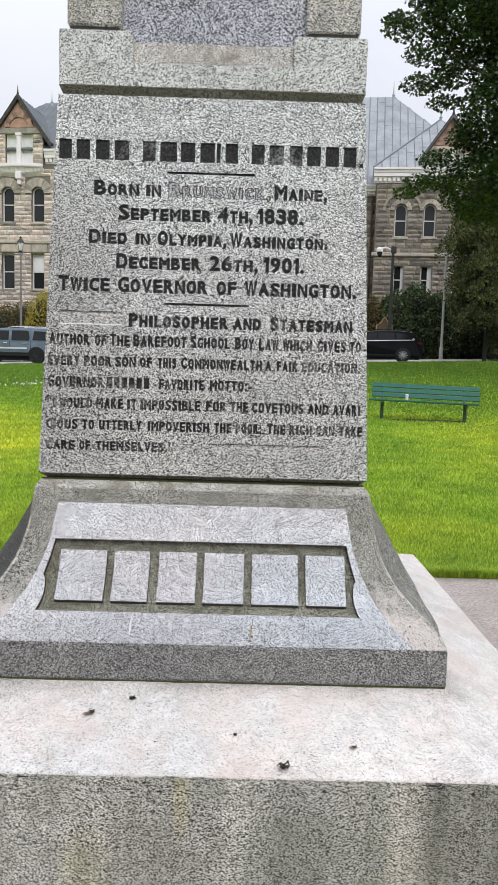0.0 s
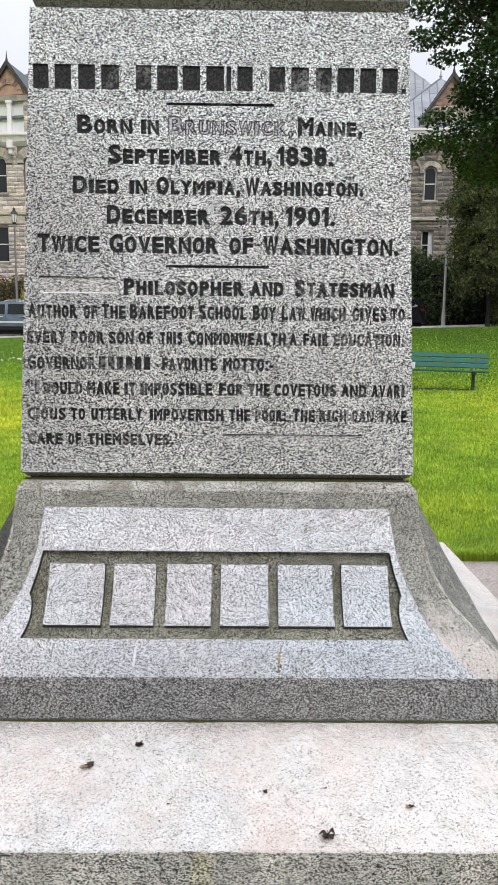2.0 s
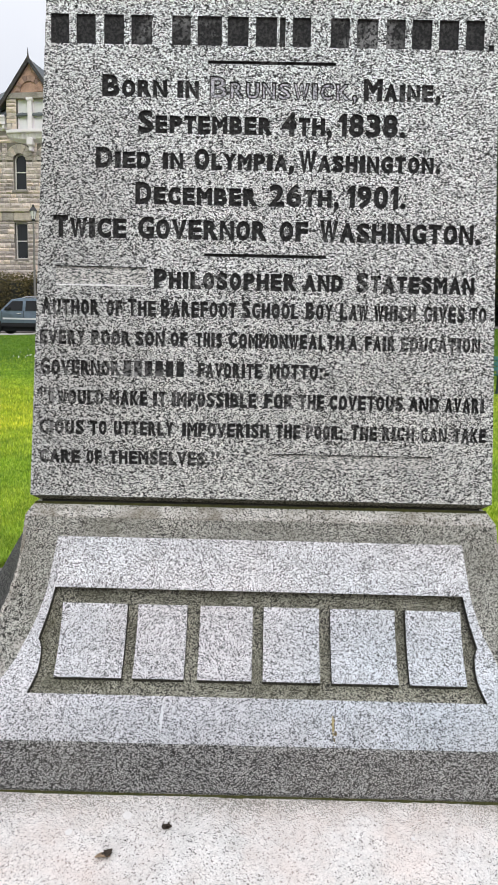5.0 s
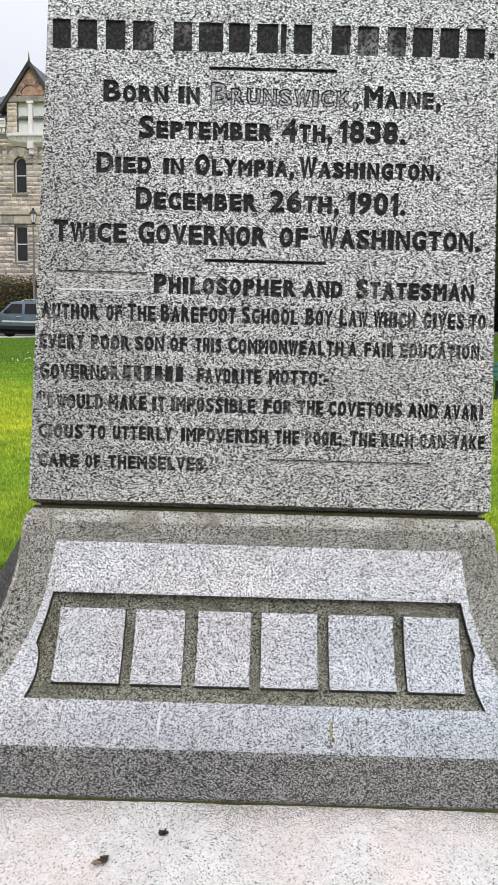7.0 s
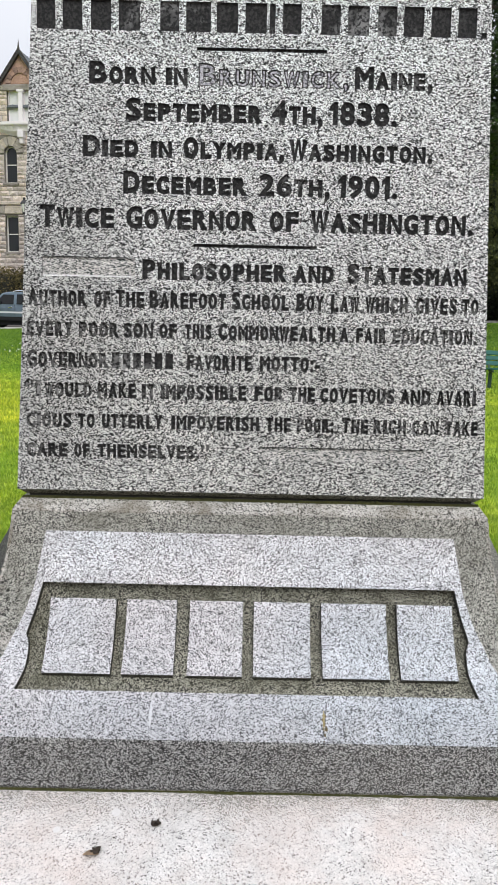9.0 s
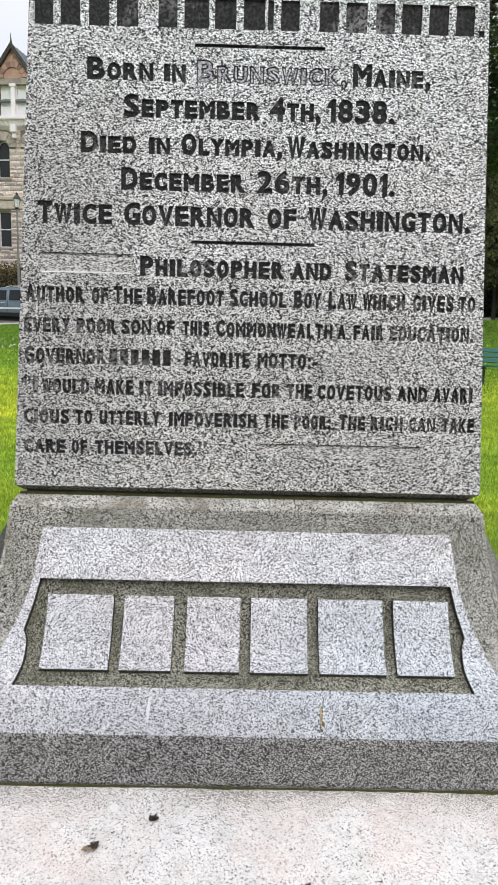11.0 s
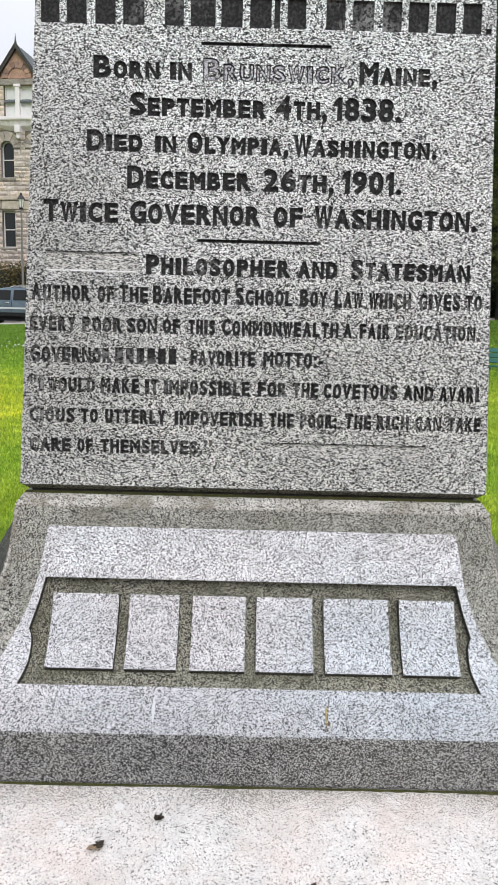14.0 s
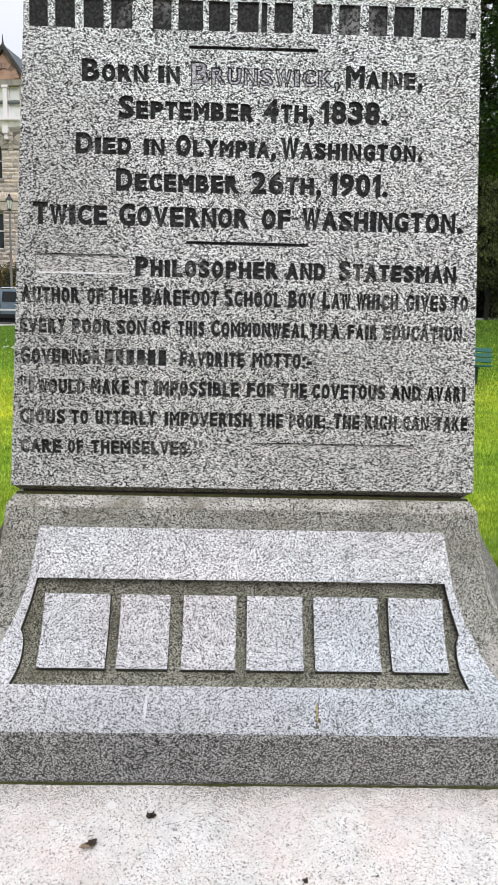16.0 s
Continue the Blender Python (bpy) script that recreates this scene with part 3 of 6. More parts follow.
part("base_ledge", frustum([(0.5095, 1.071), (0.5095, 1.074), (0.506, 1.080), (0.493, 1.097), (0.47, 1.100)]), M_LEDGE, base, "pale worn chamfer at the head of the base")
part("bed_joint", frustum([(0.480, 1.098), (0.480, 1.1055)]), M_JOINT, monument, "dark mossy bed joint")
part("die_chamfer", frustum([(0.484, 1.1045), (0.498, 1.1165)]), M_SOFFIT, monument, "dark chamfer under the die")



def flank(turn):
    """A rough side of the flare: it meets the front in the concave arris and swells to a straight batter behind."""
    bm = bmesh.new()
    rough = random.Random(31 + turn)
    zs = [z for z, r in FLARE[1:]]
    grid = []
    for z in zs:
        r, row_ = flare(z), []
        straight = max(r, min(0.718, 0.730 - 0.545 * (z - 0.669)))
        for k in range(41):
            y = -r + 2 * r * (k / 40)
            q = min(1.0, (r - abs(y)) / 0.085)
            q = q * q * (3 - 2 * q) * 0.5 + q * 0.5
            x = r + (straight - r) * q + (0.006 * (rough.random() - 0.5) if 0 < k < 40 and 0.68 < z < 1.06 else 0)
            row_.append(bm.verts.new((x, y, z)))
        grid.append(row_)
    for a, b in zip(grid, grid[1:]):
        for k in range(40):
            bm.faces.new((a[k], b[k], b[k + 1], a[k + 1]))
    bmesh.ops.transform(bm, matrix=Matrix.Rotation(turn * pi / 2, 4, "Z"), verts=bm.verts[:])
    return bm


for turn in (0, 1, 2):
    part("flank", flank(turn), M_FLANK_BLACK if turn == 2 else M_FLANK, base, "dark rough side of the flared base", smooth=True)
# paler strips along the arrises between front and sides
for s in (-1, 1):
    rnd = random.Random(17 + s)
    part("pale_arris", tube([(s * (flare(z) - 0.003), -flare(z) + 0.003, z) for z in np.linspace(1.068, 0.675, 40)], [0.0035 + 0.0025 * rnd.random() for _ in range(40)], 6), M_LEDGE, base, "pale edge of the flared base")

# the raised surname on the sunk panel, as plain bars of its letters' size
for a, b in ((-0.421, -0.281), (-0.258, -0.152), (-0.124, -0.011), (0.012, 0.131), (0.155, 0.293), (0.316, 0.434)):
    part("raised_bar", shell([(z, a, b) for z in np.linspace(0.891, 0.7635, 12)]), [M_DRESSED, M_EDGE_DARK], base, "pale raised granite bar")

# ---- the die: a front plate pierced by the carving over a darkened ground ----
PLATE = 0.005


def letters(loops):
    """Outlines sorted into letters: each outer one with the counters that lie in it."""
    box = lambda lp: (min(p[0] for p in lp), max(p[0] for p in lp), min(p[1] for p in lp), max(p[1] for p in lp))
    bs = [box(lp) for lp in loops]
    inside = lambda i, j: i != j and bs[j][0] < bs[i][0] and bs[i][1] < bs[j][1] and bs[j][2] < bs[i][2] and bs[i][3] < bs[j][3]
    outer = [i for i in range(len(loops)) if not any(inside(i, j) for j in range(len(loops)))]
    return [[loops[i]] + [loops[k] for k in range(len(loops)) if k not in outer and inside(k, i)] for i in outer]


# widths of a condensed block letter against its height
WIDTHS = dict(zip("ABCDEFGHIKLMNOPRSTUVWY", (0.70, 0.66, 0.64, 0.66, 0.60, 0.58, 0.67, 0.67, 0.21, 0.68, 0.56, 0.80, 0.67, 0.66, 0.63, 0.67, 0.61, 0.60, 0.66, 0.68, 0.80, 0.66)))
WIDTHS.update(zip("0123456789.,:-\u201c\u201d", (0.58, 0.27, 0.58, 0.58, 0.62, 0.58, 0.58, 0.55, 0.58, 0.58, 0.14, 0.13, 0.14, 0.28, 0.15, 0.15)))


def glyph_loops(text, x0, x1, v0, cap, small=0.78, weight=0.002, grow=None):
    """The outlines of a word in capitals, thickened by weight and laid between x0 and x1 with its feet at v0."""
    cu = bpy.data.curves.new("word", "FONT")
    cu.body = text
    cu.small_caps_scale = small
    for f in cu.body_format:
        f.use_small_caps = True
    cu.fill_mode, cu.resolution_u = "NONE", 3
    ob = new("word", cu)
    deps = bpy.context.evaluated_depsgraph_get()
    me = ob.evaluated_get(deps).to_mesh()
    co = [tuple(v.co[:2]) for v in me.vertices]
    after = {e.vertices[0]: e.vertices[1] for e in me.edges if e.vertices[1] == e.vertices[0] + 1}
    for e in me.edges:
        if abs(e.vertices[1] - e.vertices[0]) != 1:
            after[max(e.vertices)] = min(e.vertices)
    ob.evaluated_get(deps).to_mesh_clear()
    bpy.data.objects.remove(ob)
    loops, seen = [], set()
    for at in range(len(co)):
        loop = []
        while at not in seen:
            seen.add(at)
            loop.append(co[at])
            if at not in after:
                break
            at = after[at]
        if len(loop) > 2:
            loops.append(loop)
    loops = [[(u, v0 + weight + v / 0.70 * (cap - 2 * weight)) for u, v in lp] for lp in loops]
    signs = []
    for g in sorted(letters(loops), key=lambda g: min(p[0] for p in g[0])):
        l = min(p[0] for p in g[0])
        if signs and len(g[0]) < 20 and l < signs[-1][2] - 0.02 and l > signs[-1][1] - 0.02:
            signs[-1][0].extend(g)          # the second dot of a colon
        else:
            signs.append([g, l, max(p[0] for p in g[0])])
    ends = [(l, r) for _, l, r in signs]
    signs = [g for g, _, _ in signs]
    gap = 2 * weight + (0.0040 if cap > 0.04 else 0.0028)
    shown = text.replace("\u201c", "\u201c\u201c").replace("\u201d", "\u201d\u201d")
    if len(shown) == len(signs):
        wide = [WIDTHS[c.upper()] * (small if c.islower() else 1.0) for c in shown]
    else:
        wide = [r - l for l, r in ends]
    for k, c in enumerate(shown if len(shown) == len(signs) else ""):
        if c == "1":
            # a plain stem with a short flag
            l, r = ends[k]
            turn = sum(p[0] * q[1] - q[0] * p[1] for p, q in zip(signs[k][0], signs[k][0][1:] + signs[k][0][:1]))
            one = [(l + (r - l) * u, v0 + weight + v * (cap - 2 * weight)) for u, v in ((0.58, 0), (1, 0), (1, 1), (0.70, 1), (0, 0.80), (0, 0.68), (0.58, 0.78))]
            signs[k] = [one if turn > 0 else one[::-1]]
    scale = (x1 - x0 - 2 * weight - gap * (len(signs) - 1)) / sum(wide)
    loops, at = [], x0 + weight
    for g, (l, r), w in zip(signs, ends, wide):
        loops += [[(at + (u - l) * scale * w / (r - l), v) for u, v in lp] for lp in g]
        at += w * scale + gap
    weight = weight if grow is None else grow
    area = lambda lp: sum(p[0] * q[1] - q[0] * p[1] for p, q in zip(lp, lp[1:] + lp[:1]))
    sign = 1 if area(max(loops, key=lambda lp: abs(area(lp)))) > 0 else -1
    out = []
    for lp in loops:
        lp = [p for p, q in zip(lp, lp[1:] + lp[:1]) if abs(p[0] - q[0]) + abs(p[1] - q[1]) > 1e-6]
        grown = []
        for k, p in enumerate(lp):
            a, b = Vector(lp[k - 1]), Vector(lp[(k + 1) % len(lp)])
            p = Vector(p)
            d1, d2 = (p - a).normalized(), (b - p).normalized()
            n1, n2 = Vector((d1.y, -d1.x)) * sign, Vector((d2.y, -d2.x)) * sign
            m = n1 + n2
            m = m / max(0.55, m.length_squared / 2) if m.length > 0.2 else n1
            grown.append(tuple(p + m * weight))
        out.append(grown)
    return out


def filled(name, loops, thick=0.0):
    """A flat or pushed-back mesh filled between outlines by the even-odd rule."""
    cu = bpy.data.curves.new(name, "CURVE")
    cu.dimensions, cu.fill_mode, cu.extrude = "2D", "BOTH" if thick else "FRONT", thick / 2
    for lp in loops:
        s = cu.splines.new("POLY")
        s.points.add(len(lp) - 1)
        s.points.foreach_set("co", [c for u, v in lp for c in (u, v, 0, 1)])
        s.use_cyclic_u = True
    ob = new(name, cu)
    deps = bpy.context.evaluated_depsgraph_get()
    me = bpy.data.meshes.new_from_object(ob.evaluated_get(deps))
    bpy.data.objects.remove(ob)
    me.name = name
    me.materials.clear()
    return me


def bar(x0, x1, v0, v1):
    return [(x0, v0), (x1, v0), (x1, v1), (x0, v1)]


up = lambda z: (z - Z_DIE) * sqrt(1 + LEAN * LEAN)
carving, words, bare = [], [], []


def carve(foot, cap, small, *row):
    """A line of carved words, each with its left and right end."""
    for text, x0, x1 in row:
        lp = glyph_loops(text, x0, x1, up(foot), cap, small, 0.0027 if cap > 0.04 else 0.0020)
        carving.extend(lp)
        words.append((text, lp))
        if text == "Brunswick,":
            bare.extend(letters(glyph_loops(text, x0, x1, up(foot), cap, small, 0.0027, 0.0002)))


carve(1.9475, 0.045, 0.74, ("Born", -0.344, -0.211), ("in", -0.190, -0.146), ("Brunswick,", -0.124, 0.179), ("Maine,", 0.191, 0.348))
carve(1.8770, 0.046, 0.76, ("September", -0.270, 0.005), ("4th,", 0.025, 0.129), ("1838.", 0.142, 0.279))
carve(1.8060, 0.043, 0.76, ("Died", -0.357, -0.244), ("in", -0.219, -0.176), ("Olympia,", -0.153, 0.053), ("Washington.", 0.063, 0.355))
carve(1.7345, 0.046, 0.76, ("December", -0.275, -0.023), ("26th,", 0.003, 0.148), ("1901.", 0.164, 0.286))
carve(1.6645, 0.046, 0.88, ("Twice", -0.446, -0.293), ("Governor", -0.269, -0.001), ("of", 0.026, 0.086), ("Washington.", 0.110, 0.445))
carve(1.5625, 0.042, 0.84, ("Philosopher", -0.235, 0.063), ("and", 0.080, 0.162), ("Statesman", 0.190, 0.437))
carve(1.5045, 0.037, 0.88, ("Author", -0.472, -0.351), ("of", -0.335, -0.301), ("The", -0.290, -0.230), ("Barefoot", -0.220, -0.060), ("School", -0.049, 0.071), ("Boy", 0.086, 0.143), ("Law", 0.158, 0.217), ("which", 0.230, 0.318), ("gives", 0.334, 0.421), ("to", 0.431, 0.466))
carve(1.4420, 0.035, 0.88, ("every", -0.476, -0.380), ("poor", -0.367, -0.284), ("son", -0.274, -0.211), ("of", -0.199, -0.162), ("this", -0.145, -0.089), ("Commonwealth", -0.075, 0.169), ("a", 0.179, 0.197), ("fair", 0.213, 0.277), ("education.", 0.289, 0.466))
carve(1.3780, 0.036, 0.88, ("Governor", -0.476, -0.306), ("favorite", -0.140, -0.004), ("motto:-", 0.013, 0.140))
carve(1.3150, 0.036, 0.88, ("\u201cI", -0.481, -0.448), ("would", -0.440, -0.340), ("make", -0.328, -0.247), ("it", -0.235, -0.206), ("impossible", -0.195, -0.014), ("for", 0.003, 0.065), ("the", 0.077, 0.131), ("covetous", 0.142, 0.299), ("and", 0.311, 0.375), ("avari", 0.388, 0.471))
carve(1.2510, 0.034, 0.90, ("cious", -0.479, -0.383), ("to", -0.370, -0.334), ("utterly", -0.319, -0.191), ("impoverish", -0.172, 0.014), ("the", 0.029, 0.082), ("poor:", 0.094, 0.173), ("The", 0.190, 0.246), ("rich", 0.257, 0.326), ("can", 0.338, 0.395), ("take", 0.409, 0.479))
carve(1.1880, 0.033, 0.90, ("care", -0.479, -0.392), ("of", -0.378, -0.345), ("themselves.\u201d", -0.328, -0.090))
# a person's name, letter by letter, as plain bars
NAME = [(93, 125), (138, 172), (187, 222), (235, 272), (307, 340), (352, 395), (405, 442), (455, 492), (497, 507), (520, 552), (587, 620), (633, 670), (685, 718), (730, 765), (778, 812), (825, 857)]
name_bars = [bar(-0.448 + (a - 93) * 0.00115, -0.448 + (b - 93) * 0.00115, up(2.050), up(2.107)) for a, b in NAME]
name_bars.append(bar(0.4405, 0.4515, up(2.050), up(2.061)))
name_bars += [bar(-0.298 + k * 0.0225, -0.282 + k * 0.0225, up(1.378), up(1.411)) for k in range(6)]
rules = [bar(-0.128, 0.133, up(2.0150), up(2.0215)), bar(-0.130, 0.125, up(1.6305), up(1.6370))]
# shadowed top edges of the rubbed-out panels, painted as thin dark lines
panel_shade_lines = [bar(-0.442, -0.250, up(1.6045), up(1.6062)), bar(0.017, 0.366, up(1.2165), up(1.2182))]
patches = [bar(-0.442, -0.250, up(1.566), up(1.604)), bar(0.017, 0.366, up(1.188), up(1.216))]

die = part("die", frustum([(D0 - 0.012, Z_DIE), (D1 - 0.012, Z_CAP)]), M_DIE, monument, "tapered light grey granite die with carved inscription")
TILT = pose(0, -D0, Z_DIE, 90 - math.degrees(atan(LEAN)), 0, 0)
H = up(Z_CAP)
outline = [(-D0, 0.0), (D0, 0.0), (D1, H), (-D1, H)]


def on_die(me, name, mats, depth, label=""):
    ob = new(name, me)
    for m in mats:
        me.materials.append(m)
    ob.parent = die
    ob.matrix_local = TILT @ Matrix.Translation((0, 0, -depth))
    if label:
        ob["label"] = label
    return ob


sunk = [(("carved_letter", M_INK), g) for text, lp in words for g in letters(lp)]
sunk += [(("carved_bar", M_INK), [lp]) for lp in name_bars] + [(("rule", M_INK), [lp]) for lp in rules + panel_shade_lines] + [(("erasure", M_RUBBED), [lp]) for lp in patches]
pts, lines = [Vector(p) for p in outline], [(0, 1), (1, 2), (2, 3), (3, 0)]
for _, group in sunk:
    for lp in group:
        k = len(pts)
        pts += [Vector(p) for p in lp]
        lines += [(k + j, k + (j + 1) % len(lp)) for j in range(len(lp))]
tri_pts, _, tris, _, _, _ = delaunay_2d_cdt(pts, lines, [], 0, 1e-6)
tri_pts, tris = np.array([tuple(p) for p in tri_pts]), np.array(tris)
mid = tri_pts[tris].mean(1)
owner = np.full(len(tris), -1)
for k, (_, group) in enumerate(sunk):
    lo, hi = np.min(group[0], axis=0), np.max(group[0], axis=0)
    some = np.where(((mid > lo) & (mid < hi)).all(1))[0]
    inside = np.zeros(len(some), bool)
    for lp in group:
        p = np.array(lp)
        q = np.roll(p, -1, 0)
        x, y = mid[some, 0][:, None], mid[some, 1][:, None]
        with np.errstate(divide="ignore", invalid="ignore"):
            cross = ((p[:, 1] > y) != (q[:, 1] > y)) & (x < (q[:, 0] - p[:, 0]) * (y - p[:, 1]) / (q[:, 1] - p[:, 1]) + p[:, 0])
        inside ^= cross.sum(1) % 2 == 1
    owner[some[inside]] = k
deep = np.array([0.0026 if name == "erasure" else PLATE for (name, _), _ in sunk] + [0.0])[owner]
seam = {}
for k, t in enumerate(tris):
    for j in range(3):
        seam.setdefault((t[j], t[(j + 1) % 3]), k)
face_verts = [(x, y, 0.0) for x, y in tri_pts]
faces = [tuple(t) for t in tris[owner < 0]]
n_top = len(faces)
for (i, j), k in seam.items():
    other = seam.get((j, i))
    if other is not None and deep[k] == 0 and deep[other] > 0:
        n = len(face_verts)
        face_verts += [(*tri_pts[i], 0.0), (*tri_pts[j], 0.0), (*tri_pts[j], -deep[other]), (*tri_pts[i], -deep[other])]
        faces.append((n + 1, n, n + 3, n + 2))
n_wall = len(faces)
n = len(face_verts)
face_verts += [(x, y, z) for x, y in outline for z in (0.0, -0.014)]
faces += [(n + 2 * j, n + 2 * j + 1, n + (2 * j + 3) % 8, n + (2 * j + 2) % 8) for j in range(4)]
plate = bpy.data.meshes.new("front_face")
plate.from_pydata(face_verts, [], faces)
on_die(plate, "front_face", [M_DIE, M_INK], 0.0, "hammered light grey granite face with sunk letters")
plate.polygons.foreach_set("material_index", [1 if n_top <= k < n_wall else 0 for k in range(len(faces))])
for k, ((name, mat), group) in enumerate(sunk):
    own = tris[owner == k]
    if len(own):
        used, back = np.unique(own, return_inverse=True)
        me = bpy.data.meshes.new(name)
        me.from_pydata([(*tri_pts[u], 0.0) for u in used], [], [tuple(t) for t in back.reshape(-1, 3)])
        on_die(me, name, [mat or M_DIE], 0.0026 if name == "erasure" else PLATE, {"rule": "dark sunk rule line; over rubbed-out panels a painted shade", "erasure": "shallow rubbed-out panel"}.get(name, ""))

# lower lip of a rubbed-out panel, coloured bright for the sky light it catches
rnd = random.Random(41)
xs, v = np.linspace(-0.442, -0.252, 40), up(1.566)
tall = [0.0 if rnd.random() < 0.12 else 0.0016 + 0.0012 * rnd.random() for _ in xs]
me = bpy.data.meshes.new("cut_lip")
me.from_pydata([p for x, h in zip(xs, tall) for p in ((x, v - 0.0006, 0.0006), (x, v + 0.0002 + h, -0.0022))], [], [(2 * k, 2 * k + 2, 2 * k + 3, 2 * k + 1) for k in range(39)])
on_die(me, "cut_lip", [M_LIP], 0.0, "bright lower edge with painted sky light")

for g in bare:
    me = filled("bare_letter", g)
    on_die(me, "bare_letter", [M_FADED], 0.0018, "carved letter worn bare of its black")

# back and side faces of the die
for k in range(1, 4):
    side = bmesh.new()
    q = [(-D0, -D0, Z_DIE), (D0, -D0, Z_DIE), (D1, -D1, Z_CAP), (-D1, -D1, Z_CAP)]
    q2 = [(-D0 + .012, -D0 + .012, Z_DIE), (D0 - .012, -D0 + .012, Z_DIE), (D1 - .012, -D1 + .012, Z_CAP), (-D1 + .012, -D1 + .012, Z_CAP)]
    rot = Matrix.Rotation(k * pi / 2, 4, "Z")
    a = [side.verts.new(rot @ Vector(p)) for p in q]
    b = [side.verts.new(rot @ Vector(p)) for p in q2]
    side.faces.new(a)
    for j in range(4):
        side.faces.new((a[j], b[j], b[(j + 1) % 4], a[(j + 1) % 4]))
    part("side_face", side, M_DIE, die)

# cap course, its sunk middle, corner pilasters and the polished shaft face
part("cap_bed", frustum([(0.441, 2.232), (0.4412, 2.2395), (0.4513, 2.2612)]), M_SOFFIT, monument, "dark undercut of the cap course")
R_CAP = 0.4518
cap_shape = prism([(-R_CAP, 2.2605), (R_CAP, 2.2605), (R_CAP, 2.4185), (0.243, 2.4185), (0.237, 2.412), (0.236, 2.331), (-0.236, 2.331), (-0.237, 2.412), (-0.243, 2.4185), (-R_CAP, 2.4185)], 2 * R_CAP)
bmesh.ops.translate(cap_shape, vec=(0, -R_CAP, 0), verts=cap_shape.verts[:])
bmesh.ops.bevel(cap_shape, geom=cap_shape.edges[:], offset=0.003, segments=2, affect="EDGES")
cap = part("cap_course", cap_shape, M_CAP, monument, "light grey granite cap course with sunk middle")
sill = bmesh.new()
vs = [(-0.236, -0.436, 2.333), (0.236, -0.436, 2.333), (0.236, -0.406, 2.404), (-0.236, -0.406, 2.404), (-0.236, -0.40, 2.30), (0.236, -0.40, 2.30), (0.236, -0.436, 2.30), (-0.236, -0.436, 2.30)]
v = [sill.verts.new(p) for p in vs]
for f in ((0, 1, 2, 3), (3, 2, 5, 4), (7, 6, 1, 0), (0, 3, 4, 7), (1, 6, 5, 2)):
    sill.faces.new([v[q] for q in f])
part("sill", sill, M_LEDGE, cap, "pale sloping granite sill")
part("shaft", frustum([(0.405, 2.34), (0.385, 2.95), (0.36, 3.6)]), M_POLISH, monument, "polished speckled granite shaft")
for sx in (-1, 1):
    for sy in (-1, 1):
        a, b = sorted((sx * 0.272, sx * 0.432))
        c, d = sorted((sy * 0.30, sy * 0.434))
        part("pilaster", boxes((a, b, c, d, 2.4365, 3.5), bevel=0.006), M_SLAB, monument, "weathered granite corner pilaster")
        part("pilaster_joint", boxes((a + 0.008, b - 0.008, c + 0.008, d - 0.008, 2.4175, 2.4365)), M_JOINT, monument)
part("shaft_cap", frustum([(0.46, 3.5), (0.48, 3.56), (0.48, 3.66), (0.40, 3.72)]), M_DIE, monument)

# white strip under the rubbed-out panel: the painted highlight of its lip
lip_strip = bmesh.new()
row = []
rnd = random.Random(8)
for k in range(41):
    x = -0.441 + 0.19 * k / 40
    z = 1.5665 + 0.0006 * rnd.random()
    h = 0.0012 + 0.0016 * rnd.random()
    y = -D0 + LEAN * (z - Z_DIE) + 0.0013
    row.append([lip_strip.verts.new((x, y, z)), lip_strip.verts.new((x, y - 0.0008, z + h))])
for p, q in zip(row, row[1:]):
    lip_strip.faces.new((p[0], q[0], q[1], p[1]))
part("lip_highlight", lip_strip, simple("lip_highlight_white", (0.82, 0.82, 0.82), 0.8, vary=0.1, scale=80), die, "white painted highlight along the granite lip")

# moss along the foot of the base course, a dirt-filled chip, a lime streak
rnd = random.Random(5)
moss = bmesh.new()
row = []
for k in range(701):
    x = -0.713 + 1.426 * k / 700
    q = max(0.0, 0.35 + noise.noise(Vector((x * 7, 0.3, 1))) + 0.5 * noise.noise(Vector((x * 45, 2.0, 1)))) * (0.55 + 0.45 * (x > -0.15))
    w, h = 0.0006 + 0.0052 * q * (0.5 + 0.5 * rnd.random()), 0.0003 + 0.0018 * q * rnd.random()
    row.append([moss.verts.new(p) for p in ((x, -0.716 - w, 0.5582 - 0.26 * w), (x, -0.7165 - w * 0.5, 0.5590 + h), (x, -0.7145, 0.5605 + h))])
for p, q in zip(row, row[1:]):
    for j in range(2):
        moss.faces.new((p[j], q[j], q[j + 1], p[j + 1]))
part("moss_line", moss, M_MOSS, monument, "thin green-brown moss along the joint")
moss = bmesh.new()
row = []
for k in range(501):
    x = -0.492 + 0.984 * k / 500
    q = max(0.0, 0.1 + noise.noise(Vector((x * 6, 5.3, 1))) + 0.6 * noise.noise(Vector((x * 50, 7.0, 1))))
    h = 0.0004 + 0.004 * q * rnd.random()
    row.append([moss.verts.new(p) for p in ((x, -0.4945, 1.0968), (x, -0.4925, 1.0985 + h), (x, -0.486, 1.100 + h))])
for p, q in zip(row, row[1:]):
    for j in range(2):
        moss.faces.new((p[j], q[j], q[j + 1], p[j + 1]))
part("moss_line", moss, M_MOSS, monument, "thin moss and grime in the bed joint")


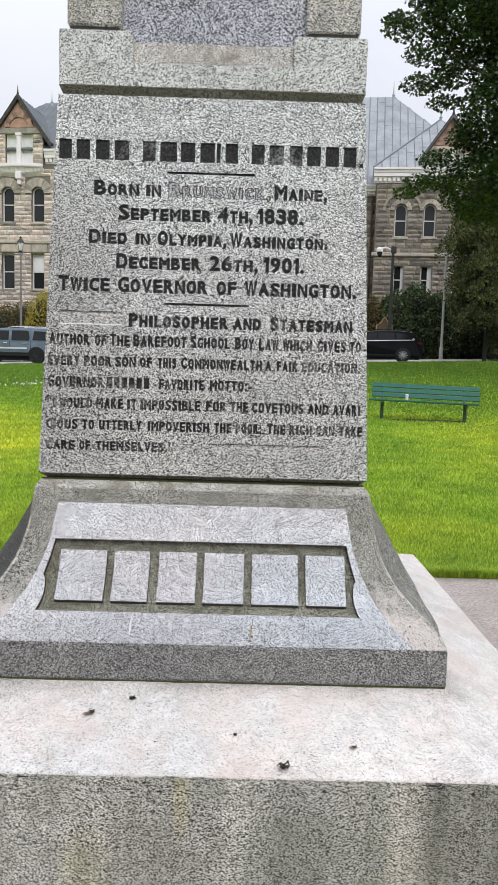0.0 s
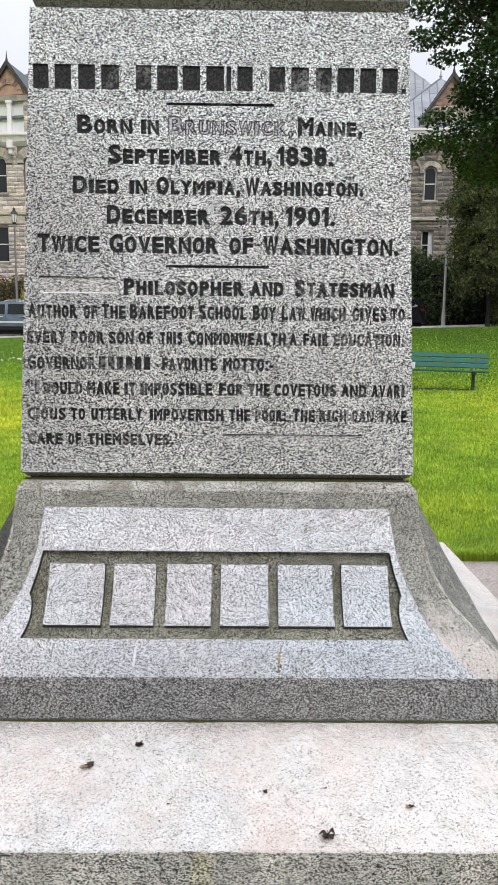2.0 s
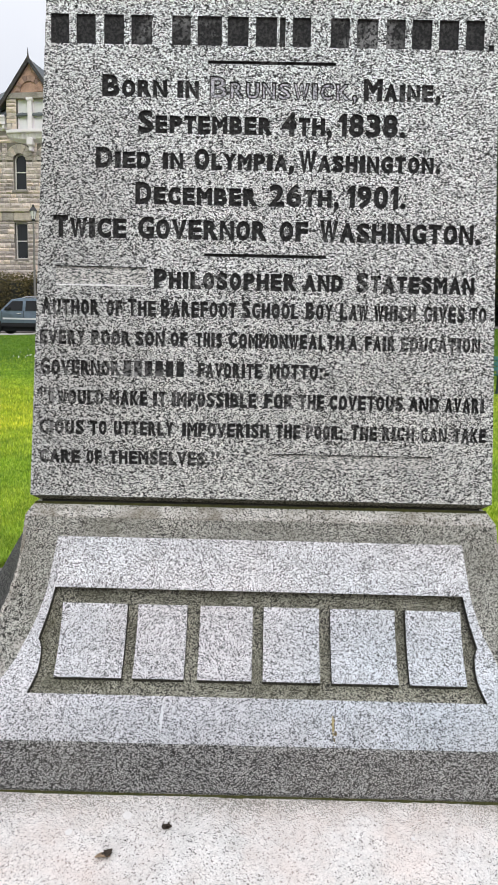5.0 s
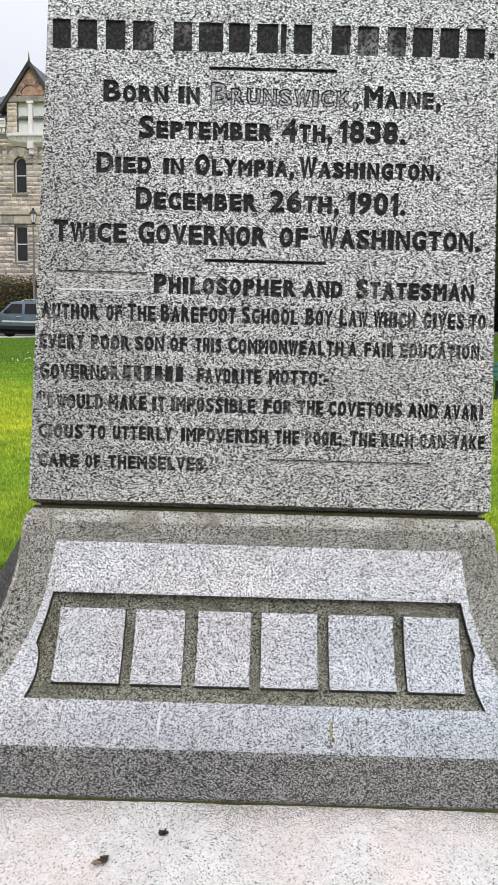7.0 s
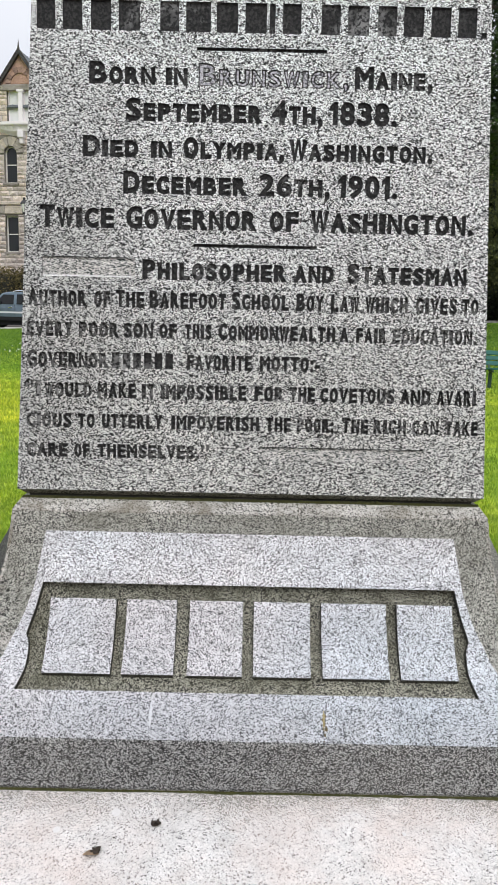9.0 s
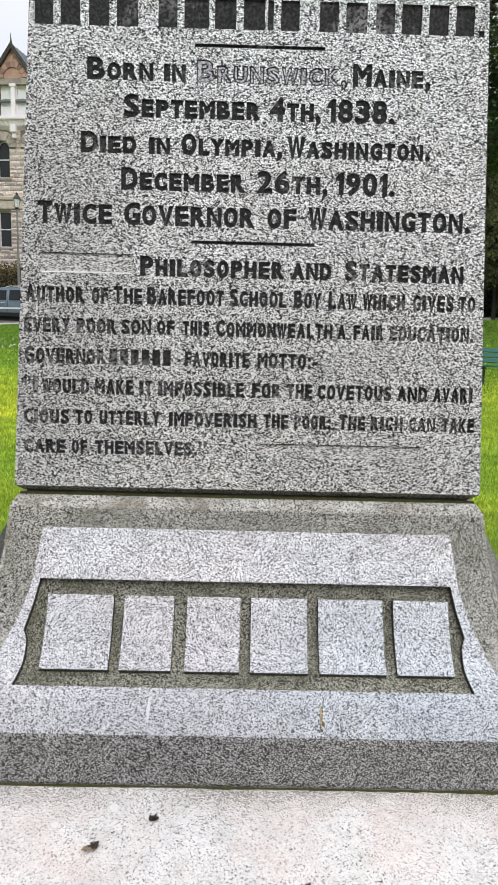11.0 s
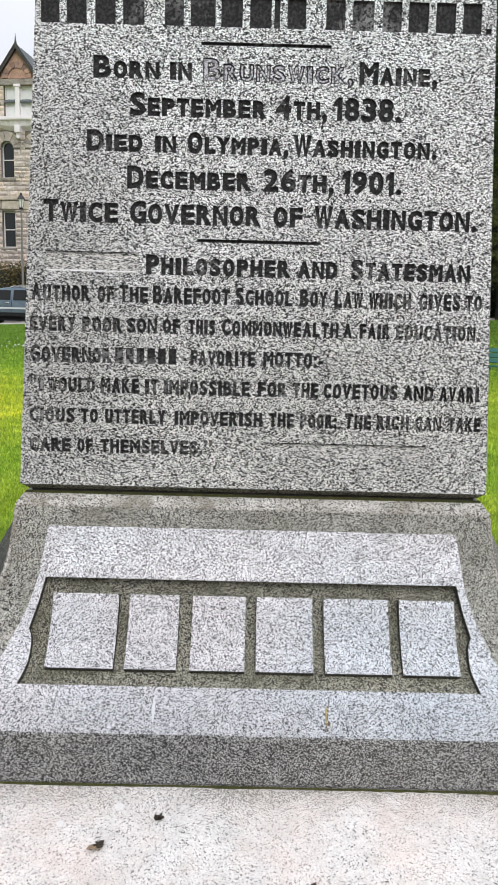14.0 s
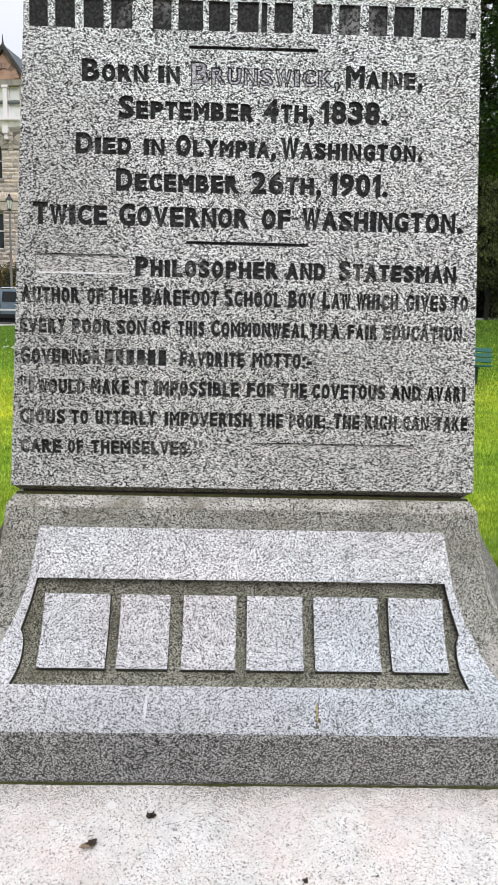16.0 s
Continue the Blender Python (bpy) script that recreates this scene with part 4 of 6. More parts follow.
def smear(name, x, z0, z1, w, mat, label, lift=0.0012, seed=1):
    """An uneven thin crust that runs down the flared face."""
    r = random.Random(seed)
    bm = bmesh.new()
    rows = []
    for k in range(13):
        z = z0 + (z1 - z0) * k / 12
        half = w * (0.35 + 0.65 * r.random()) * (1 - 0.6 * abs(k / 6 - 1) ** 3)
        c = x + w * 0.25 * (r.random() - 0.5)
        y = -flare(z) - lift
        rows.append([bm.verts.new((c - half, y + lift, z)), bm.verts.new((c, y, z)), bm.verts.new((c + half, y + lift, z))])
    for p, q in zip(rows, rows[1:]):
        for j in range(2):
            bm.faces.new((p[j], p[j + 1], q[j + 1], q[j]))
    bmesh.ops.recalc_face_normals(bm, faces=bm.faces[:])
    return part(name, bm, mat, base, label)


M_RUST = simple("rusty_lichen", (0.14, 0.105, 0.055), 0.95, vary=0.6, scale=90, relief=0.5)
M_LIME = simple("lime_run", (0.60, 0.605, 0.625), 0.8, vary=0.08, scale=60)
M_OCHRE = simple("ochre_lichen", (0.40, 0.33, 0.17), 0.95, vary=0.4, scale=140, relief=0.5)
smear("lichen_streak", 0.1535, 0.719, 0.688, 0.0030, M_OCHRE, "ochre lichen streak", seed=2)
for k, (x, z0, z1, w) in enumerate(((0.157, 0.714, 0.709, 0.002), (0.1505, 0.708, 0.704, 0.002), (0.1555, 0.702, 0.699, 0.0022), (0.158, 0.697, 0.688, 0.0036), (0.153, 0.693, 0.690, 0.002), (0.1555, 0.685, 0.679, 0.0032), (0.1585, 0.679, 0.677, 0.0014), (0.1545, 0.673, 0.670, 0.0014))):
    smear("lichen_streak", x, z0, z1, w, M_RUST, "rusty brown lichen streak", lift=0.0018, seed=90 + k)
M_SPOT = simple("black_lichen_spot", (0.03, 0.03, 0.026), 0.95, vary=0.5, scale=120, relief=0.5)


def lichen_patch(inside, count, reach, seed):
    """Scattered small crusts on the flared face, too many to count."""
    r = random.Random(seed)
    bm = bmesh.new()
    made = 0
    while made < count:
        z = 0.68 + 0.26 * r.random()
        x = flare(z) * (0.70 + 0.29 * r.random())
        if not inside(x, z, r):
            continue
        made += 1
        w = reach * (0.25 + 0.75 * r.random() ** 3)
        at = lambda u, v, lift: (u, -flare(v) - lift, v)
        mid_v = bm.verts.new(at(x, z, 0.0011))
        ring = [bm.verts.new(at(x + w * q * cos(a), z + 0.8 * w * q * sin(a), 0.0004)) for a, q in ((2 * pi * k / 9, 0.45 + 0.65 * r.random()) for k in range(9))]
        for k in range(9):
            bm.faces.new((mid_v, ring[k], ring[(k + 1) % 9]))
    return bm


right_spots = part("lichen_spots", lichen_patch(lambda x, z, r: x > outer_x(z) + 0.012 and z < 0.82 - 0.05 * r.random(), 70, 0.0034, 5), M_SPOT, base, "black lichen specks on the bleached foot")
left_bm = lichen_patch(lambda x, z, r: x > outer_x(z) + 0.02 + 0.3 * (0.9 - z) * r.random() and z > 0.74 + 0.03 * r.random(), 150, 0.0048, 6)
bmesh.ops.scale(left_bm, vec=(-1, 1, 1), verts=left_bm.verts[:])
left_spots = part("lichen_spots", left_bm, M_SPOT, base, "black lichen crust on the weathered corner")
for ob in (right_spots, left_spots):
    ob["kind"] = "stuff"


def slab_crust(x, z, w, h, seed):
    """A thin irregular dark crust on the upright face of the foot slab."""
    r = random.Random(seed)
    bm = bmesh.new()
    ring = []
    for k in range(18):
        a = 2 * pi * k / 18
        q = 0.5 + 0.5 * r.random()
        ring.append(bm.verts.new((x + w * q * cos(a), -S_OUT - 0.0022, min(z + h * q * sin(a), 0.4655))))
    c = bm.verts.new((x, -S_OUT - 0.0032, z))
    for k in range(18):
        bm.faces.new((c, ring[k], ring[(k + 1) % 18]))
    part("dark_crust", bm, M_SPOT, slab, "dark lichen crust on the slab face")


for k, (x, z, w, h) in enumerate(((-0.395, 0.461, 0.020, 0.003), (-0.10, 0.452, 0.010, 0.003), (-0.06, 0.43, 0.004, 0.005), (0.335, 0.44, 0.004, 0.006), (0.60, 0.460, 0.018, 0.004), (0.70, 0.44, 0.006, 0.008), (0.46, 0.425, 0.004, 0.005))):
    slab_crust(x, z, w, h, 70 + k)
smear("lime_streak", -0.190, 0.728, 0.690, 0.004, M_LIME, "white lime streak on granite", seed=3)

# ---- grass blades near the path, as one uncountable thing ----
def grass_blades():
    rng = np.random.default_rng(3)
    y = 2.34 + 35.0 * rng.random(480000) ** 2.2
    x = (rng.random(len(y)) * 2 - 1) * (1.4 + y * 0.44)
    keep = np.abs(x) > 0.172 * (y + 2.1) - 0.45
    x, y = x[keep], y[keep]
    keep = y < 35.0 - SKEW * x
    x, y = x[keep], y[keep]
    keep = ((x - 4.1) / 1.0) ** 2 + ((y - 13.5) / 0.26) ** 2 > 0.6 + 0.8 * rng.random(len(x))
    x, y = x[keep], y[keep]
    n = len(x)
    z = np.array([ground_z(a, b) for a, b in zip(x, y)])
    patchy = 0.5 + 0.5 * np.sin(x * 2.3 + 1.7 * np.sin(y * 0.9)) * np.sin(y * 1.6 + np.sin(x * 1.1))
    tall = (0.020 + 0.030 * rng.random(n)) * (0.75 + 0.5 * patchy) + 0.02 * (y < 2.42) + 0.0008 * y
    turn = rng.random(n) * 2 * pi
    w = 0.0020 + 0.0020 * rng.random(n) + 0.0007 * y
    lean = 0.5 * tall * rng.normal(size=n)
    c, s = np.cos(turn), np.sin(turn)
    base = np.stack([x, y, z - 0.004], 1)
    side = np.stack([c * w, s * w, 0 * w], 1)
    tip = base + np.stack([-s * lean, c * lean, tall], 1)
    midp = base + np.stack([-s * lean * 0.35, c * lean * 0.35, tall * 0.6], 1)
    v = np.stack([base - side, base + side, midp + side * 0.7, tip, midp - side * 0.7], 1).reshape(-1, 3)
    k = np.arange(n)[:, None] * 5
    f = np.concatenate([k + np.array([[0, 1, 2]]), k + np.array([[0, 2, 4]]), k + np.array([[4, 2, 3]])])
    return v, f


def blade_material():
    """Grass blades: each its own green, with drier yellowish patches."""
    m = leafy("grass_blade", (0.205, 0.345, 0.025), (0.61, 0.73, 0.095), 0.6, 0.4)
    n, l = m.node_tree.nodes, m.node_tree.links
    tone = next(k for k in n if k.type == "VALTORGB")
    g = n.new("ShaderNodeNewGeometry").outputs["Position"]
    a = noise_tex(n, l, g, 0.30, 3, 0.6)
    r = ramp(n, l, a.outputs["Fac"], [(0.36, (0.66, 0.80, 0.75)), (0.50, (0.98, 1.0, 1.0)), (0.64, (1.3, 1.12, 1.0))])
    f = noise_tex(n, l, g, 2.6, 4, 0.65)
    r2 = ramp(n, l, f.outputs["Fac"], [(0.33, (0.70, 0.76, 0.70)), (0.64, (1.20, 1.17, 1.1))])
    # a drier, yellower stretch of lawn
    spot = n.new("ShaderNodeMapping")
    spot.vector_type = "TEXTURE"
    spot.inputs["Location"].default_value, spot.inputs["Scale"].default_value = (-3.9, 8.6, 0.2), (2.2, 4.6, 4)
    l.new(g, spot.inputs["Vector"])
    ball = n.new("ShaderNodeTexGradient")
    ball.gradient_type = "SPHERICAL"
    l.new(spot.outputs[0], ball.inputs["Vector"])
    r3 = ramp(n, l, ball.outputs["Fac"], [(0.0, (1, 1, 1)), (0.6, (1.26, 1.11, 1.0))])
    c = blend(n, l, blend(n, l, tone.outputs[0], r.outputs[0], 1.0, "MULTIPLY"), r2.outputs[0], 1.0, "MULTIPLY")
    c = blend(n, l, c, r3.outputs[0], 1.0, "MULTIPLY")
    for k in n:
        if k.type in ("BSDF_PRINCIPLED", "BSDF_TRANSLUCENT"):
            l.new(c, k.inputs[0])
    return m


M_BLADE = blade_material()
# bank blades: a deeper green that carries the steep slope's dimmer light
M_BANK_BLADE = leafy("bank_grass_blade", (0.065, 0.155, 0.011), (0.24, 0.39, 0.035), 0.6, 0.25)
v, f = grass_blades()
far = v[:, 1].reshape(-1, 5).mean(1) > 16.2 + 2.2 * np.random.default_rng(6).normal(size=len(v) // 5) + 1.2 * np.sin(v[:, 0].reshape(-1, 5).mean(1) * 0.8)
for name, pick, mat, label in (("grass", ~far, M_BLADE, "short bright green grass blades on the lawn"), ("bank_grass", far, M_BANK_BLADE, "deeper green grass on the bank by the street")):
    ids = np.where(pick)[0]
    vv = v.reshape(-1, 5, 3)[ids].reshape(-1, 3)
    k = np.arange(len(ids))[:, None] * 5
    ff = np.concatenate([k + np.array([[0, 1, 2]]), k + np.array([[0, 2, 4]]), k + np.array([[4, 2, 3]])])
    tagged(from_arrays(name, vv, ff, mat), label, "grass", kind="stuff")

# white clover flowers in the lawn
def clover():
    rng = np.random.default_rng(9)
    vs, fs = [], []
    for cx, cy, spread, count in ((-6.6, 21.0, 0.45, 26), (-6.2, 23.5, 0.8, 22)):
        for _ in range(count):
            x, y = cx + spread * rng.normal(), cy + spread * rng.normal()
            z, r = ground_z(x, y) + 0.03, 0.022 + 0.015 * rng.random()
            k = len(vs)
            vs += [(x + r, y, z), (x, y + r, z), (x - r, y, z), (x, y - r, z), (x, y, z + r), (x, y, z - r)]
            fs += [(k + a, k + b, k + c) for a, b, c in ((0, 1, 4), (1, 2, 4), (2, 3, 4), (3, 0, 4), (1, 0, 5), (2, 1, 5), (3, 2, 5), (0, 3, 5))]
    return np.array(vs), np.array(fs)


v, f = clover()
tagged(from_arrays("clover_flowers", v, f, simple("clover_white", (0.8, 0.8, 0.76), 0.8, vary=0.1)), "small white clover flowers in the lawn", "flowers", kind="stuff")

# ---- litter on the slab top ----
M_DEAD = simple("dead_leaf", (0.045, 0.032, 0.022), 0.9, vary=0.5, scale=120, relief=0.5)


def slab_z(x, y):
    d = max(abs(x), abs(y))
    return 0.561 - 0.2633 * (d - 0.7153)


M_TAN = simple("dry_tan_leaf", (0.30, 0.21, 0.13), 0.9, vary=0.35, scale=90, relief=0.4)


def scrap(x, y, size, seed, tan=0):
    """A dry curled leaf cluster: bent blades that lie across one another, and a stalk."""
    r = random.Random(seed)
    bm = bmesh.new()
    for b in range(tan + (6 if size > 0.008 else 3)):
        a, long, wide = 2 * pi * r.random(), 0.55 + 0.6 * r.random(), 0.32 + 0.3 * r.random()
        curl, high = 0.25 + 0.45 * r.random(), 0.10 + (0.6 if size > 0.017 else 0.22) * r.random()
        if b < tan:
            long, wide, high, curl, a = 1.8, 0.62, 0.22, 0.2, pi * (1.15 + 0.25 * b)
        m = Matrix.Rotation(a, 4, "Z") @ Matrix.Translation((0.1 * r.random(), 0, 0))
        rows = []
        for k in range(6):
            q = k / 5
            half = wide * sin(pi * (0.12 + 0.83 * q)) * (0.8 + 0.4 * r.random())
            z = 0.03 + high * sin(pi * q) + curl * q * q * 0.5
            rows.append([bm.verts.new(m @ Vector((long * (q - 0.15), s * half, z + abs(s) * 0.5 * half * (1 if b % 2 else -0.12) + 0.03 * r.random()))) for s in (-1, 0, 1)])
        for p, q in zip(rows, rows[1:]):
            for j in range(2):
                bm.faces.new((p[j], q[j], q[j + 1], p[j + 1])).material_index = 1 if b < tan else 0
    bmesh.ops.scale(bm, vec=(size, size, size), verts=bm.verts[:])
    bmesh.ops.solidify(bm, geom=bm.faces[:], thickness=0.0005)
    ob = link_mesh("dead_leaf", bm, [M_DEAD, M_TAN])
    ob.matrix_world = pose(x, y, slab_z(x, y) + 0.0003, -14.7, 0, 0)
    return tagged(ob, "tan and dark dry leaf curled on the pale slab" if tan else "dry dark scrap of leaf on the pale slab", "leaf", "scraps on the slab")


for k, (x, y, q, tan) in enumerate(((0.238, -1.024, 0.019, 0), (-0.169, -0.793, 0.016, 0), (-0.266, -0.851, 0.016, 1), (0.423, -0.950, 0.011, 1), (0.118, -0.918, 0.009, 0), (0.245, -0.905, 0.004, 0), (-0.10, -0.985, 0.004, 0), (-0.085, -0.945, 0.004, 1), (0.62, -0.985, 0.004, 0), (-0.24, -0.82, 0.0035, 0), (-0.02, -0.80, 0.003, 0))):
    scrap(x, y, q, k, tan)

# pale lichen discs on the slab top
M_PALE_SPOT = simple("pale_lichen", (0.70, 0.675, 0.655), 0.9, vary=0.08, scale=150)
slab_top = next(o for o in monument.children if o.name.startswith("slab_top"))
for k, (x, y, q) in enumerate(((-0.350, -0.805, 0.007), (-0.245, -0.766, 0.009), (0.30, -0.80, 0.004))):
    r = random.Random(200 + k)
    bm = bmesh.new()
    mid_v = bm.verts.new((x, y, slab_z(x, y) + 0.0012))
    rim = []
    for j in range(16):
        a, w = 2 * pi * j / 16, q * (0.9 + 0.15 * r.random())
        rim.append(bm.verts.new((x + w * cos(a), y + w * sin(a), slab_z(x + w * cos(a), y + w * sin(a)) + 0.0003)))
    for j in range(16):
        bm.faces.new((mid_v, rim[j], rim[(j + 1) % 16]))
    part("lichen_disc", bm, M_PALE_SPOT, slab_top, "pale lichen disc")

# ---- bench ----
# patch under the bench: worn soil with the bench's shadow in its colour
bm = bmesh.new()
rnd = random.Random(14)
rim = []
for k in range(40):
    a = 2 * pi * k / 40
    q = 0.9 + 0.2 * rnd.random()
    x, y = 4.1 + 1.0 * q * cos(a), 13.5 + 0.26 * q * sin(a)
    rim.append(bm.verts.new((x, y, ground_z(x, y) + 0.008)))
top_v = bm.verts.new((4.1, 13.5, ground_z(4.1, 13.5) + 0.010))
for k in range(40):
    bm.faces.new((top_v, rim[k], rim[(k + 1) % 40]))
tagged(link_mesh("bench_shade_soil", bm, simple("bench_shade_soil", (0.03, 0.04, 0.012), 0.95, vary=0.5, scale=9, relief=0.6)), "dark patch under the bench, its shadow painted onto worn soil", "soil", kind="structure")
M_SLAT = simple("bench_paint", (0.011, 0.115, 0.093), 0.6, vary=0.2, scale=6, relief=0.1)
M_IRON = simple("bench_iron", (0.028, 0.06, 0.045), 0.6, vary=0.3, scale=20, relief=0.2)
bx, by = 4.115, 13.55
bench = thing("park_bench", pose(bx, by, ground_z(bx, by), 0, 1.1, -7), "green painted slatted park bench on the lawn", "bench")
for k in range(3):
    bm = boxes((-1.16, 1.16, -0.018, 0.018, -0.0455, 0.0455), bevel=0.006)
    bmesh.ops.transform(bm, matrix=pose(0, 0.20 + 0.04 * k, 0.515 + 0.106 * k, -18, 0, 0), verts=bm.verts[:])
    part("back_slat", bm, M_SLAT, bench)
for k in range(4):
    bm = boxes((-1.24 if k == 0 else -1.20, 1.07, -0.048, 0.048, -0.018, 0.018), bevel=0.005)
    bmesh.ops.transform(bm, matrix=pose(0, -0.27 + 0.115 * k, 0.425 - 0.008 * k, -3, 0, 0), verts=bm.verts[:])
    part("seat_slat", bm, M_SLAT, bench)
for sx in (-0.94, 0.82):
    part("leg", boxes((sx - 0.032, sx + 0.032, -0.10, -0.02, -0.08, 0.41), bevel=0.008), M_IRON, bench)
    part("seat_bracket", tube([(sx, -0.31, 0.38), (sx, -0.20, 0.37), (sx, 0.02, 0.38), (sx, 0.13, 0.41)], [0.02, 0.03, 0.035, 0.03], 8), M_IRON, bench)
    part("back_bracket", tube([(sx, 0.10, 0.39), (sx, 0.20, 0.49), (sx, 0.26, 0.65), (sx, 0.29, 0.73)], [0.03, 0.024, 0.02, 0.014], 8), M_IRON, bench)
M_PAPER = simple("white_paper", (0.8, 0.8, 0.8), 0.6, vary=0.05)
bm = lathe([(0.026, 0.0), (0.038, 0.11), (0.041, 0.112), (0.041, 0.12), (0.02, 0.125)], 14)
ob = tagged(link_mesh("paper_cup", bm, M_PAPER), "white paper cup on the bench seat", "cup")
ob.matrix_world = bench.matrix_world @ pose(-0.42, -0.02, 0.436)

# ---- stone building across the street ----
TURN_B = Matrix.Translation((0, 56.0, 0)) @ Matrix.Rotation(-atan(SKEW), 4, "Z")


def sandstone(name, base, seed=0.0):
    m, n, l, b = material(name, 0.92, spec=0.2)
    info = n.new("ShaderNodeObjectInfo")
    g = n.new("ShaderNodeNewGeometry").outputs["Position"]
    a = noise_tex(n, l, g, 1.6, 6, 0.7)
    r1 = ramp(n, l, a.outputs["Fac"], [(0.3, tuple(v * 0.68 for v in base)), (0.7, tuple(v * 1.2 for v in base))])
    r2 = ramp(n, l, info.outputs["Random"], [(0.0, (0.66, 0.66, 0.68)), (0.3, (0.9, 0.88, 0.86)), (0.6, (1.05, 1.05, 1.05)), (1.0, (1.32, 1.24, 1.14))])
    l.new(blend(n, l, r1.outputs[0], r2.outputs[0], 1.0, "MULTIPLY"), b.inputs["Base Color"])
    f = noise_tex(n, l, g, 9, 6, 0.7)
    bump(n, l, b, f.outputs["Fac"], 1.0, 0.12)
    return m


M_STONE = sandstone("sandstone", (0.70, 0.615, 0.56))
# east wing: the same stone with tree shade mixed into a darker grey
M_STONE_SHADED = sandstone("shaded_grey_sandstone", (0.325, 0.29, 0.25))
M_STONE_TRIM = sandstone("sandstone_trim", (0.50, 0.455, 0.405))
M_RED = sandstone("red_sandstone", (0.44, 0.29, 0.245))
M_WHITE = simple("white_painted_wood", (0.82, 0.765, 0.785), 0.6, vary=0.06, scale=2)
M_BARGE = simple("dark_bargeboard", (0.055, 0.045, 0.042), 0.7, vary=0.3, scale=3)
M_SLATE = simple("grey_metal_roof", (0.31, 0.325, 0.355), 0.6, vary=0.3, scale=0.8, relief=0.1)
M_SLATE_DARK = simple("dark_slate_roof", (0.12, 0.135, 0.145), 0.6, vary=0.3, scale=0.8, relief=0.1)
M_SEAM = simple("roof_seam", (0.20, 0.22, 0.25), 0.6, vary=0.15, scale=2)
M_MORTAR = simple("mortar", (0.19, 0.17, 0.145), 0.95, vary=0.2, scale=5)
M_SASH = simple("sash_paint", (0.66, 0.62, 0.59), 0.6, vary=0.1)
M_PIPE = simple("downpipe", (0.085, 0.055, 0.042), 0.7, vary=0.2)
M_ROOM = simple("dark_room", (0.02, 0.02, 0.022), 0.9)
M_BLIND = simple("pale_blind", (0.76, 0.75, 0.76), 0.8, vary=0.1, scale=1)


def glass_material():
    m, n, l, b = material("window_glass", 0.04, spec=0.35)
    b.inputs["Base Color"].default_value = (0.02, 0.022, 0.023, 1)
    return m


M_GLASS = glass_material()


def rock_unit(seed, mat):
    """A rock-faced block of unit size, its face towards -y, bulging unevenly."""
    r = random.Random(seed)
    me = bpy.data.meshes.new("stone_block")
    vs = [(-0.5, 0, -0.5), (0.5, 0, -0.5), (0.5, 0, 0.5), (-0.5, 0, 0.5)]
    vs += [(x * 0.9, -0.25, z * 0.8) for x, _, z in vs]
    vs += [(x, -0.7 - 0.9 * r.random(), z) for x, z in ((-0.25, 0.05 * r.random()), (0.02, 0.2 * (r.random() - 0.5)), (0.27, 0.05 * r.random()))]
    vs += [(-0.5, 1, -0.5), (0.5, 1, -0.5), (0.5, 1, 0.5), (-0.5, 1, 0.5)]
    fs = [(0, 1, 5, 4), (1, 2, 6, 5), (2, 3, 7, 6), (3, 0, 4, 7), (4, 5, 9), (4, 9, 8), (5, 10, 9), (5, 6, 10), (6, 7, 9), (6, 9, 10), (7, 8, 9), (7, 4, 8)]
    fs += [(11, 12, 1, 0), (12, 13, 2, 1), (13, 14, 3, 2), (14, 11, 0, 3)]
    me.from_pydata(vs, [], fs)
    me.materials.append(mat)
    return me


UNITS = [rock_unit(k, M_STONE) for k in range(8)]
GREYS = [rock_unit(k, M_STONE_SHADED) for k in range(8)]


def arch(x, half, z0, spring, n=12):
    """An opening with a round head: centre, half width, sill and springing height."""
    return [(x - half, z0), (x + half, z0)] + [(x + half * cos(pi * k / n), spring + half * sin(pi * k / n)) for k in range(n + 1)]


def square(x, half, z0, z1):
    return [(x - half, z0), (x + half, z0), (x + half, z1), (x - half, z1)]


def pierced(name, u0, u1, z0, z1, holes, depth, mat, parent, y=0.0, label=""):
    """A wall with real openings."""
    me = filled(name, [square((u0 + u1) / 2, (u1 - u0) / 2, z0, z1)] + holes, depth)
    me.transform(Matrix.Translation((0, y + depth / 2, 0)) @ Matrix.Rotation(pi / 2, 4, "X"))
    me.materials.append(mat)
    ob = new(name, me)
    ob.parent = parent
    if label:
        ob["label"] = label
    return ob


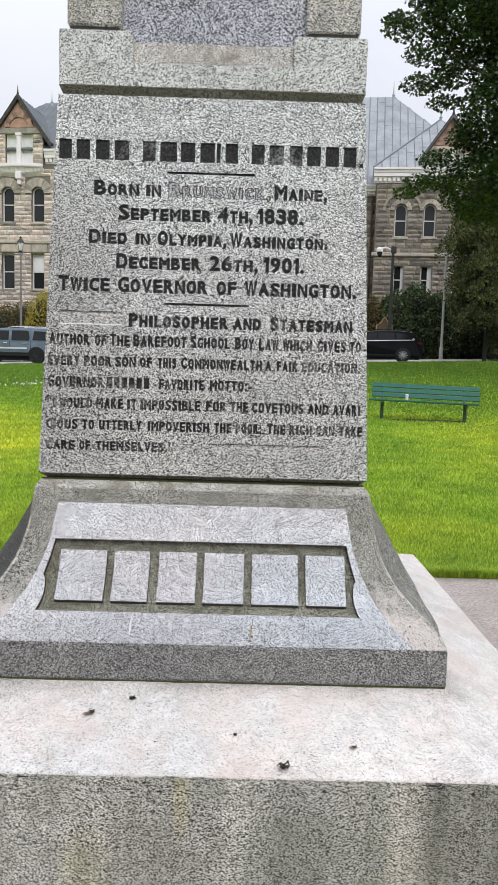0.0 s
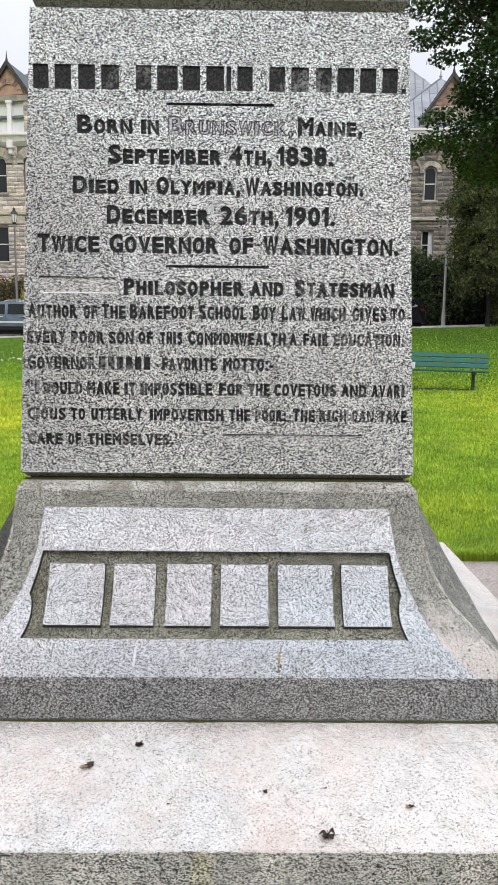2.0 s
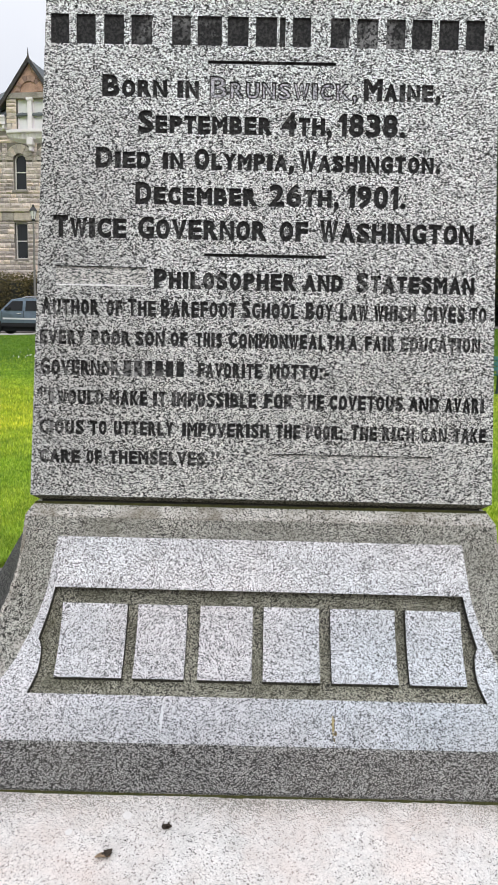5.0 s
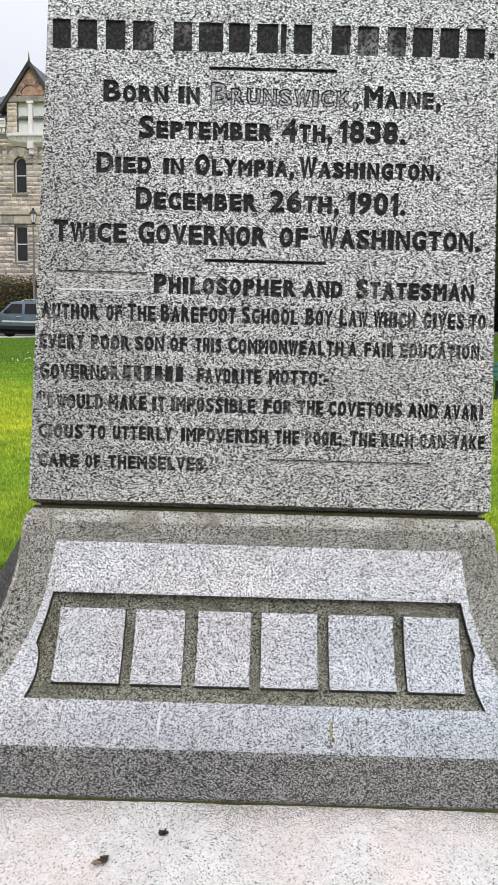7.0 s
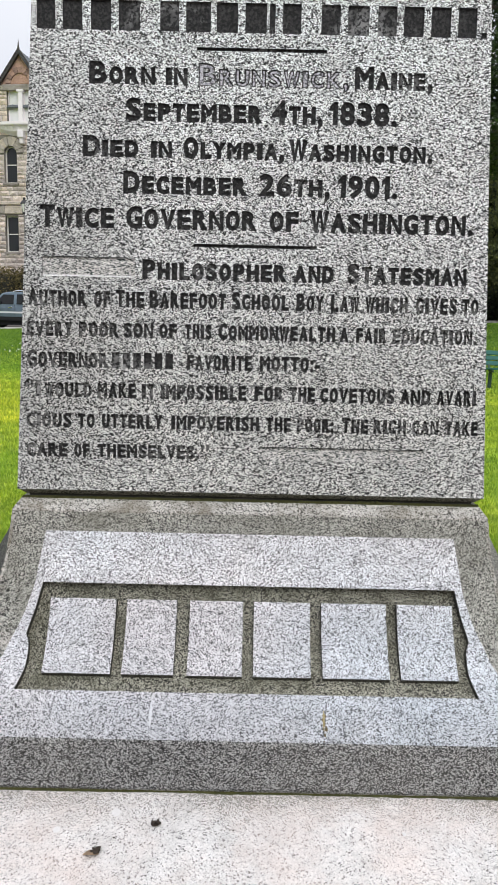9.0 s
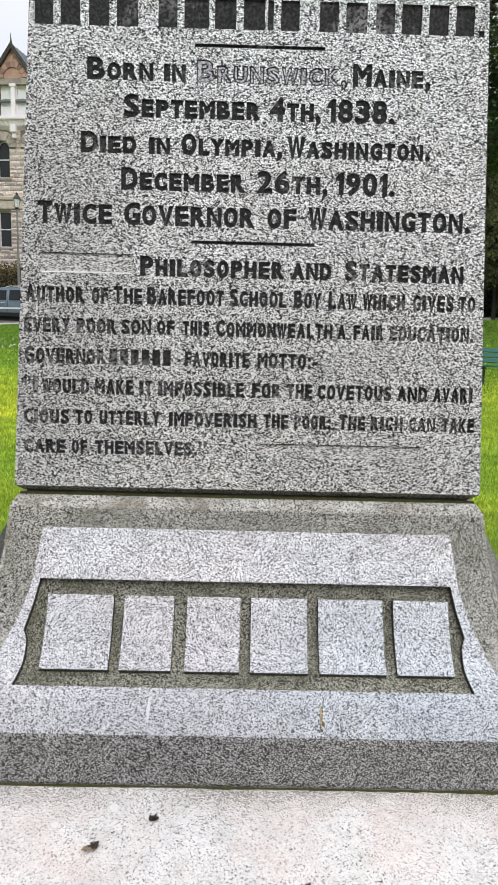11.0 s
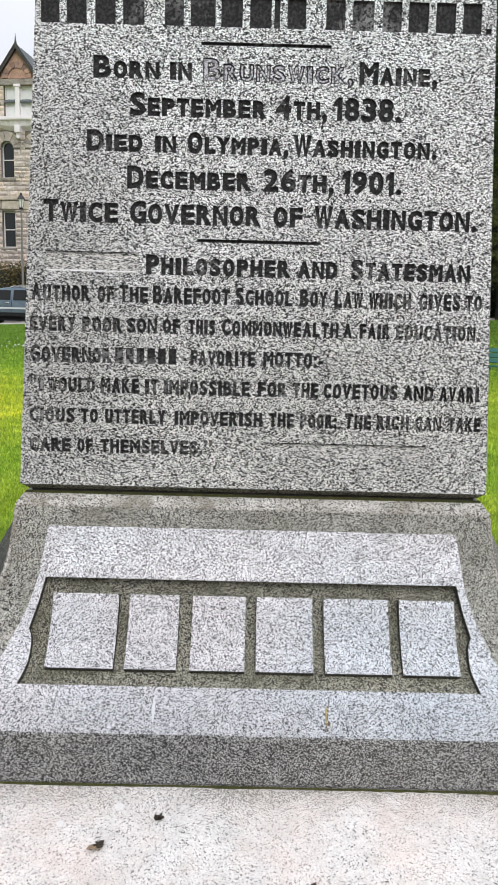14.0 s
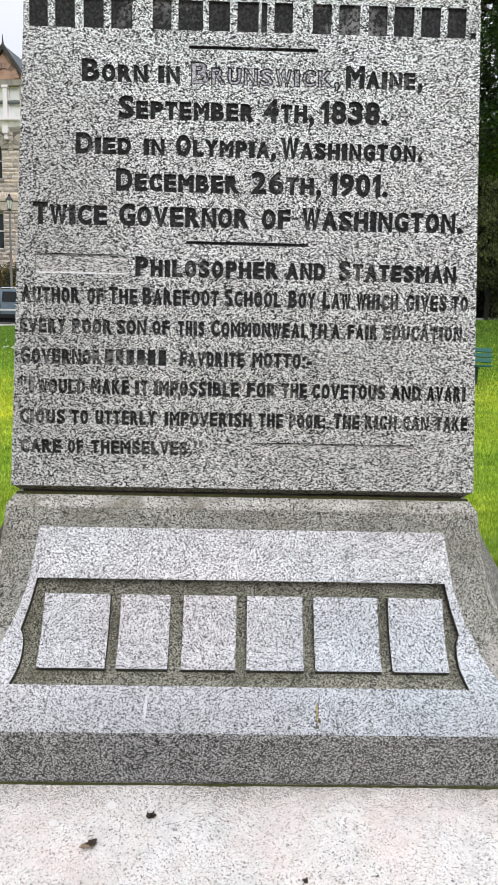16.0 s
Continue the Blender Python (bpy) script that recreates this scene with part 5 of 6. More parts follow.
def blocks(parent, u0, u1, z0, z1, holes, y=0.0, course=0.40, seed=0, units=None):
    """Courses of rock-faced stones that stop at the openings."""
    r = random.Random(seed)
    z, k = z0, 0
    while z < z1 - 0.1:
        h = min(course * (0.75 + 0.5 * r.random()), z1 - z)
        cuts = []
        for hole in holes:
            inner = [p[0] for p in hole if z - 0.02 < p[1] < z + h + 0.02]
            top, low = max(p[1] for p in hole), min(p[1] for p in hole)
            if low < z + h * 0.7 and top > z + h * 0.3:
                mids = [p for p in hole if p[1] <= z + h * 0.5]
                wide = [p[0] for p in hole] if z + h * 0.5 < sorted(q[1] for q in hole)[len(hole) // 2] else [p[0] for p in hole if p[1] >= z + h * 0.4] or [p[0] for p in hole]
                cuts.append((min(wide) - 0.02, max(wide) + 0.02))
        u = u0
        while u < u1 - 0.05:
            w = 0.35 + 0.75 * r.random()
            end = min(u + w, u1)
            for a, b in cuts:
                if a <= u < b:
                    u = b
                    end = min(u + w, u1)
            for a, b in cuts:
                if u < a < end:
                    end = a
            if u1 - end < 0.25 and not any(a <= end <= b for a, b in cuts):
                end = u1
            if end - u > 0.08:
                ob = new("stone_block", (units or UNITS)[r.randrange(8)])
                ob.parent = parent
                ob.location = ((u + end) / 2, y - 0.02, z + h / 2)
                ob.scale = (end - u - 0.02, 0.055 + 0.04 * r.random(), h - 0.025)
            u = max(end, u + 0.01)
        z += h


def voussoirs(parent, x, spring, r0, r1, y=0.0, n=9, mat=None):
    """Wedge stones round an arch."""
    for k in range(n):
        a, b = pi * k / n + 0.012, pi * (k + 1) / n - 0.012
        bm = prism([(x + r0 * cos(a), spring + r0 * sin(a)), (x + r1 * cos(a), spring + r1 * sin(a)), (x + r1 * cos((a + b) / 2), spring + r1 * sin((a + b) / 2)), (x + r1 * cos(b), spring + r1 * sin(b)), (x + r0 * cos(b), spring + r0 * sin(b))], 0.25)
        bmesh.ops.translate(bm, vec=(0, y - 0.10 - 0.03 * (k % 2), 0), verts=bm.verts[:])
        part("arch_stone", bm, mat or M_STONE_TRIM, parent)


def sash_window(parent, x, half, z0, z1, y=0.0, arched=False, blind=0.0, sill=True, mat=None):
    """A sash window set back in its opening: frame, meeting rail, panes and a dark room behind."""
    frame_mat = mat or M_SASH
    win = thing("window", pose(0, 0, 0), "sash window with painted frame", "window")
    win.parent = parent
    for key in ("label", "category"):
        del win[key]
    f, yy = 0.09, y + 0.28
    spring = z1 - half if arched else z1
    outer = arch(x, half, z0, spring) if arched else square(x, half, z0, z1)
    inner = arch(x, half - f, z0 + f, spring) if arched else square(x, half - f, z0 + f, z1 - f)
    me = filled("window_frame", [outer, inner], 0.10)
    me.transform(Matrix.Translation((0, yy, 0)) @ Matrix.Rotation(pi / 2, 4, "X"))
    me.materials.append(frame_mat)
    new("window_frame", me).parent = win
    zm = z0 + (z1 - z0) * 0.5
    part("meeting_rail", boxes((x - half + f, x + half - f, yy - 0.04, yy + 0.04, zm - 0.04, zm + 0.04)), frame_mat, win)
    me = filled("pane", [inner], 0.0)
    me.transform(Matrix.Translation((0, yy + 0.02, 0)) @ Matrix.Rotation(pi / 2, 4, "X"))
    me.materials.append(M_GLASS)
    new("pane", me).parent = win
    if blind:
        part("blind", boxes((x - half + f, x + half - f, yy + 0.006, yy + 0.014, z1 - f - (z1 - z0) * blind if not arched else spring - (z1 - z0) * blind, spring - 0.01 if arched else z1 - f)), M_BLIND, win)
    part("room", boxes((x - half, x + half, yy + 0.06, yy + 0.10, z0, z1)), M_ROOM, win)
    if sill:
        part("window_sill", boxes((x - half - 0.12, x + half + 0.12, y - 0.14, y + 0.24, z0 - 0.17, z0 - 0.004), bevel=0.02), M_STONE_TRIM, win)
    return win


def roof_plane(parent, corners, seams=8, name="roof_slope"):
    """A sheet of seamed metal between four corners: two at the eave, two at the ridge."""
    a, b, c, d = (Vector(p) for p in corners)
    nrm = (b - a).cross(d - a).normalized()
    bm = bmesh.new()
    lo = [bm.verts.new(p) for p in (a, b, c, d)]
    hi = [bm.verts.new(p - nrm * 0.12) for p in (a, b, c, d)]
    bm.faces.new(lo)
    bm.faces.new(hi[::-1])
    for j in range(4):
        bm.faces.new((lo[j], hi[j], hi[(j + 1) % 4], lo[(j + 1) % 4]))
    slope = part(name, bm, M_SLATE_DARK if parent is wing else M_SLATE, parent)
    # standing seams run straight up the slope and stop at its edges
    across = (b - a).normalized()
    upw = nrm.cross(across).normalized()
    flat = [((p - a).dot(across), (p - a).dot(upw)) for p in (a, b, c, d)]
    lo_u, hi_u = min(q[0] for q in flat), max(q[0] for q in flat)
    for k in range(1, seams):
        u = lo_u + (hi_u - lo_u) * k / seams
        hits = []
        for p, q in zip(flat, flat[1:] + flat[:1]):
            if (p[0] - u) * (q[0] - u) < 0:
                hits.append(p[1] + (q[1] - p[1]) * (u - p[0]) / (q[0] - p[0]))
        if len(hits) == 2 and abs(hits[0] - hits[1]) > 0.3:
            p, q = a + across * u + upw * min(hits), a + across * u + upw * max(hits)
            part("roof_seam", tube([p + nrm * 0.02, q + nrm * 0.02], 0.035, 4), M_SEAM, slope)
            # staggered cross joints between the sheets
            step = (hi_u - lo_u) / seams
            v = min(hits) + 1.1 + 1.6 * ((k * 37) % 10) / 10
            while v < max(hits) - 0.4:
                a2 = a + across * (u - step * 0.96) + upw * v
                part("sheet_joint", tube([a2 + nrm * 0.006, a2 + across * step * 0.92 + nrm * 0.006], 0.010, 4), M_SEAM, slope)
                v += 2.3
    return slope


def finial(parent, x, y, z, h=0.9):
    part("finial", tube([(x, y, z - 0.1), (x, y, z + 0.12), (x, y, z + 0.2), (x, y, z + 0.3), (x, y, z + h)], [0.10, 0.09, 0.14, 0.05, 0.008], 8), M_SLATE, parent)


def cornice(parent, u0, u1, z0, z1, y):
    """A white painted cornice with a row of dentils."""
    h = z1 - z0
    bm = bmesh.new()
    prof = [(0.0, z0), (-0.12, z0), (-0.12, z0 + 0.38 * h), (-0.40, z0 + 0.40 * h), (-0.40, z0 + 0.62 * h), (-0.44, z0 + 0.66 * h), (-0.48, z0 + 0.82 * h), (-0.56, z0 + 0.86 * h), (-0.56, z1), (0.0, z1)]
    ra = [bm.verts.new((u0, y + p, z)) for p, z in prof]
    rb = [bm.verts.new((u1, y + p, z)) for p, z in prof]
    for j in range(len(prof)):
        k = (j + 1) % len(prof)
        bm.faces.new((ra[j], rb[j], rb[k], ra[k]))
    bm.faces.new(ra[::-1])
    bm.faces.new(rb)
    bmesh.ops.recalc_face_normals(bm, faces=bm.faces[:])
    cor = part("cornice", bm, M_WHITE, parent, "white painted wooden cornice")
    n = int((u1 - u0) / 0.32)
    for k in range(n):
        u = u0 + (k + 0.5) * (u1 - u0) / n
        part("dentil", boxes((u - 0.10, u + 0.10, y - 0.32, y - 0.10, z0 + 0.10 * h, z0 + 0.38 * h)), M_WHITE, cor)


def gable(parent, x, half, z_eave, z_apex, y=-0.25, wall_z=16.0, win_half=1.11, win_z=(16.05, 18.33), back=6.0):
    """A steep wall dormer: red stone gable, paired windows with white posts, dark bargeboards."""
    band = win_z[1] + 0.05
    body = half - 0.45
    slope = (z_apex - z_eave) / half
    top = [(x - body, band), (x + body, band), (x + body, z_apex - slope * body - 0.3), (x, z_apex - 0.3), (x - body, z_apex - slope * body - 0.3)]
    bm = prism(top, 0.5)
    bmesh.ops.translate(bm, vec=(0, y, 0), verts=bm.verts[:])
    part("gable_wall", bm, M_RED, parent, "reddish sandstone gable")
    voussoirs(parent, x, band + 0.38, 0.74, 1.15, y, 9, M_RED)
    bm = prism([(x + 0.72 * cos(pi * k / 12), band + 0.38 + 0.72 * sin(pi * k / 12)) for k in range(13)], 0.2)
    bmesh.ops.translate(bm, vec=(0, y - 0.03, 0), verts=bm.verts[:])
    part("tympanum", bm, M_RED, parent)
    part("gable_band", boxes((x - body - 0.1, x + body + 0.1, y - 0.12, y + 0.3, band - 0.12, band + 0.32), bevel=0.04), M_STONE_TRIM, parent)
    for s in (-1, 1):
        a, b = sorted((x + s * win_half, x + s * body))
        part("dormer_pier", boxes((a, b, y, y + 0.5, wall_z, band)), M_MORTAR, parent)
        blocks(parent, a, b, wall_z, band - 0.12, [], y, 0.36, int(1000 + x * 10 + s))
        c = x + s * win_half * 0.55
        # the left blind stands in for sky reflected in that pane
        sash_window(parent, c, win_half * 0.42, win_z[0], win_z[1], y - 0.05, blind=0.97 if s > 0 else 0.94, sill=False, mat=M_WHITE)
        bm = bmesh.new()
        p0, p1 = Vector((x, y - 0.3, z_apex + 0.12)), Vector((x + s * (half + 0.25), y - 0.3, z_eave - 0.25 * slope))
        d = Vector((0, 0, -0.42))
        q = [p0, p1, p1 + d, p0 + d]
        fr = [bm.verts.new(v) for v in q]
        bk = [bm.verts.new(v + Vector((0, 0.25, 0))) for v in q]
        bm.faces.new(fr)
        bm.faces.new(bk[::-1])
        for j in range(4):
            bm.faces.new((fr[j], bk[j], bk[(j + 1) % 4], fr[(j + 1) % 4]))
        bmesh.ops.recalc_face_normals(bm, faces=bm.faces[:])
        part("bargeboard", bm, M_BARGE, parent, "dark bargeboard")
        e = [(x + s * (half + 0.25), y - 0.3, z_eave - 0.25 * slope), (x + s * (half + 0.25), back, z_eave - 0.25 * slope), (x, back, z_apex), (x, y - 0.3, z_apex)]
        roof_plane(parent, e if s > 0 else [e[1], e[0], e[3], e[2]], 12, "dormer_roof")
    part("window_post", boxes((x - 0.17, x + 0.17, y - 0.14, y + 0.3, win_z[0], win_z[1]), bevel=0.02), M_WHITE, parent, "white painted window post")
    part("post_cap", boxes((x - 0.26, x + 0.26, y - 0.2, y + 0.2, win_z[1] - 0.2, win_z[1] - 0.003), bevel=0.02), M_WHITE, parent)
    part("gable_finial", tube([(x, y - 0.2, z_apex - 0.1), (x, y - 0.2, z_apex + 0.25), (x, y - 0.2, z_apex + 0.75)], [0.13, 0.06, 0.008], 8), M_BARGE, parent)


wing = thing("stone_building", TURN_B, "warm grey rock-faced sandstone building with a steep gable", "building", "wings of the stone building")
XL = -17.79
holes = [arch(-18.84, 0.50, 11.67, 13.85), arch(-16.38, 0.50, 11.62, 13.85), arch(-21.3, 0.50, 11.67, 13.85), square(-18.86, 0.51, 6.44, 9.19), square(-16.4, 0.51, 6.44, 9.19), square(-21.35, 0.51, 6.44, 9.19)]
pierced("wall", -23.2, -14.2, 1.0, 16.2, holes, 0.5, M_MORTAR, wing)
blocks(wing, -23.2, -14.2, 4.6, 9.28, [h for h in holes if max(p[1] for p in h) < 10], 0.0, 0.34, 1)
blocks(wing, -23.2, -14.2, 10.25, 15.7, [h for h in holes if max(p[1] for p in h) > 10] + [square(-18.84, 1.0, 13.9, 15.0), square(-16.38, 1.0, 13.9, 15.0), square(-21.3, 1.0, 13.9, 15.0)], 0.0, 0.35, 2)
part("string_course", boxes((-23.2, -14.2, -0.22, 0.1, 9.98, 10.25), bevel=0.05), M_STONE_TRIM, wing)
for u0, u1 in ((-23.2, -22.2), (-22.18, -20.4), (-20.38, -19.4), (-19.38, -18.0), (-17.98, -16.9), (-16.88, -15.6), (-15.58, -14.2)):
    part("lintel_stone", boxes((u0, u1, -0.13, 0.1, 9.30, 9.96), bevel=0.06), M_STONE_TRIM, wing)
for x in (-18.84, -16.38, -21.3):
    voussoirs(wing, x, 13.85, 0.52, 1.18, 0.0, 9)
    sash_window(wing, x, 0.50, 11.64, 14.35, 0.0, arched=True)
for x in (-18.86, -16.4, -21.35):
    sash_window(wing, x, 0.51, 6.44, 9.19, 0.0, blind=0.45 if x == -16.4 else 0.0)
gable(wing, XL, 2.38, 17.92, 21.1, wall_z=15.7)
# bowed white balcony under the dormer and its bracket
bm = bmesh.new()
rows = []
for k in range(61):
    a = pi * k / 60
    u = XL - 1.95 * cos(a)
    flute = 1.0 - 0.12 * abs(sin(a * 15))
    d = 0.20 + 0.40 * sin(a)
    rows.append([bm.verts.new(p) for p in ((u, 0.1, 16.0), (u, -0.1 - d, 16.0), (u, -0.1 - d, 15.80), (u, -0.06 - d, 15.74), (u, -0.04 - 0.86 * d * flute, 15.70), (u, -0.04 - 0.62 * d * flute, 15.70 - 0.36 * sin(a)), (u, 0.0, 15.68 - 0.62 * sin(a) ** 0.7 if 0 < k < 60 else 15.66))])
for p, q in zip(rows, rows[1:]):
    for j in range(6):
        bm.faces.new((p[j], p[j + 1], q[j + 1], q[j]))
bmesh.ops.recalc_face_normals(bm, faces=bm.faces[:])
part("bowed_balcony", bm, M_WHITE, wing, "white painted bowed balcony")
part("bracket", boxes((XL - 0.24, XL + 0.24, -0.55, 0.05, 14.85, 15.4), (XL - 0.15, XL + 0.15, -0.4, 0.05, 14.45, 14.9), bevel=0.05), M_WHITE, wing)
cornice(wing, -15.75, -14.1, 16.05, 17.1, 0.1)
cornice(wing, -23.3, -19.85, 16.05, 17.1, 0.1)
roof_plane(wing, [(-24, -0.3, 17.1), (-14.0, -0.3, 17.1), (-16.6, 7, 22.9), (-18.6, 7, 22.9)], 22)
roof_plane(wing, [(-14.0, -0.3, 17.1), (-11.0, 12, 17.1), (-16.6, 7, 22.9), (-16.6, 6.9, 22.9)], 12)
finial(wing, -17.85, 6.5, 22.6, 1.2)
roof_plane(wing, [(-16.5, 4.0, 17.1), (-8.0, 4.0, 17.1), (-9.5, 10, 24.2), (-14.4, 10, 24.2)], 18)

east = thing("stone_building", TURN_B, "shaded grey rock-faced sandstone wing with a seamed metal roof", "building", "wings of the stone building")
holes = [arch(11.65, 0.45, 10.75, 12.68), arch(13.75, 0.45, 10.75, 12.68), square(11.66, 0.37, 6.6, 8.68), square(13.69, 0.41, 6.6, 8.68), arch(16.0, 0.45, 10.75, 12.68), square(16.0, 0.4, 6.6, 8.68)]
pierced("wall", 9.82, 20.0, 1.0, 14.7, holes, 0.5, M_MORTAR, east)
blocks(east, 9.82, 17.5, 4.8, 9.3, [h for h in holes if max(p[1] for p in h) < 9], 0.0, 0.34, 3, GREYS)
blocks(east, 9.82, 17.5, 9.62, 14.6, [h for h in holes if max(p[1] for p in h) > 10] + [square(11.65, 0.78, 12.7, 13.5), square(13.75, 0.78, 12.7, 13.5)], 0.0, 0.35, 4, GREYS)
part("string_course", boxes((9.6, 20.0, -0.22, 0.1, 9.32, 9.6), bevel=0.05), M_STONE_TRIM, east)
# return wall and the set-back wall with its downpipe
part("return_wall", boxes((9.82, 10.3, 0.5, 2.6, 1.0, 14.7)), M_STONE_SHADED, east)
back_holes = []
pierced("back_wall", -9.0, 9.82, 1.0, 14.2, back_holes, 0.4, M_MORTAR, east, y=1.6)
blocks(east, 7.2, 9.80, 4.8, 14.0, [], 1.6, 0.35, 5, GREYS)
part("downpipe", tube([(9.55, 1.35, 14.0), (9.55, 1.35, 4.0)], 0.075, 8), M_PIPE, east)
cornice(east, 6.0, 9.8, 14.0, 14.75, 1.55)
cornice(east, 9.55, 20.0, 14.62, 15.65, 0.05)
for x in (11.65, 13.75, 16.0):
    sash_window(east, x, 0.45, 10.75, 13.13, 0.0, arched=True, blind=0.0)
    voussoirs(east, x, 12.68, 0.47, 0.80, 0.0, 7)
for x, h in ((11.66, 0.37), (13.69, 0.41), (16.0, 0.4)):
    sash_window(east, x, h, 6.6, 8.68, 0.0)
for x in (11.95, 13.9):
    part("half_blind", boxes((x - 0.12, x + 0.12, 0.262, 0.268, 6.7, 8.58)), M_BLIND, east)
# large relieving arch over the first window
bm = bmesh.new()
n = 20
ring = []
for k in range(n + 1):
    a = pi * k / n
    ring.append([bm.verts.new((11.75 + r * cos(a), y, 12.62 + r * sin(a))) for r, y in ((1.25, 0.0), (1.25, -0.16), (1.42, -0.20), (1.42, 0.0))])
for p, q in zip(ring, ring[1:]):
    for j in range(3):
        bm.faces.new((p[j], p[j + 1], q[j + 1], q[j]))
bmesh.ops.recalc_face_normals(bm, faces=bm.faces[:])
part("hood_mould", bm, M_STONE_TRIM, east)
roof_plane(east, [(-12.0, 1.1, 14.78), (19.4, 1.1, 14.78), (11.07, 7, 23.0), (-10.0, 7, 23.0)], 52)
roof_plane(east, [(19.4, 1.1, 14.78), (19.4, 12.9, 14.78), (11.07, 7.05, 23.0), (11.07, 6.95, 23.0)], 14)
finial(east, 11.0, 7, 22.95, 1.3)
roof_plane(east, [(9.5, -0.5, 15.64), (19.6, -0.5, 15.64), (14.6, 3.9, 20.25), (14.5, 3.9, 20.25)], 17, "pavilion_roof")
roof_plane(east, [(9.5, 8.3, 15.64), (9.5, -0.5, 15.64), (14.5, 3.9, 20.25), (14.5, 4.0, 20.25)], 14, "pavilion_roof")
finial(east, 14.55, 3.9, 20.2, 1.0)
gable(east, 15.0, 2.0, 16.55, 19.3, wall_z=14.7, win_half=0.9, win_z=(14.9, 16.75), back=4.5)
east_ridge = part("ridge_cap", tube([(9.5, -0.52, 15.66), (14.55, 3.9, 20.28)], 0.06, 6), M_SEAM, east)

# ---- street furniture ----
M_POLE_DARK = simple("dark_pole_paint", (0.02, 0.02, 0.022), 0.5, vary=0.2)
M_POLE_GREY = simple("grey_pole_paint", (0.42, 0.41, 0.39), 0.6, vary=0.12)
M_POLE_MID = simple("olive_grey_pole", (0.20, 0.19, 0.17), 0.6, vary=0.12)
M_LANTERN = simple("frosted_lantern", (0.75, 0.74, 0.70), 0.3, vary=0.05)
TURN_S = Matrix.Rotation(-atan(SKEW), 4, "Z")


def on_street(u, v, z, turn=0.0):
    """A place along the street (u) and behind the monument (v), both turned with the street."""
    return Matrix.Translation((0, v, 0)) @ TURN_S @ pose(u, 0, z, 0, 0, turn)


def street_lamp(u, v, z, h, pole_mat, label):
    lamp = thing("street_lamp", on_street(u, v, z), label, "street lamp", "street lamps")
    part("pole", tube([(0, 0, -0.3), (0, 0, 0.6), (0, 0, 0.62), (0, 0, h - 1.05)], [0.13, 0.12, 0.085, 0.06], 10), pole_mat, lamp)
    part("collar", lathe([(0.07, h - 1.08), (0.13, h - 1.02), (0.10, h - 0.96)], 12), M_POLE_DARK, lamp)
    part("lantern_glass", lathe([(0.12, h - 0.95), (0.21, h - 0.50), (0.20, h - 0.42)], 12), M_LANTERN, lamp, "pale lantern glass")
    for k in range(6):
        a = 2 * pi * k / 6
        part("lantern_rib", tube([(0.125 * cos(a), 0.125 * sin(a), h - 0.96), (0.22 * cos(a), 0.22 * sin(a), h - 0.45)], 0.012, 5), M_POLE_DARK, lamp)
    part("lantern_roof", lathe([(0.26, h - 0.44), (0.24, h - 0.38), (0.12, h - 0.20), (0.07, h - 0.16), (0.09, h - 0.08), (0.02, h)], 12), M_POLE_DARK, lamp, "dark lantern roof")
    return lamp


street_lamp(-15.22, 47.5, 0.9, 8.35, M_POLE_MID, "tall street lamp with dark lantern on olive-grey pole")
street_lamp(12.93, 47.5, 1.95, 7.80, M_POLE_GREY, "tall street lamp with lantern on pale grey pole")
mast = thing("camera_mast", on_street(9.62, 47.5, 1.8), "dark metal mast with a white dome camera", "mast")
part("pole", tube([(0, 0, -0.3), (0, 0, 7.05)], [0.11, 0.085], 12), M_POLE_DARK, mast)
part("cabinet", boxes((-0.14, 0.20, -0.15, 0.15, 6.6, 7.0), bevel=0.03), M_POLE_DARK, mast)
part("arm", tube([(-0.1, 0, 6.8), (-0.5, 0, 6.95), (-0.85, 0, 6.85)], [0.05, 0.06, 0.07], 8), M_WHITE, mast, "white camera arm")
part("dome", lathe([(0.02, 6.32), (0.12, 6.38), (0.17, 6.5), (0.18, 6.62), (0.12, 6.7)], 12), M_GLASS, mast, "dark camera dome").location = (-0.85, 0, 0.05)
part("dome_hood", lathe([(0.2, 6.62), (0.2, 6.8), (0.1, 6.9)], 12), M_WHITE, mast).location = (-0.85, 0, 0.05)

M_SIGN = simple("brown_sign_board", (0.09, 0.055, 0.035), 0.7, vary=0.3)
M_GOLD = simple("ochre_sign_edge", (0.40, 0.27, 0.10), 0.6, vary=0.2)
sign = thing("park_sign", on_street(9.75, 50.0, 2.6), "brown wooden sign board with ochre scrolled edge", "sign")
outline_s = [(-0.56, 0.6), (0.56, 0.6), (0.56, 1.42), (0.40, 1.46), (0.25, 1.58), (0.1, 1.86), (0, 1.95), (-0.1, 1.86), (-0.25, 1.58), (-0.40, 1.46), (-0.56, 1.42)]
part("board", prism(outline_s, 0.08), M_SIGN, sign)
edge = filled("edge", [outline_s, [(x * 0.86, 0.68 + (z - 0.6) * 0.88) for x, z in outline_s]], 0.03)
edge.transform(Matrix.Translation((0, -0.018, 0)) @ Matrix.Rotation(pi / 2, 4, "X"))
edge.materials.append(M_GOLD)
new("edge", edge).parent = sign
for sx in (-0.48, 0.48):
    part("post", boxes((sx - 0.05, sx + 0.05, 0.09, 0.19, -0.6, 1.3)), M_SIGN, sign)


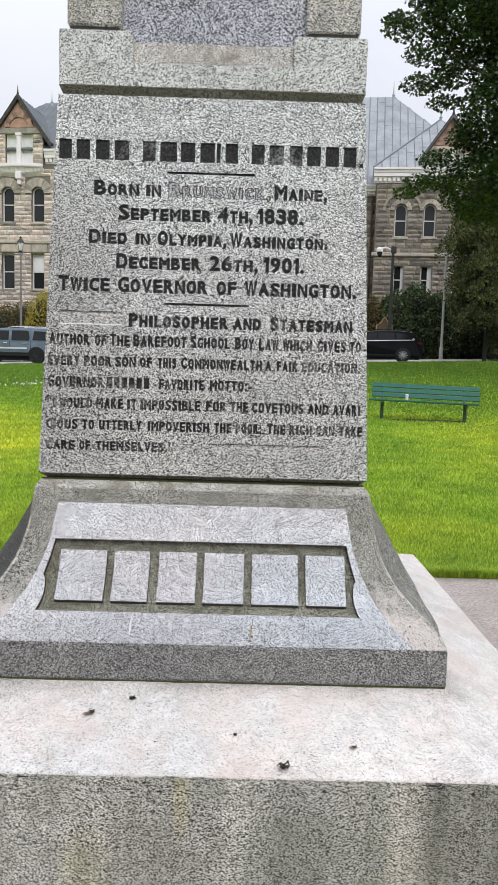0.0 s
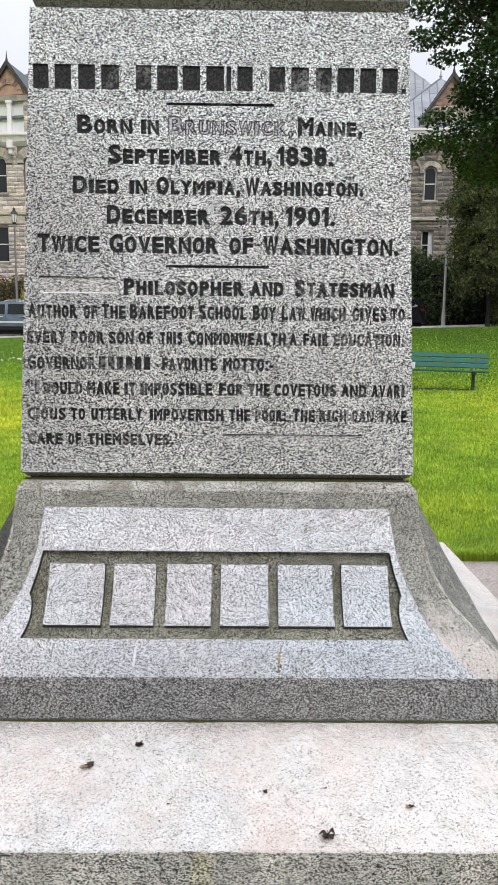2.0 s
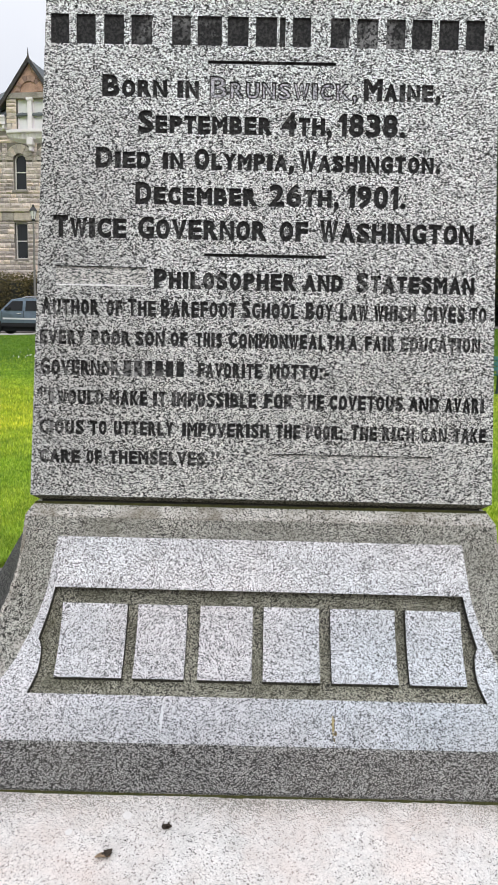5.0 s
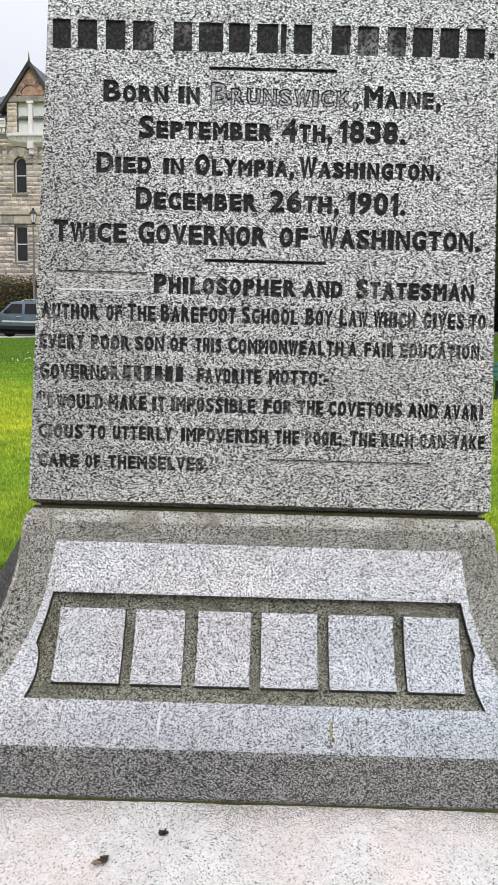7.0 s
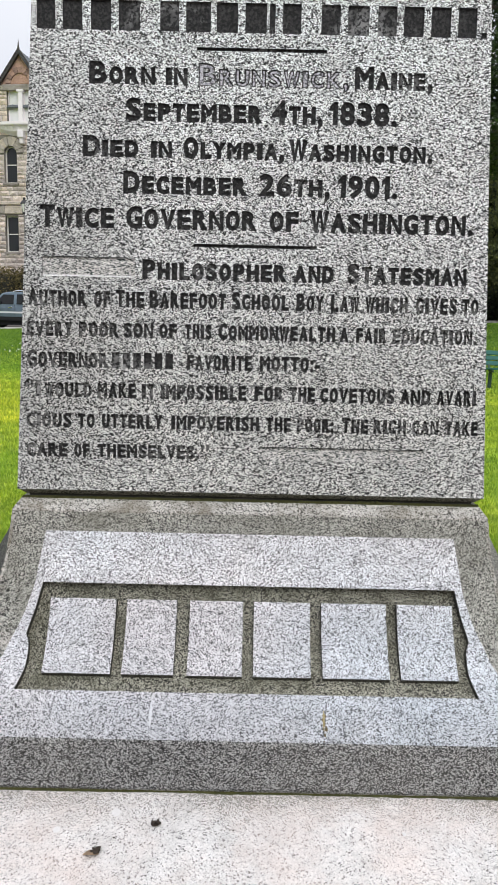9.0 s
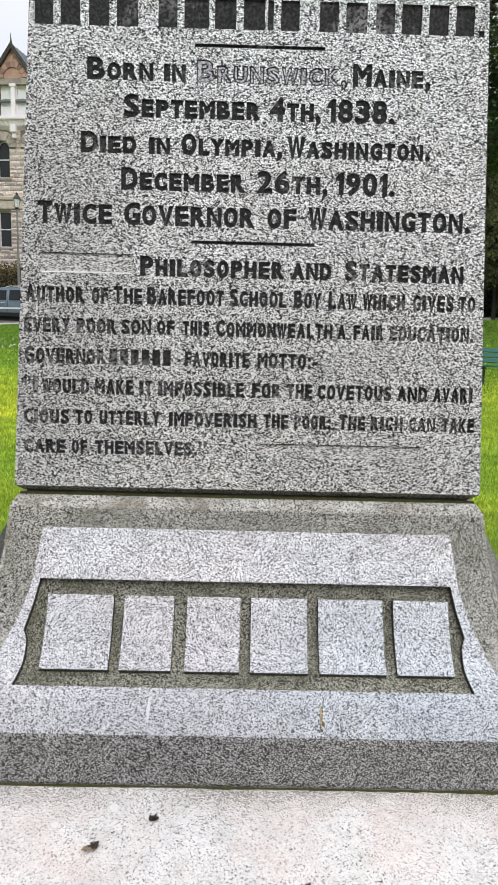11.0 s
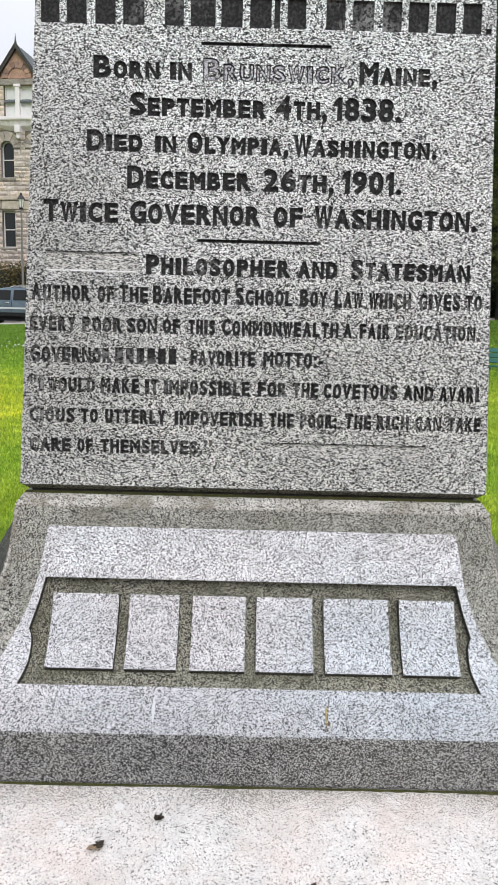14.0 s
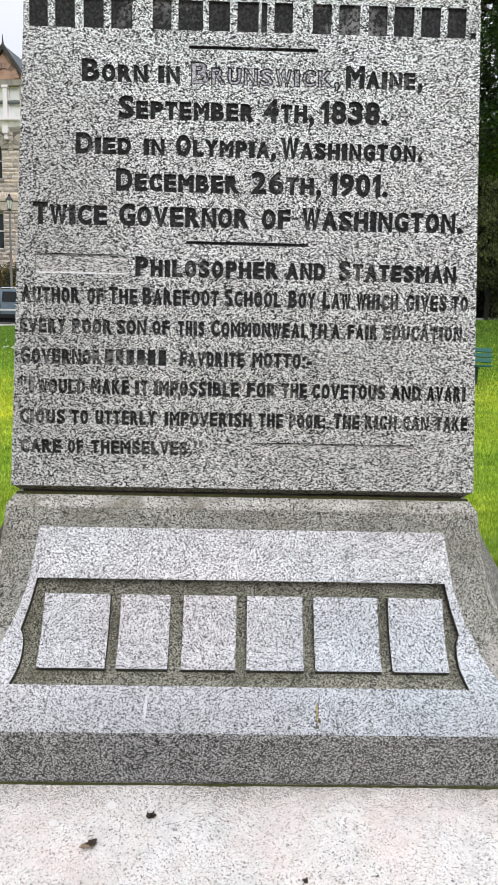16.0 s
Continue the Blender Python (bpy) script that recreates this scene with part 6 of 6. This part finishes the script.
# ---- cars ----
def car_paint(name, colour, metal=0.3):
    m, n, l, b = material(name, 0.25, metal, 0.12)
    b.inputs["Base Color"].default_value = (*colour, 1)
    b.inputs["Coat Weight"].default_value = 0.06
    b.inputs["Coat Roughness"].default_value = 0.08
    co = n.new("ShaderNodeTexCoord").outputs["Object"]
    a = noise_tex(n, l, co, 2.5, 4)
    r = ramp(n, l, a.outputs["Fac"], [(0.3, tuple(v * 0.85 for v in colour)), (0.7, tuple(v * 1.15 for v in colour))])
    l.new(r.outputs[0], b.inputs["Base Color"])
    return m


M_CARGLASS = material("car_glass", 0.05, spec=0.3)[0]
M_CARGLASS.node_tree.nodes["Principled BSDF"].inputs["Base Color"].default_value = (0.012, 0.013, 0.015, 1)
M_TYRE = simple("tyre_rubber", (0.018, 0.018, 0.018), 0.85, vary=0.2)
M_RIM = simple("alloy_rim", (0.55, 0.55, 0.56), 0.35, 0.8, vary=0.1)
M_DARKRIM = simple("dark_alloy_rim", (0.03, 0.03, 0.032), 0.6, 0.3, vary=0.1)
M_CHROME = simple("bright_trim", (0.75, 0.75, 0.76), 0.2, 0.9, vary=0.05)
M_MOULD = simple("pale_moulding", (0.62, 0.62, 0.64), 0.5, vary=0.05)
M_BLACKTRIM = simple("black_plastic", (0.010, 0.010, 0.011), 0.9, vary=0.2)
M_TAIL = simple("red_tail_lamp", (0.10, 0.006, 0.008), 0.25, vary=0.1)
M_LAMPGLASS = simple("lamp_glass", (0.6, 0.6, 0.62), 0.15, vary=0.05)


def extrude_side(profile, half, tuck=0.0, tuck_z=1.0):
    """A body from its side outline, narrower above tuck_z."""
    bm = bmesh.new()
    rings = []
    for y, s in ((-half, 1.0), (-half * 0.93, 0.0), (half * 0.93, 0.0), (half, 1.0)):
        ring = []
        for x, z in profile:
            k = max(0.0, z - tuck_z)
            yy = y - (1 if y > 0 else -1) * tuck * k
            inset = 0.03 if s else 0.0
            cx, cz = 0.0, 0.7
            ring.append(bm.verts.new((x + (cx - x) * inset * 0.6, yy, z + (cz - z) * inset)))
        rings.append(ring)
    n = len(profile)
    for a, b in zip(rings, rings[1:]):
        for j in range(n):
            bm.faces.new((a[j], a[(j + 1) % n], b[(j + 1) % n], b[j]))
    bm.faces.new(rings[0][::-1])
    bm.faces.new(rings[-1])
    bmesh.ops.recalc_face_normals(bm, faces=bm.faces[:])
    return bm


def wheel(parent, x, y, r, spokes=10, rim=None):
    w = part("wheel", tube([(x, y - 0.11, r), (x, y - 0.10, r), (x, y + 0.10, r), (x, y + 0.11, r)], [r * 0.93, r, r, r * 0.93], 28), M_TYRE, parent, "black rubber tyre")
    s = -1 if y < 0 else 1
    part("rim", tube([(x, y + s * 0.105, r), (x, y + s * 0.118, r)], [r * 0.68, r * 0.66], 24), M_BLACKTRIM, w)
    for k in range(spokes):
        a = 2 * pi * k / spokes
        part("spoke", tube([(x + r * 0.1 * cos(a), y + s * 0.122, r + r * 0.1 * sin(a)), (x + r * 0.64 * cos(a), y + s * 0.122, r + r * 0.64 * sin(a))], r * 0.055, 4), rim or M_RIM, w)
    part("hub", tube([(x, y + s * 0.11, r), (x, y + s * 0.13, r)], [r * 0.2, r * 0.14], 12), rim or M_RIM, w)


def side_pane(name, outline_xz, y, mat, parent, thick=0.012, tuck=0.0, tuck_z=1.0):
    bm = bmesh.new()
    s = -1 if y < 0 else 1
    f = [bm.verts.new((x, y - s * tuck * max(0, z - tuck_z), z)) for x, z in outline_xz]
    b = [bm.verts.new((x, y - s * tuck * max(0, z - tuck_z) - s * thick, z)) for x, z in outline_xz]
    bm.faces.new(f)
    bm.faces.new(b[::-1])
    for j in range(len(f)):
        bm.faces.new((f[j], b[j], b[(j + 1) % len(f)], f[(j + 1) % len(f)]))
    bmesh.ops.recalc_face_normals(bm, faces=bm.faces[:])
    return part(name, bm, mat, parent)


def wheel_arch(parent, x, r, y, mat):
    """A dark wheel well on the side of the body."""
    return side_pane("wheel_arch", [(x + r * cos(pi * k / 14), r * 0.86 + r * sin(pi * k / 14) * 1.02) for k in range(15)], y, mat, parent)


# black estate car, tail to the right
M_BLACK = car_paint("black_car_paint", (0.006, 0.006, 0.007), 0.0)
estate = thing("estate_car", on_street(7.12, 37.93, 1.51, -1.6), "black estate car parked along the kerb", "car")
side = [(-2.40, 0.35), (-2.40, 0.70), (-2.15, 0.90), (-1.15, 1.02), (-0.45, 1.50), (0.0, 1.58), (1.2, 1.60), (1.85, 1.53), (2.25, 1.12), (2.40, 0.95), (2.42, 0.55), (2.33, 0.30), (-2.3, 0.25)]
part("underbody", boxes((-2.2, 2.2, -0.8, 0.8, 0.15, 0.30)), M_BLACKTRIM, estate)
part("body", extrude_side(side, 0.92, 0.22, 0.95), M_BLACK, estate, "glossy black car body", smooth=False)
T = dict(tuck=0.22, tuck_z=0.95)
for y in (-0.926, 0.926):
    side_pane("side_window", [(-0.95, 1.05), (0.05, 1.08), (0.05, 1.49), (-0.42, 1.46)], y, M_CARGLASS, estate, **T)
    side_pane("side_window", [(0.10, 1.08), (0.98, 1.11), (0.92, 1.50), (0.10, 1.49)], y, M_CARGLASS, estate, **T)
    side_pane("side_window", [(1.05, 1.11), (1.88, 1.16), (1.68, 1.40), (1.0, 1.49)], y, M_CARGLASS, estate, **T)
    side_pane("window_trim", [(-1.0, 1.02), (1.92, 1.11), (1.98, 1.16), (1.86, 1.26), (1.84, 1.16), (-0.98, 1.05)], y * 1.002, M_CHROME, estate, **T)
    for x in (-1.35, 1.40):
        wheel_arch(estate, x, 0.40, y, M_BLACKTRIM)
        wheel(estate, x, y * 0.885, 0.36)
    side_pane("sill_trim", [(-0.95, 0.28), (1.0, 0.28), (0.98, 0.40), (-0.93, 0.40)], y, M_BLACKTRIM, estate)
    part("roof_rail", tube([(-0.3, y * 0.80, 1.58), (0.0, y * 0.80, 1.64), (1.4, y * 0.80, 1.64), (1.7, y * 0.80, 1.57)], 0.022, 6), M_BLACKTRIM, estate)
    side_pane("tail_lamp", [(2.06, 1.04), (2.28, 1.03), (2.34, 0.91), (2.14, 0.94)], y * 1.003, M_TAIL, estate)
    part("door_handle", boxes((0.72, 0.92, y - 0.015, y + 0.015, 0.93, 0.96)), M_BLACK, estate)

# blue-grey sport utility car, nose to the left
M_BLUE = car_paint("blue_grey_car_paint", (0.17, 0.215, 0.27), 0.4)
suv = thing("sport_utility_car", on_street(-12.55, 37.98, 0.84, -1.6), "blue-grey sport utility car parked along the kerb", "car")
side = [(-2.78, 0.50), (-2.78, 0.95), (-2.60, 1.12), (-1.35, 1.22), (-0.72, 1.86), (-0.3, 1.93), (2.2, 1.94), (2.50, 1.86), (2.70, 1.20), (2.74, 0.60), (2.62, 0.42), (-2.7, 0.42)]
part("underbody", boxes((-2.5, 2.5, -0.85, 0.85, 0.18, 0.45)), M_BLACKTRIM, suv)
part("body", extrude_side(side, 1.0, 0.20, 1.2), M_BLUE, suv, "blue-grey metallic car body")
T = dict(tuck=0.20, tuck_z=1.2)
for y in (-1.006, 1.006):
    side_pane("side_window", [(-1.12, 1.27), (-0.02, 1.27), (-0.02, 1.78), (-0.62, 1.78)], y, M_CARGLASS, suv, **T)
    side_pane("side_window", [(0.15, 1.27), (1.12, 1.27), (1.18, 1.36), (1.10, 1.76), (1.0, 1.80), (0.15, 1.80)], y, M_CARGLASS, suv, **T)
    side_pane("side_window", [(1.36, 1.30), (2.35, 1.30), (2.25, 1.74), (1.42, 1.78)], y, M_CARGLASS, suv, **T)
    side_pane("side_moulding", [(-1.15, 0.80), (1.05, 0.80), (1.05, 0.89), (-1.15, 0.89)], y * 1.006, M_MOULD, suv)
    side_pane("lower_cladding", [(-1.2, 0.42), (1.15, 0.42), (1.15, 0.62), (-1.2, 0.62)], y * 1.003, M_BLACKTRIM, suv)
    for x in (0.06, 1.26, -1.2):
        side_pane("door_gap", [(x - 0.008, 0.64), (x + 0.008, 0.64), (x + 0.008, 1.25), (x - 0.008, 1.25)], y * 1.002, M_BLACKTRIM, suv)
    for x in (-0.32, 0.82):
        part("door_handle", boxes((x, x + 0.26, y - 0.03, y + 0.03, 1.08, 1.13), bevel=0.01), M_CHROME, suv)
    for x in (-1.70, 1.59):
        wheel_arch(suv, x, 0.50, y, M_BLACKTRIM)
        wheel(suv, x, y * 0.88, 0.40, 10, M_DARKRIM)
    part("door_mirror", boxes((-0.98, -0.74, y * 1.02 - 0.09, y * 1.02 + 0.09, 1.28, 1.46), bevel=0.03), M_BLACKTRIM, suv)
    part("roof_rail", tube([(-0.1, y * 0.78, 1.93), (0.1, y * 0.78, 2.0), (2.0, y * 0.78, 2.0), (2.2, y * 0.78, 1.93)], 0.025, 6), M_CHROME, suv)
    side_pane("head_lamp", [(-2.74, 0.86), (-2.35, 0.90), (-2.35, 1.06), (-2.70, 1.04)], y * 1.002, M_LAMPGLASS, suv)


# ---- plants ----
LEAF = [(0.0, 0.0), (0.34, 0.18), (0.5, 0.55), (0.22, 0.72), (0.0, 1.0), (-0.24, 0.74), (-0.5, 0.5), (-0.33, 0.16)]


def leaf_cloud(centres, size, rng, flat=0.5, droop=0.35):
    """Small lobed leaves at the given places, each bent along its middle."""
    n = len(centres)
    size = size * (0.6 + 0.8 * rng.random(n))
    turn = rng.random(n) * 2 * pi
    tip = rng.normal(0, flat, n) - droop
    roll = rng.normal(0, flat, n)
    d = np.stack([np.cos(turn) * np.cos(tip), np.sin(turn) * np.cos(tip), np.sin(tip)], 1)
    s = np.stack([-np.sin(turn), np.cos(turn), 0 * turn], 1)
    up_ = np.cross(d, s)
    s2 = s * np.cos(roll)[:, None] + up_ * np.sin(roll)[:, None]
    n2 = np.cross(s2, d)
    vs = []
    for a, b in LEAF:
        vs.append(centres + d * (b * size)[:, None] + s2 * (a * size)[:, None] + n2 * (abs(a) * 0.35 * size)[:, None])
    v = np.stack(vs, 1).reshape(-1, 3)
    k = np.arange(n)[:, None] * len(LEAF)
    f = np.concatenate([k + np.array([[0, 1, 2, 3]]), k + np.array([[0, 3, 4, 5]]), k + np.array([[0, 5, 6, 7]])])
    return v, f


def crown_points(lobes, per, rng, shell_share=0.7):
    """Places in and on a set of uneven lobes (x, y, z, rx, ry, rz)."""
    out = []
    for x, y, z, rx, ry, rz in lobes:
        n = int(per * rx * rz)
        q = rng.normal(size=(n, 3))
        q /= np.linalg.norm(q, axis=1)[:, None]
        r = np.where(rng.random(n) < shell_share, 0.80 + 0.28 * rng.random(n), rng.random(n) ** 0.5)
        out.append(np.array((x, y, z)) + q * r[:, None] * np.array((rx, ry, rz)))
    return np.concatenate(out)


def add_leaves(name, centres, size, mat, parent, rng, flat=0.5, droop=0.35):
    v, f = leaf_cloud(centres, size, rng, flat, droop)
    ob = from_arrays(name, v, f, mat)
    ob.parent = parent
    ob["kind"] = "stuff"
    return ob


M_MAPLE = leafy("maple_leaf", (0.006, 0.016, 0.005), (0.06, 0.118, 0.023), 0.5, 0.22)
M_CEDAR = leafy("cedar_spray", (0.012, 0.021, 0.008), (0.155, 0.17, 0.045), 0.8, 0.12)
M_SHRUB = leafy("shrub_leaf", (0.014, 0.026, 0.010), (0.16, 0.22, 0.085), 0.65, 0.12)
# right-hand shrubs: the trees' shade put into a darker leaf green
M_SHRUB_SHADED = leafy("shaded_shrub_leaf", (0.008, 0.017, 0.007), (0.06, 0.09, 0.032), 0.5, 0.08)
M_OLIVE = leafy("olive_shrub_leaf", (0.045, 0.042, 0.016), (0.26, 0.20, 0.07), 0.7, 0.15)
M_YELLOW = leafy("yellow_shrub_leaf", (0.20, 0.17, 0.02), (0.70, 0.58, 0.09), 0.6, 0.25)
M_BARK = simple("bark", (0.07, 0.055, 0.045), 0.9, vary=0.4, scale=9, relief=0.6)
# near-black for solids that imitate the shade inside foliage, and conifer trunks
M_CORE = simple("inner_shade_dark", (0.018, 0.018, 0.012), 0.95, vary=0.4, scale=4)

rng = np.random.default_rng(12)
maple = thing("maple_tree", on_street(10.6, 24.5, 0.75), "broad maple tree with dark green leaves in the park", "tree")
part("trunk", tube([(2.6, 0, -0.3), (2.4, 0, 1.2), (1.6, 0.05, 3.2), (0.5, 0, 6.0), (0.1, 0.1, 10), (0, 0, 14)], [0.55, 0.42, 0.36, 0.3, 0.2, 0.06], 12), M_BARK, maple)
BR = [((1.5, 0.05, 3.4), (-0.6, -0.3, 5.0), (-2.4, -0.4, 5.9)), ((1.0, 0, 4.8), (-1.2, -0.2, 6.1), (-3.4, -0.4, 6.7)), ((0.5, 0, 6.0), (-1.6, 0.3, 8.2), (-3.0, 0.4, 9.4)), ((0, 0, 7.5), (-2.0, -0.3, 9.9), (-4.2, -0.3, 11.3)), ((0, 0, 9.0), (-1.8, 0.5, 11.6), (-3.6, 0.2, 12.9)), ((0, 0, 5.0), (2.2, 0.5, 7.0), (4.0, 0.3, 8.0)), ((0, 0, 7.0), (1.5, 1.8, 9.5), (2.4, 2.5, 10.5)), ((0, 0, 8.0), (1.8, -1.2, 10.8), (2.8, -1.7, 12))]
for b in BR:
    b = [b[0], tuple((3 * p + q) / 4 + 0.12 for p, q in zip(b[1], b[0])), b[1], tuple((p + q) / 2 - 0.1 for p, q in zip(b[1], b[2])), b[2]]
    part("limb", tube(b, [0.16, 0.11, 0.08, 0.05, 0.015], 7), M_BARK, maple)
lobes = [(-1.3, 0, 9.0, 2.0, 2.4, 1.9), (-1.7, 0, 6.7, 2.1, 2.0, 1.2), (0.8, 0, 10.5, 3.2, 3.0, 4.2), (-2.3, 0, 12.6, 2.3, 2.2, 1.8), (1.5, 0, 7.0, 3.0, 2.6, 2.2),
         (-5.2, -0.3, 11.75, 0.85, 0.9, 0.34), (-5.6, -0.2, 12.05, 0.45, 0.5, 0.18), (-4.6, -0.2, 10.95, 0.75, 0.8, 0.28), (-4.6, 0.0, 10.05, 0.80, 0.8, 0.24), (-3.9, 0, 9.45, 0.6, 0.6, 0.2), (-4.3, -0.6, 6.75, 0.85, 0.8, 0.26), (-5.0, -0.6, 6.4, 0.5, 0.6, 0.16), (-4.4, 0.2, 12.9, 0.9, 0.9, 0.42), (-4.0, -0.3, 7.55, 0.7, 0.9, 0.24), (-3.6, 0.1, 10.5, 0.8, 0.9, 0.5), (-3.2, -0.2, 8.3, 0.6, 0.9, 0.4)]
add_leaves("crown", crown_points(lobes[:5], 3900, rng, 0.7), 0.10, M_MAPLE, maple, rng)
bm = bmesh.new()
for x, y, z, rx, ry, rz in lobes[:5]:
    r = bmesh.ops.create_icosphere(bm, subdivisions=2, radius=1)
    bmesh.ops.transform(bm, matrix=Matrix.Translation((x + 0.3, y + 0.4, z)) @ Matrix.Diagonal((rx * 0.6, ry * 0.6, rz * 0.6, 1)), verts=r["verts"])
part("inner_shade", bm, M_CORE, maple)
add_leaves("crown_sprays", crown_points(lobes[5:], 3000, rng, 0.35), 0.095, M_MAPLE, maple, rng)


def shrub(name, u, v, z, lobes, size, mat, label, seed, per=1500, droop=0.0):
    rng = np.random.default_rng(seed)
    s = thing(name, on_street(u, v, z), label, "shrub", "shrubs before the building")
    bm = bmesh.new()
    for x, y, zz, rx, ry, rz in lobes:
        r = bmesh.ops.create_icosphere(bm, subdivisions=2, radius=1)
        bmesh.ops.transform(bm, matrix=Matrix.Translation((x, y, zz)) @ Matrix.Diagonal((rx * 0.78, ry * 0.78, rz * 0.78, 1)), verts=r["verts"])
    part("shade_core", bm, M_CORE, s)
    add_leaves("foliage", crown_points(lobes, per, rng, 0.92), size, mat, s, rng, 0.7, droop)
    return s


shrub("shrub", -18.6, 50.5, 1.5, [(0, 0, 1.6, 1.8, 1.3, 1.9), (1.2, -0.2, 1.5, 1.3, 1.1, 1.9), (-1.6, 0, 1.4, 1.5, 1.2, 1.8)], 0.09, M_OLIVE, "brown-olive rounded shrub before the stone wall", 21)
shrub("shrub", -15.7, 50.5, 1.5, [(0, 0, 1.7, 1.4, 1.2, 1.9), (-0.9, 0.2, 1.5, 1.0, 1.0, 1.8)], 0.09, M_OLIVE, "brown-olive rounded shrub before the stone wall", 22)
shrub("shrub", -14.1, 49.8, 1.5, [(0, 0, 2.0, 1.3, 1.1, 2.3), (0.9, 0, 2.2, 1.2, 1.0, 2.2), (-0.6, -0.2, 1.3, 0.9, 0.9, 1.4)], 0.10, M_YELLOW, "yellow-green leafy shrub before the stone wall", 23)
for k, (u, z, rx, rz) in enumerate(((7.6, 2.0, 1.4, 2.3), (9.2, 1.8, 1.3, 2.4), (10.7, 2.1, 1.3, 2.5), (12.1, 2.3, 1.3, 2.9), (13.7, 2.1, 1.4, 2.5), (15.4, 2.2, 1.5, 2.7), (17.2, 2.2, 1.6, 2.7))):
    shrub("shrub", u, 51.0 + 0.3 * (k % 2), 1.7, [(0, 0, z, rx, 1.2, rz), (0.5, -0.3, z * 0.7, rx * 0.8, 1.0, rz * 0.7), (-0.5, 0.1, z * 1.2, rx * 0.6, 0.8, rz * 0.75)], 0.13, (M_OLIVE, M_OLIVE, M_SHRUB, M_SHRUB, M_SHRUB, M_SHRUB_SHADED, M_SHRUB_SHADED)[k], "dark green leafy shrub before the stone wall", 40 + k)

# drooping conifers behind the maple
rng = np.random.default_rng(77)
for k, (u, v, h, w) in enumerate(((14.7, 44.5, 13.0, 2.9), (16.9, 45.5, 15.5, 2.9), (19.8, 45, 14.5, 3.0), (22.5, 45, 15.0, 3.0))):
    con = thing("conifer_tree", on_street(u, v, 1.8), "tall conifer with drooping dull green sprays", "tree", "conifers by the street")
    part("trunk", tube([(0, 0, -0.4), (0, 0, h)], [0.13, 0.04], 8), M_CORE, con)
    # boughs: each a drooping fan of sprays, longest at half height
    cen = []
    for j in range(int(105 * w)):
        z0 = (2.8 if k == 0 else 0.9) + (h - (4.6 if k == 0 else 2.4)) * rng.random() ** 0.9
        q = z0 / h
        reach = w * min(0.45 + 1.0 * q, 2.1 * (1 - q) ** 0.8) * (0.5 + 0.6 * rng.random())
        a0 = rng.random() * 2 * pi
        m = int(230 + 160 * rng.random())
        s = rng.random(m) ** 0.7
        side_ = rng.normal(0, 0.16, m) * (0.4 + s) * 1.4
        rr = reach * (0.25 + 0.75 * s)
        fall = 0.65 * s ** 2 * reach * 0.5 + np.abs(rng.normal(0, 0.20 + 0.25 * s, m))
        cen.append(np.stack([rr * np.cos(a0) - side_ * np.sin(a0), rr * np.sin(a0) + side_ * np.cos(a0), z0 - fall], 1))
    add_leaves("spray_mass", np.concatenate(cen), 0.10, M_CEDAR, con, rng, 0.25, 1.25)
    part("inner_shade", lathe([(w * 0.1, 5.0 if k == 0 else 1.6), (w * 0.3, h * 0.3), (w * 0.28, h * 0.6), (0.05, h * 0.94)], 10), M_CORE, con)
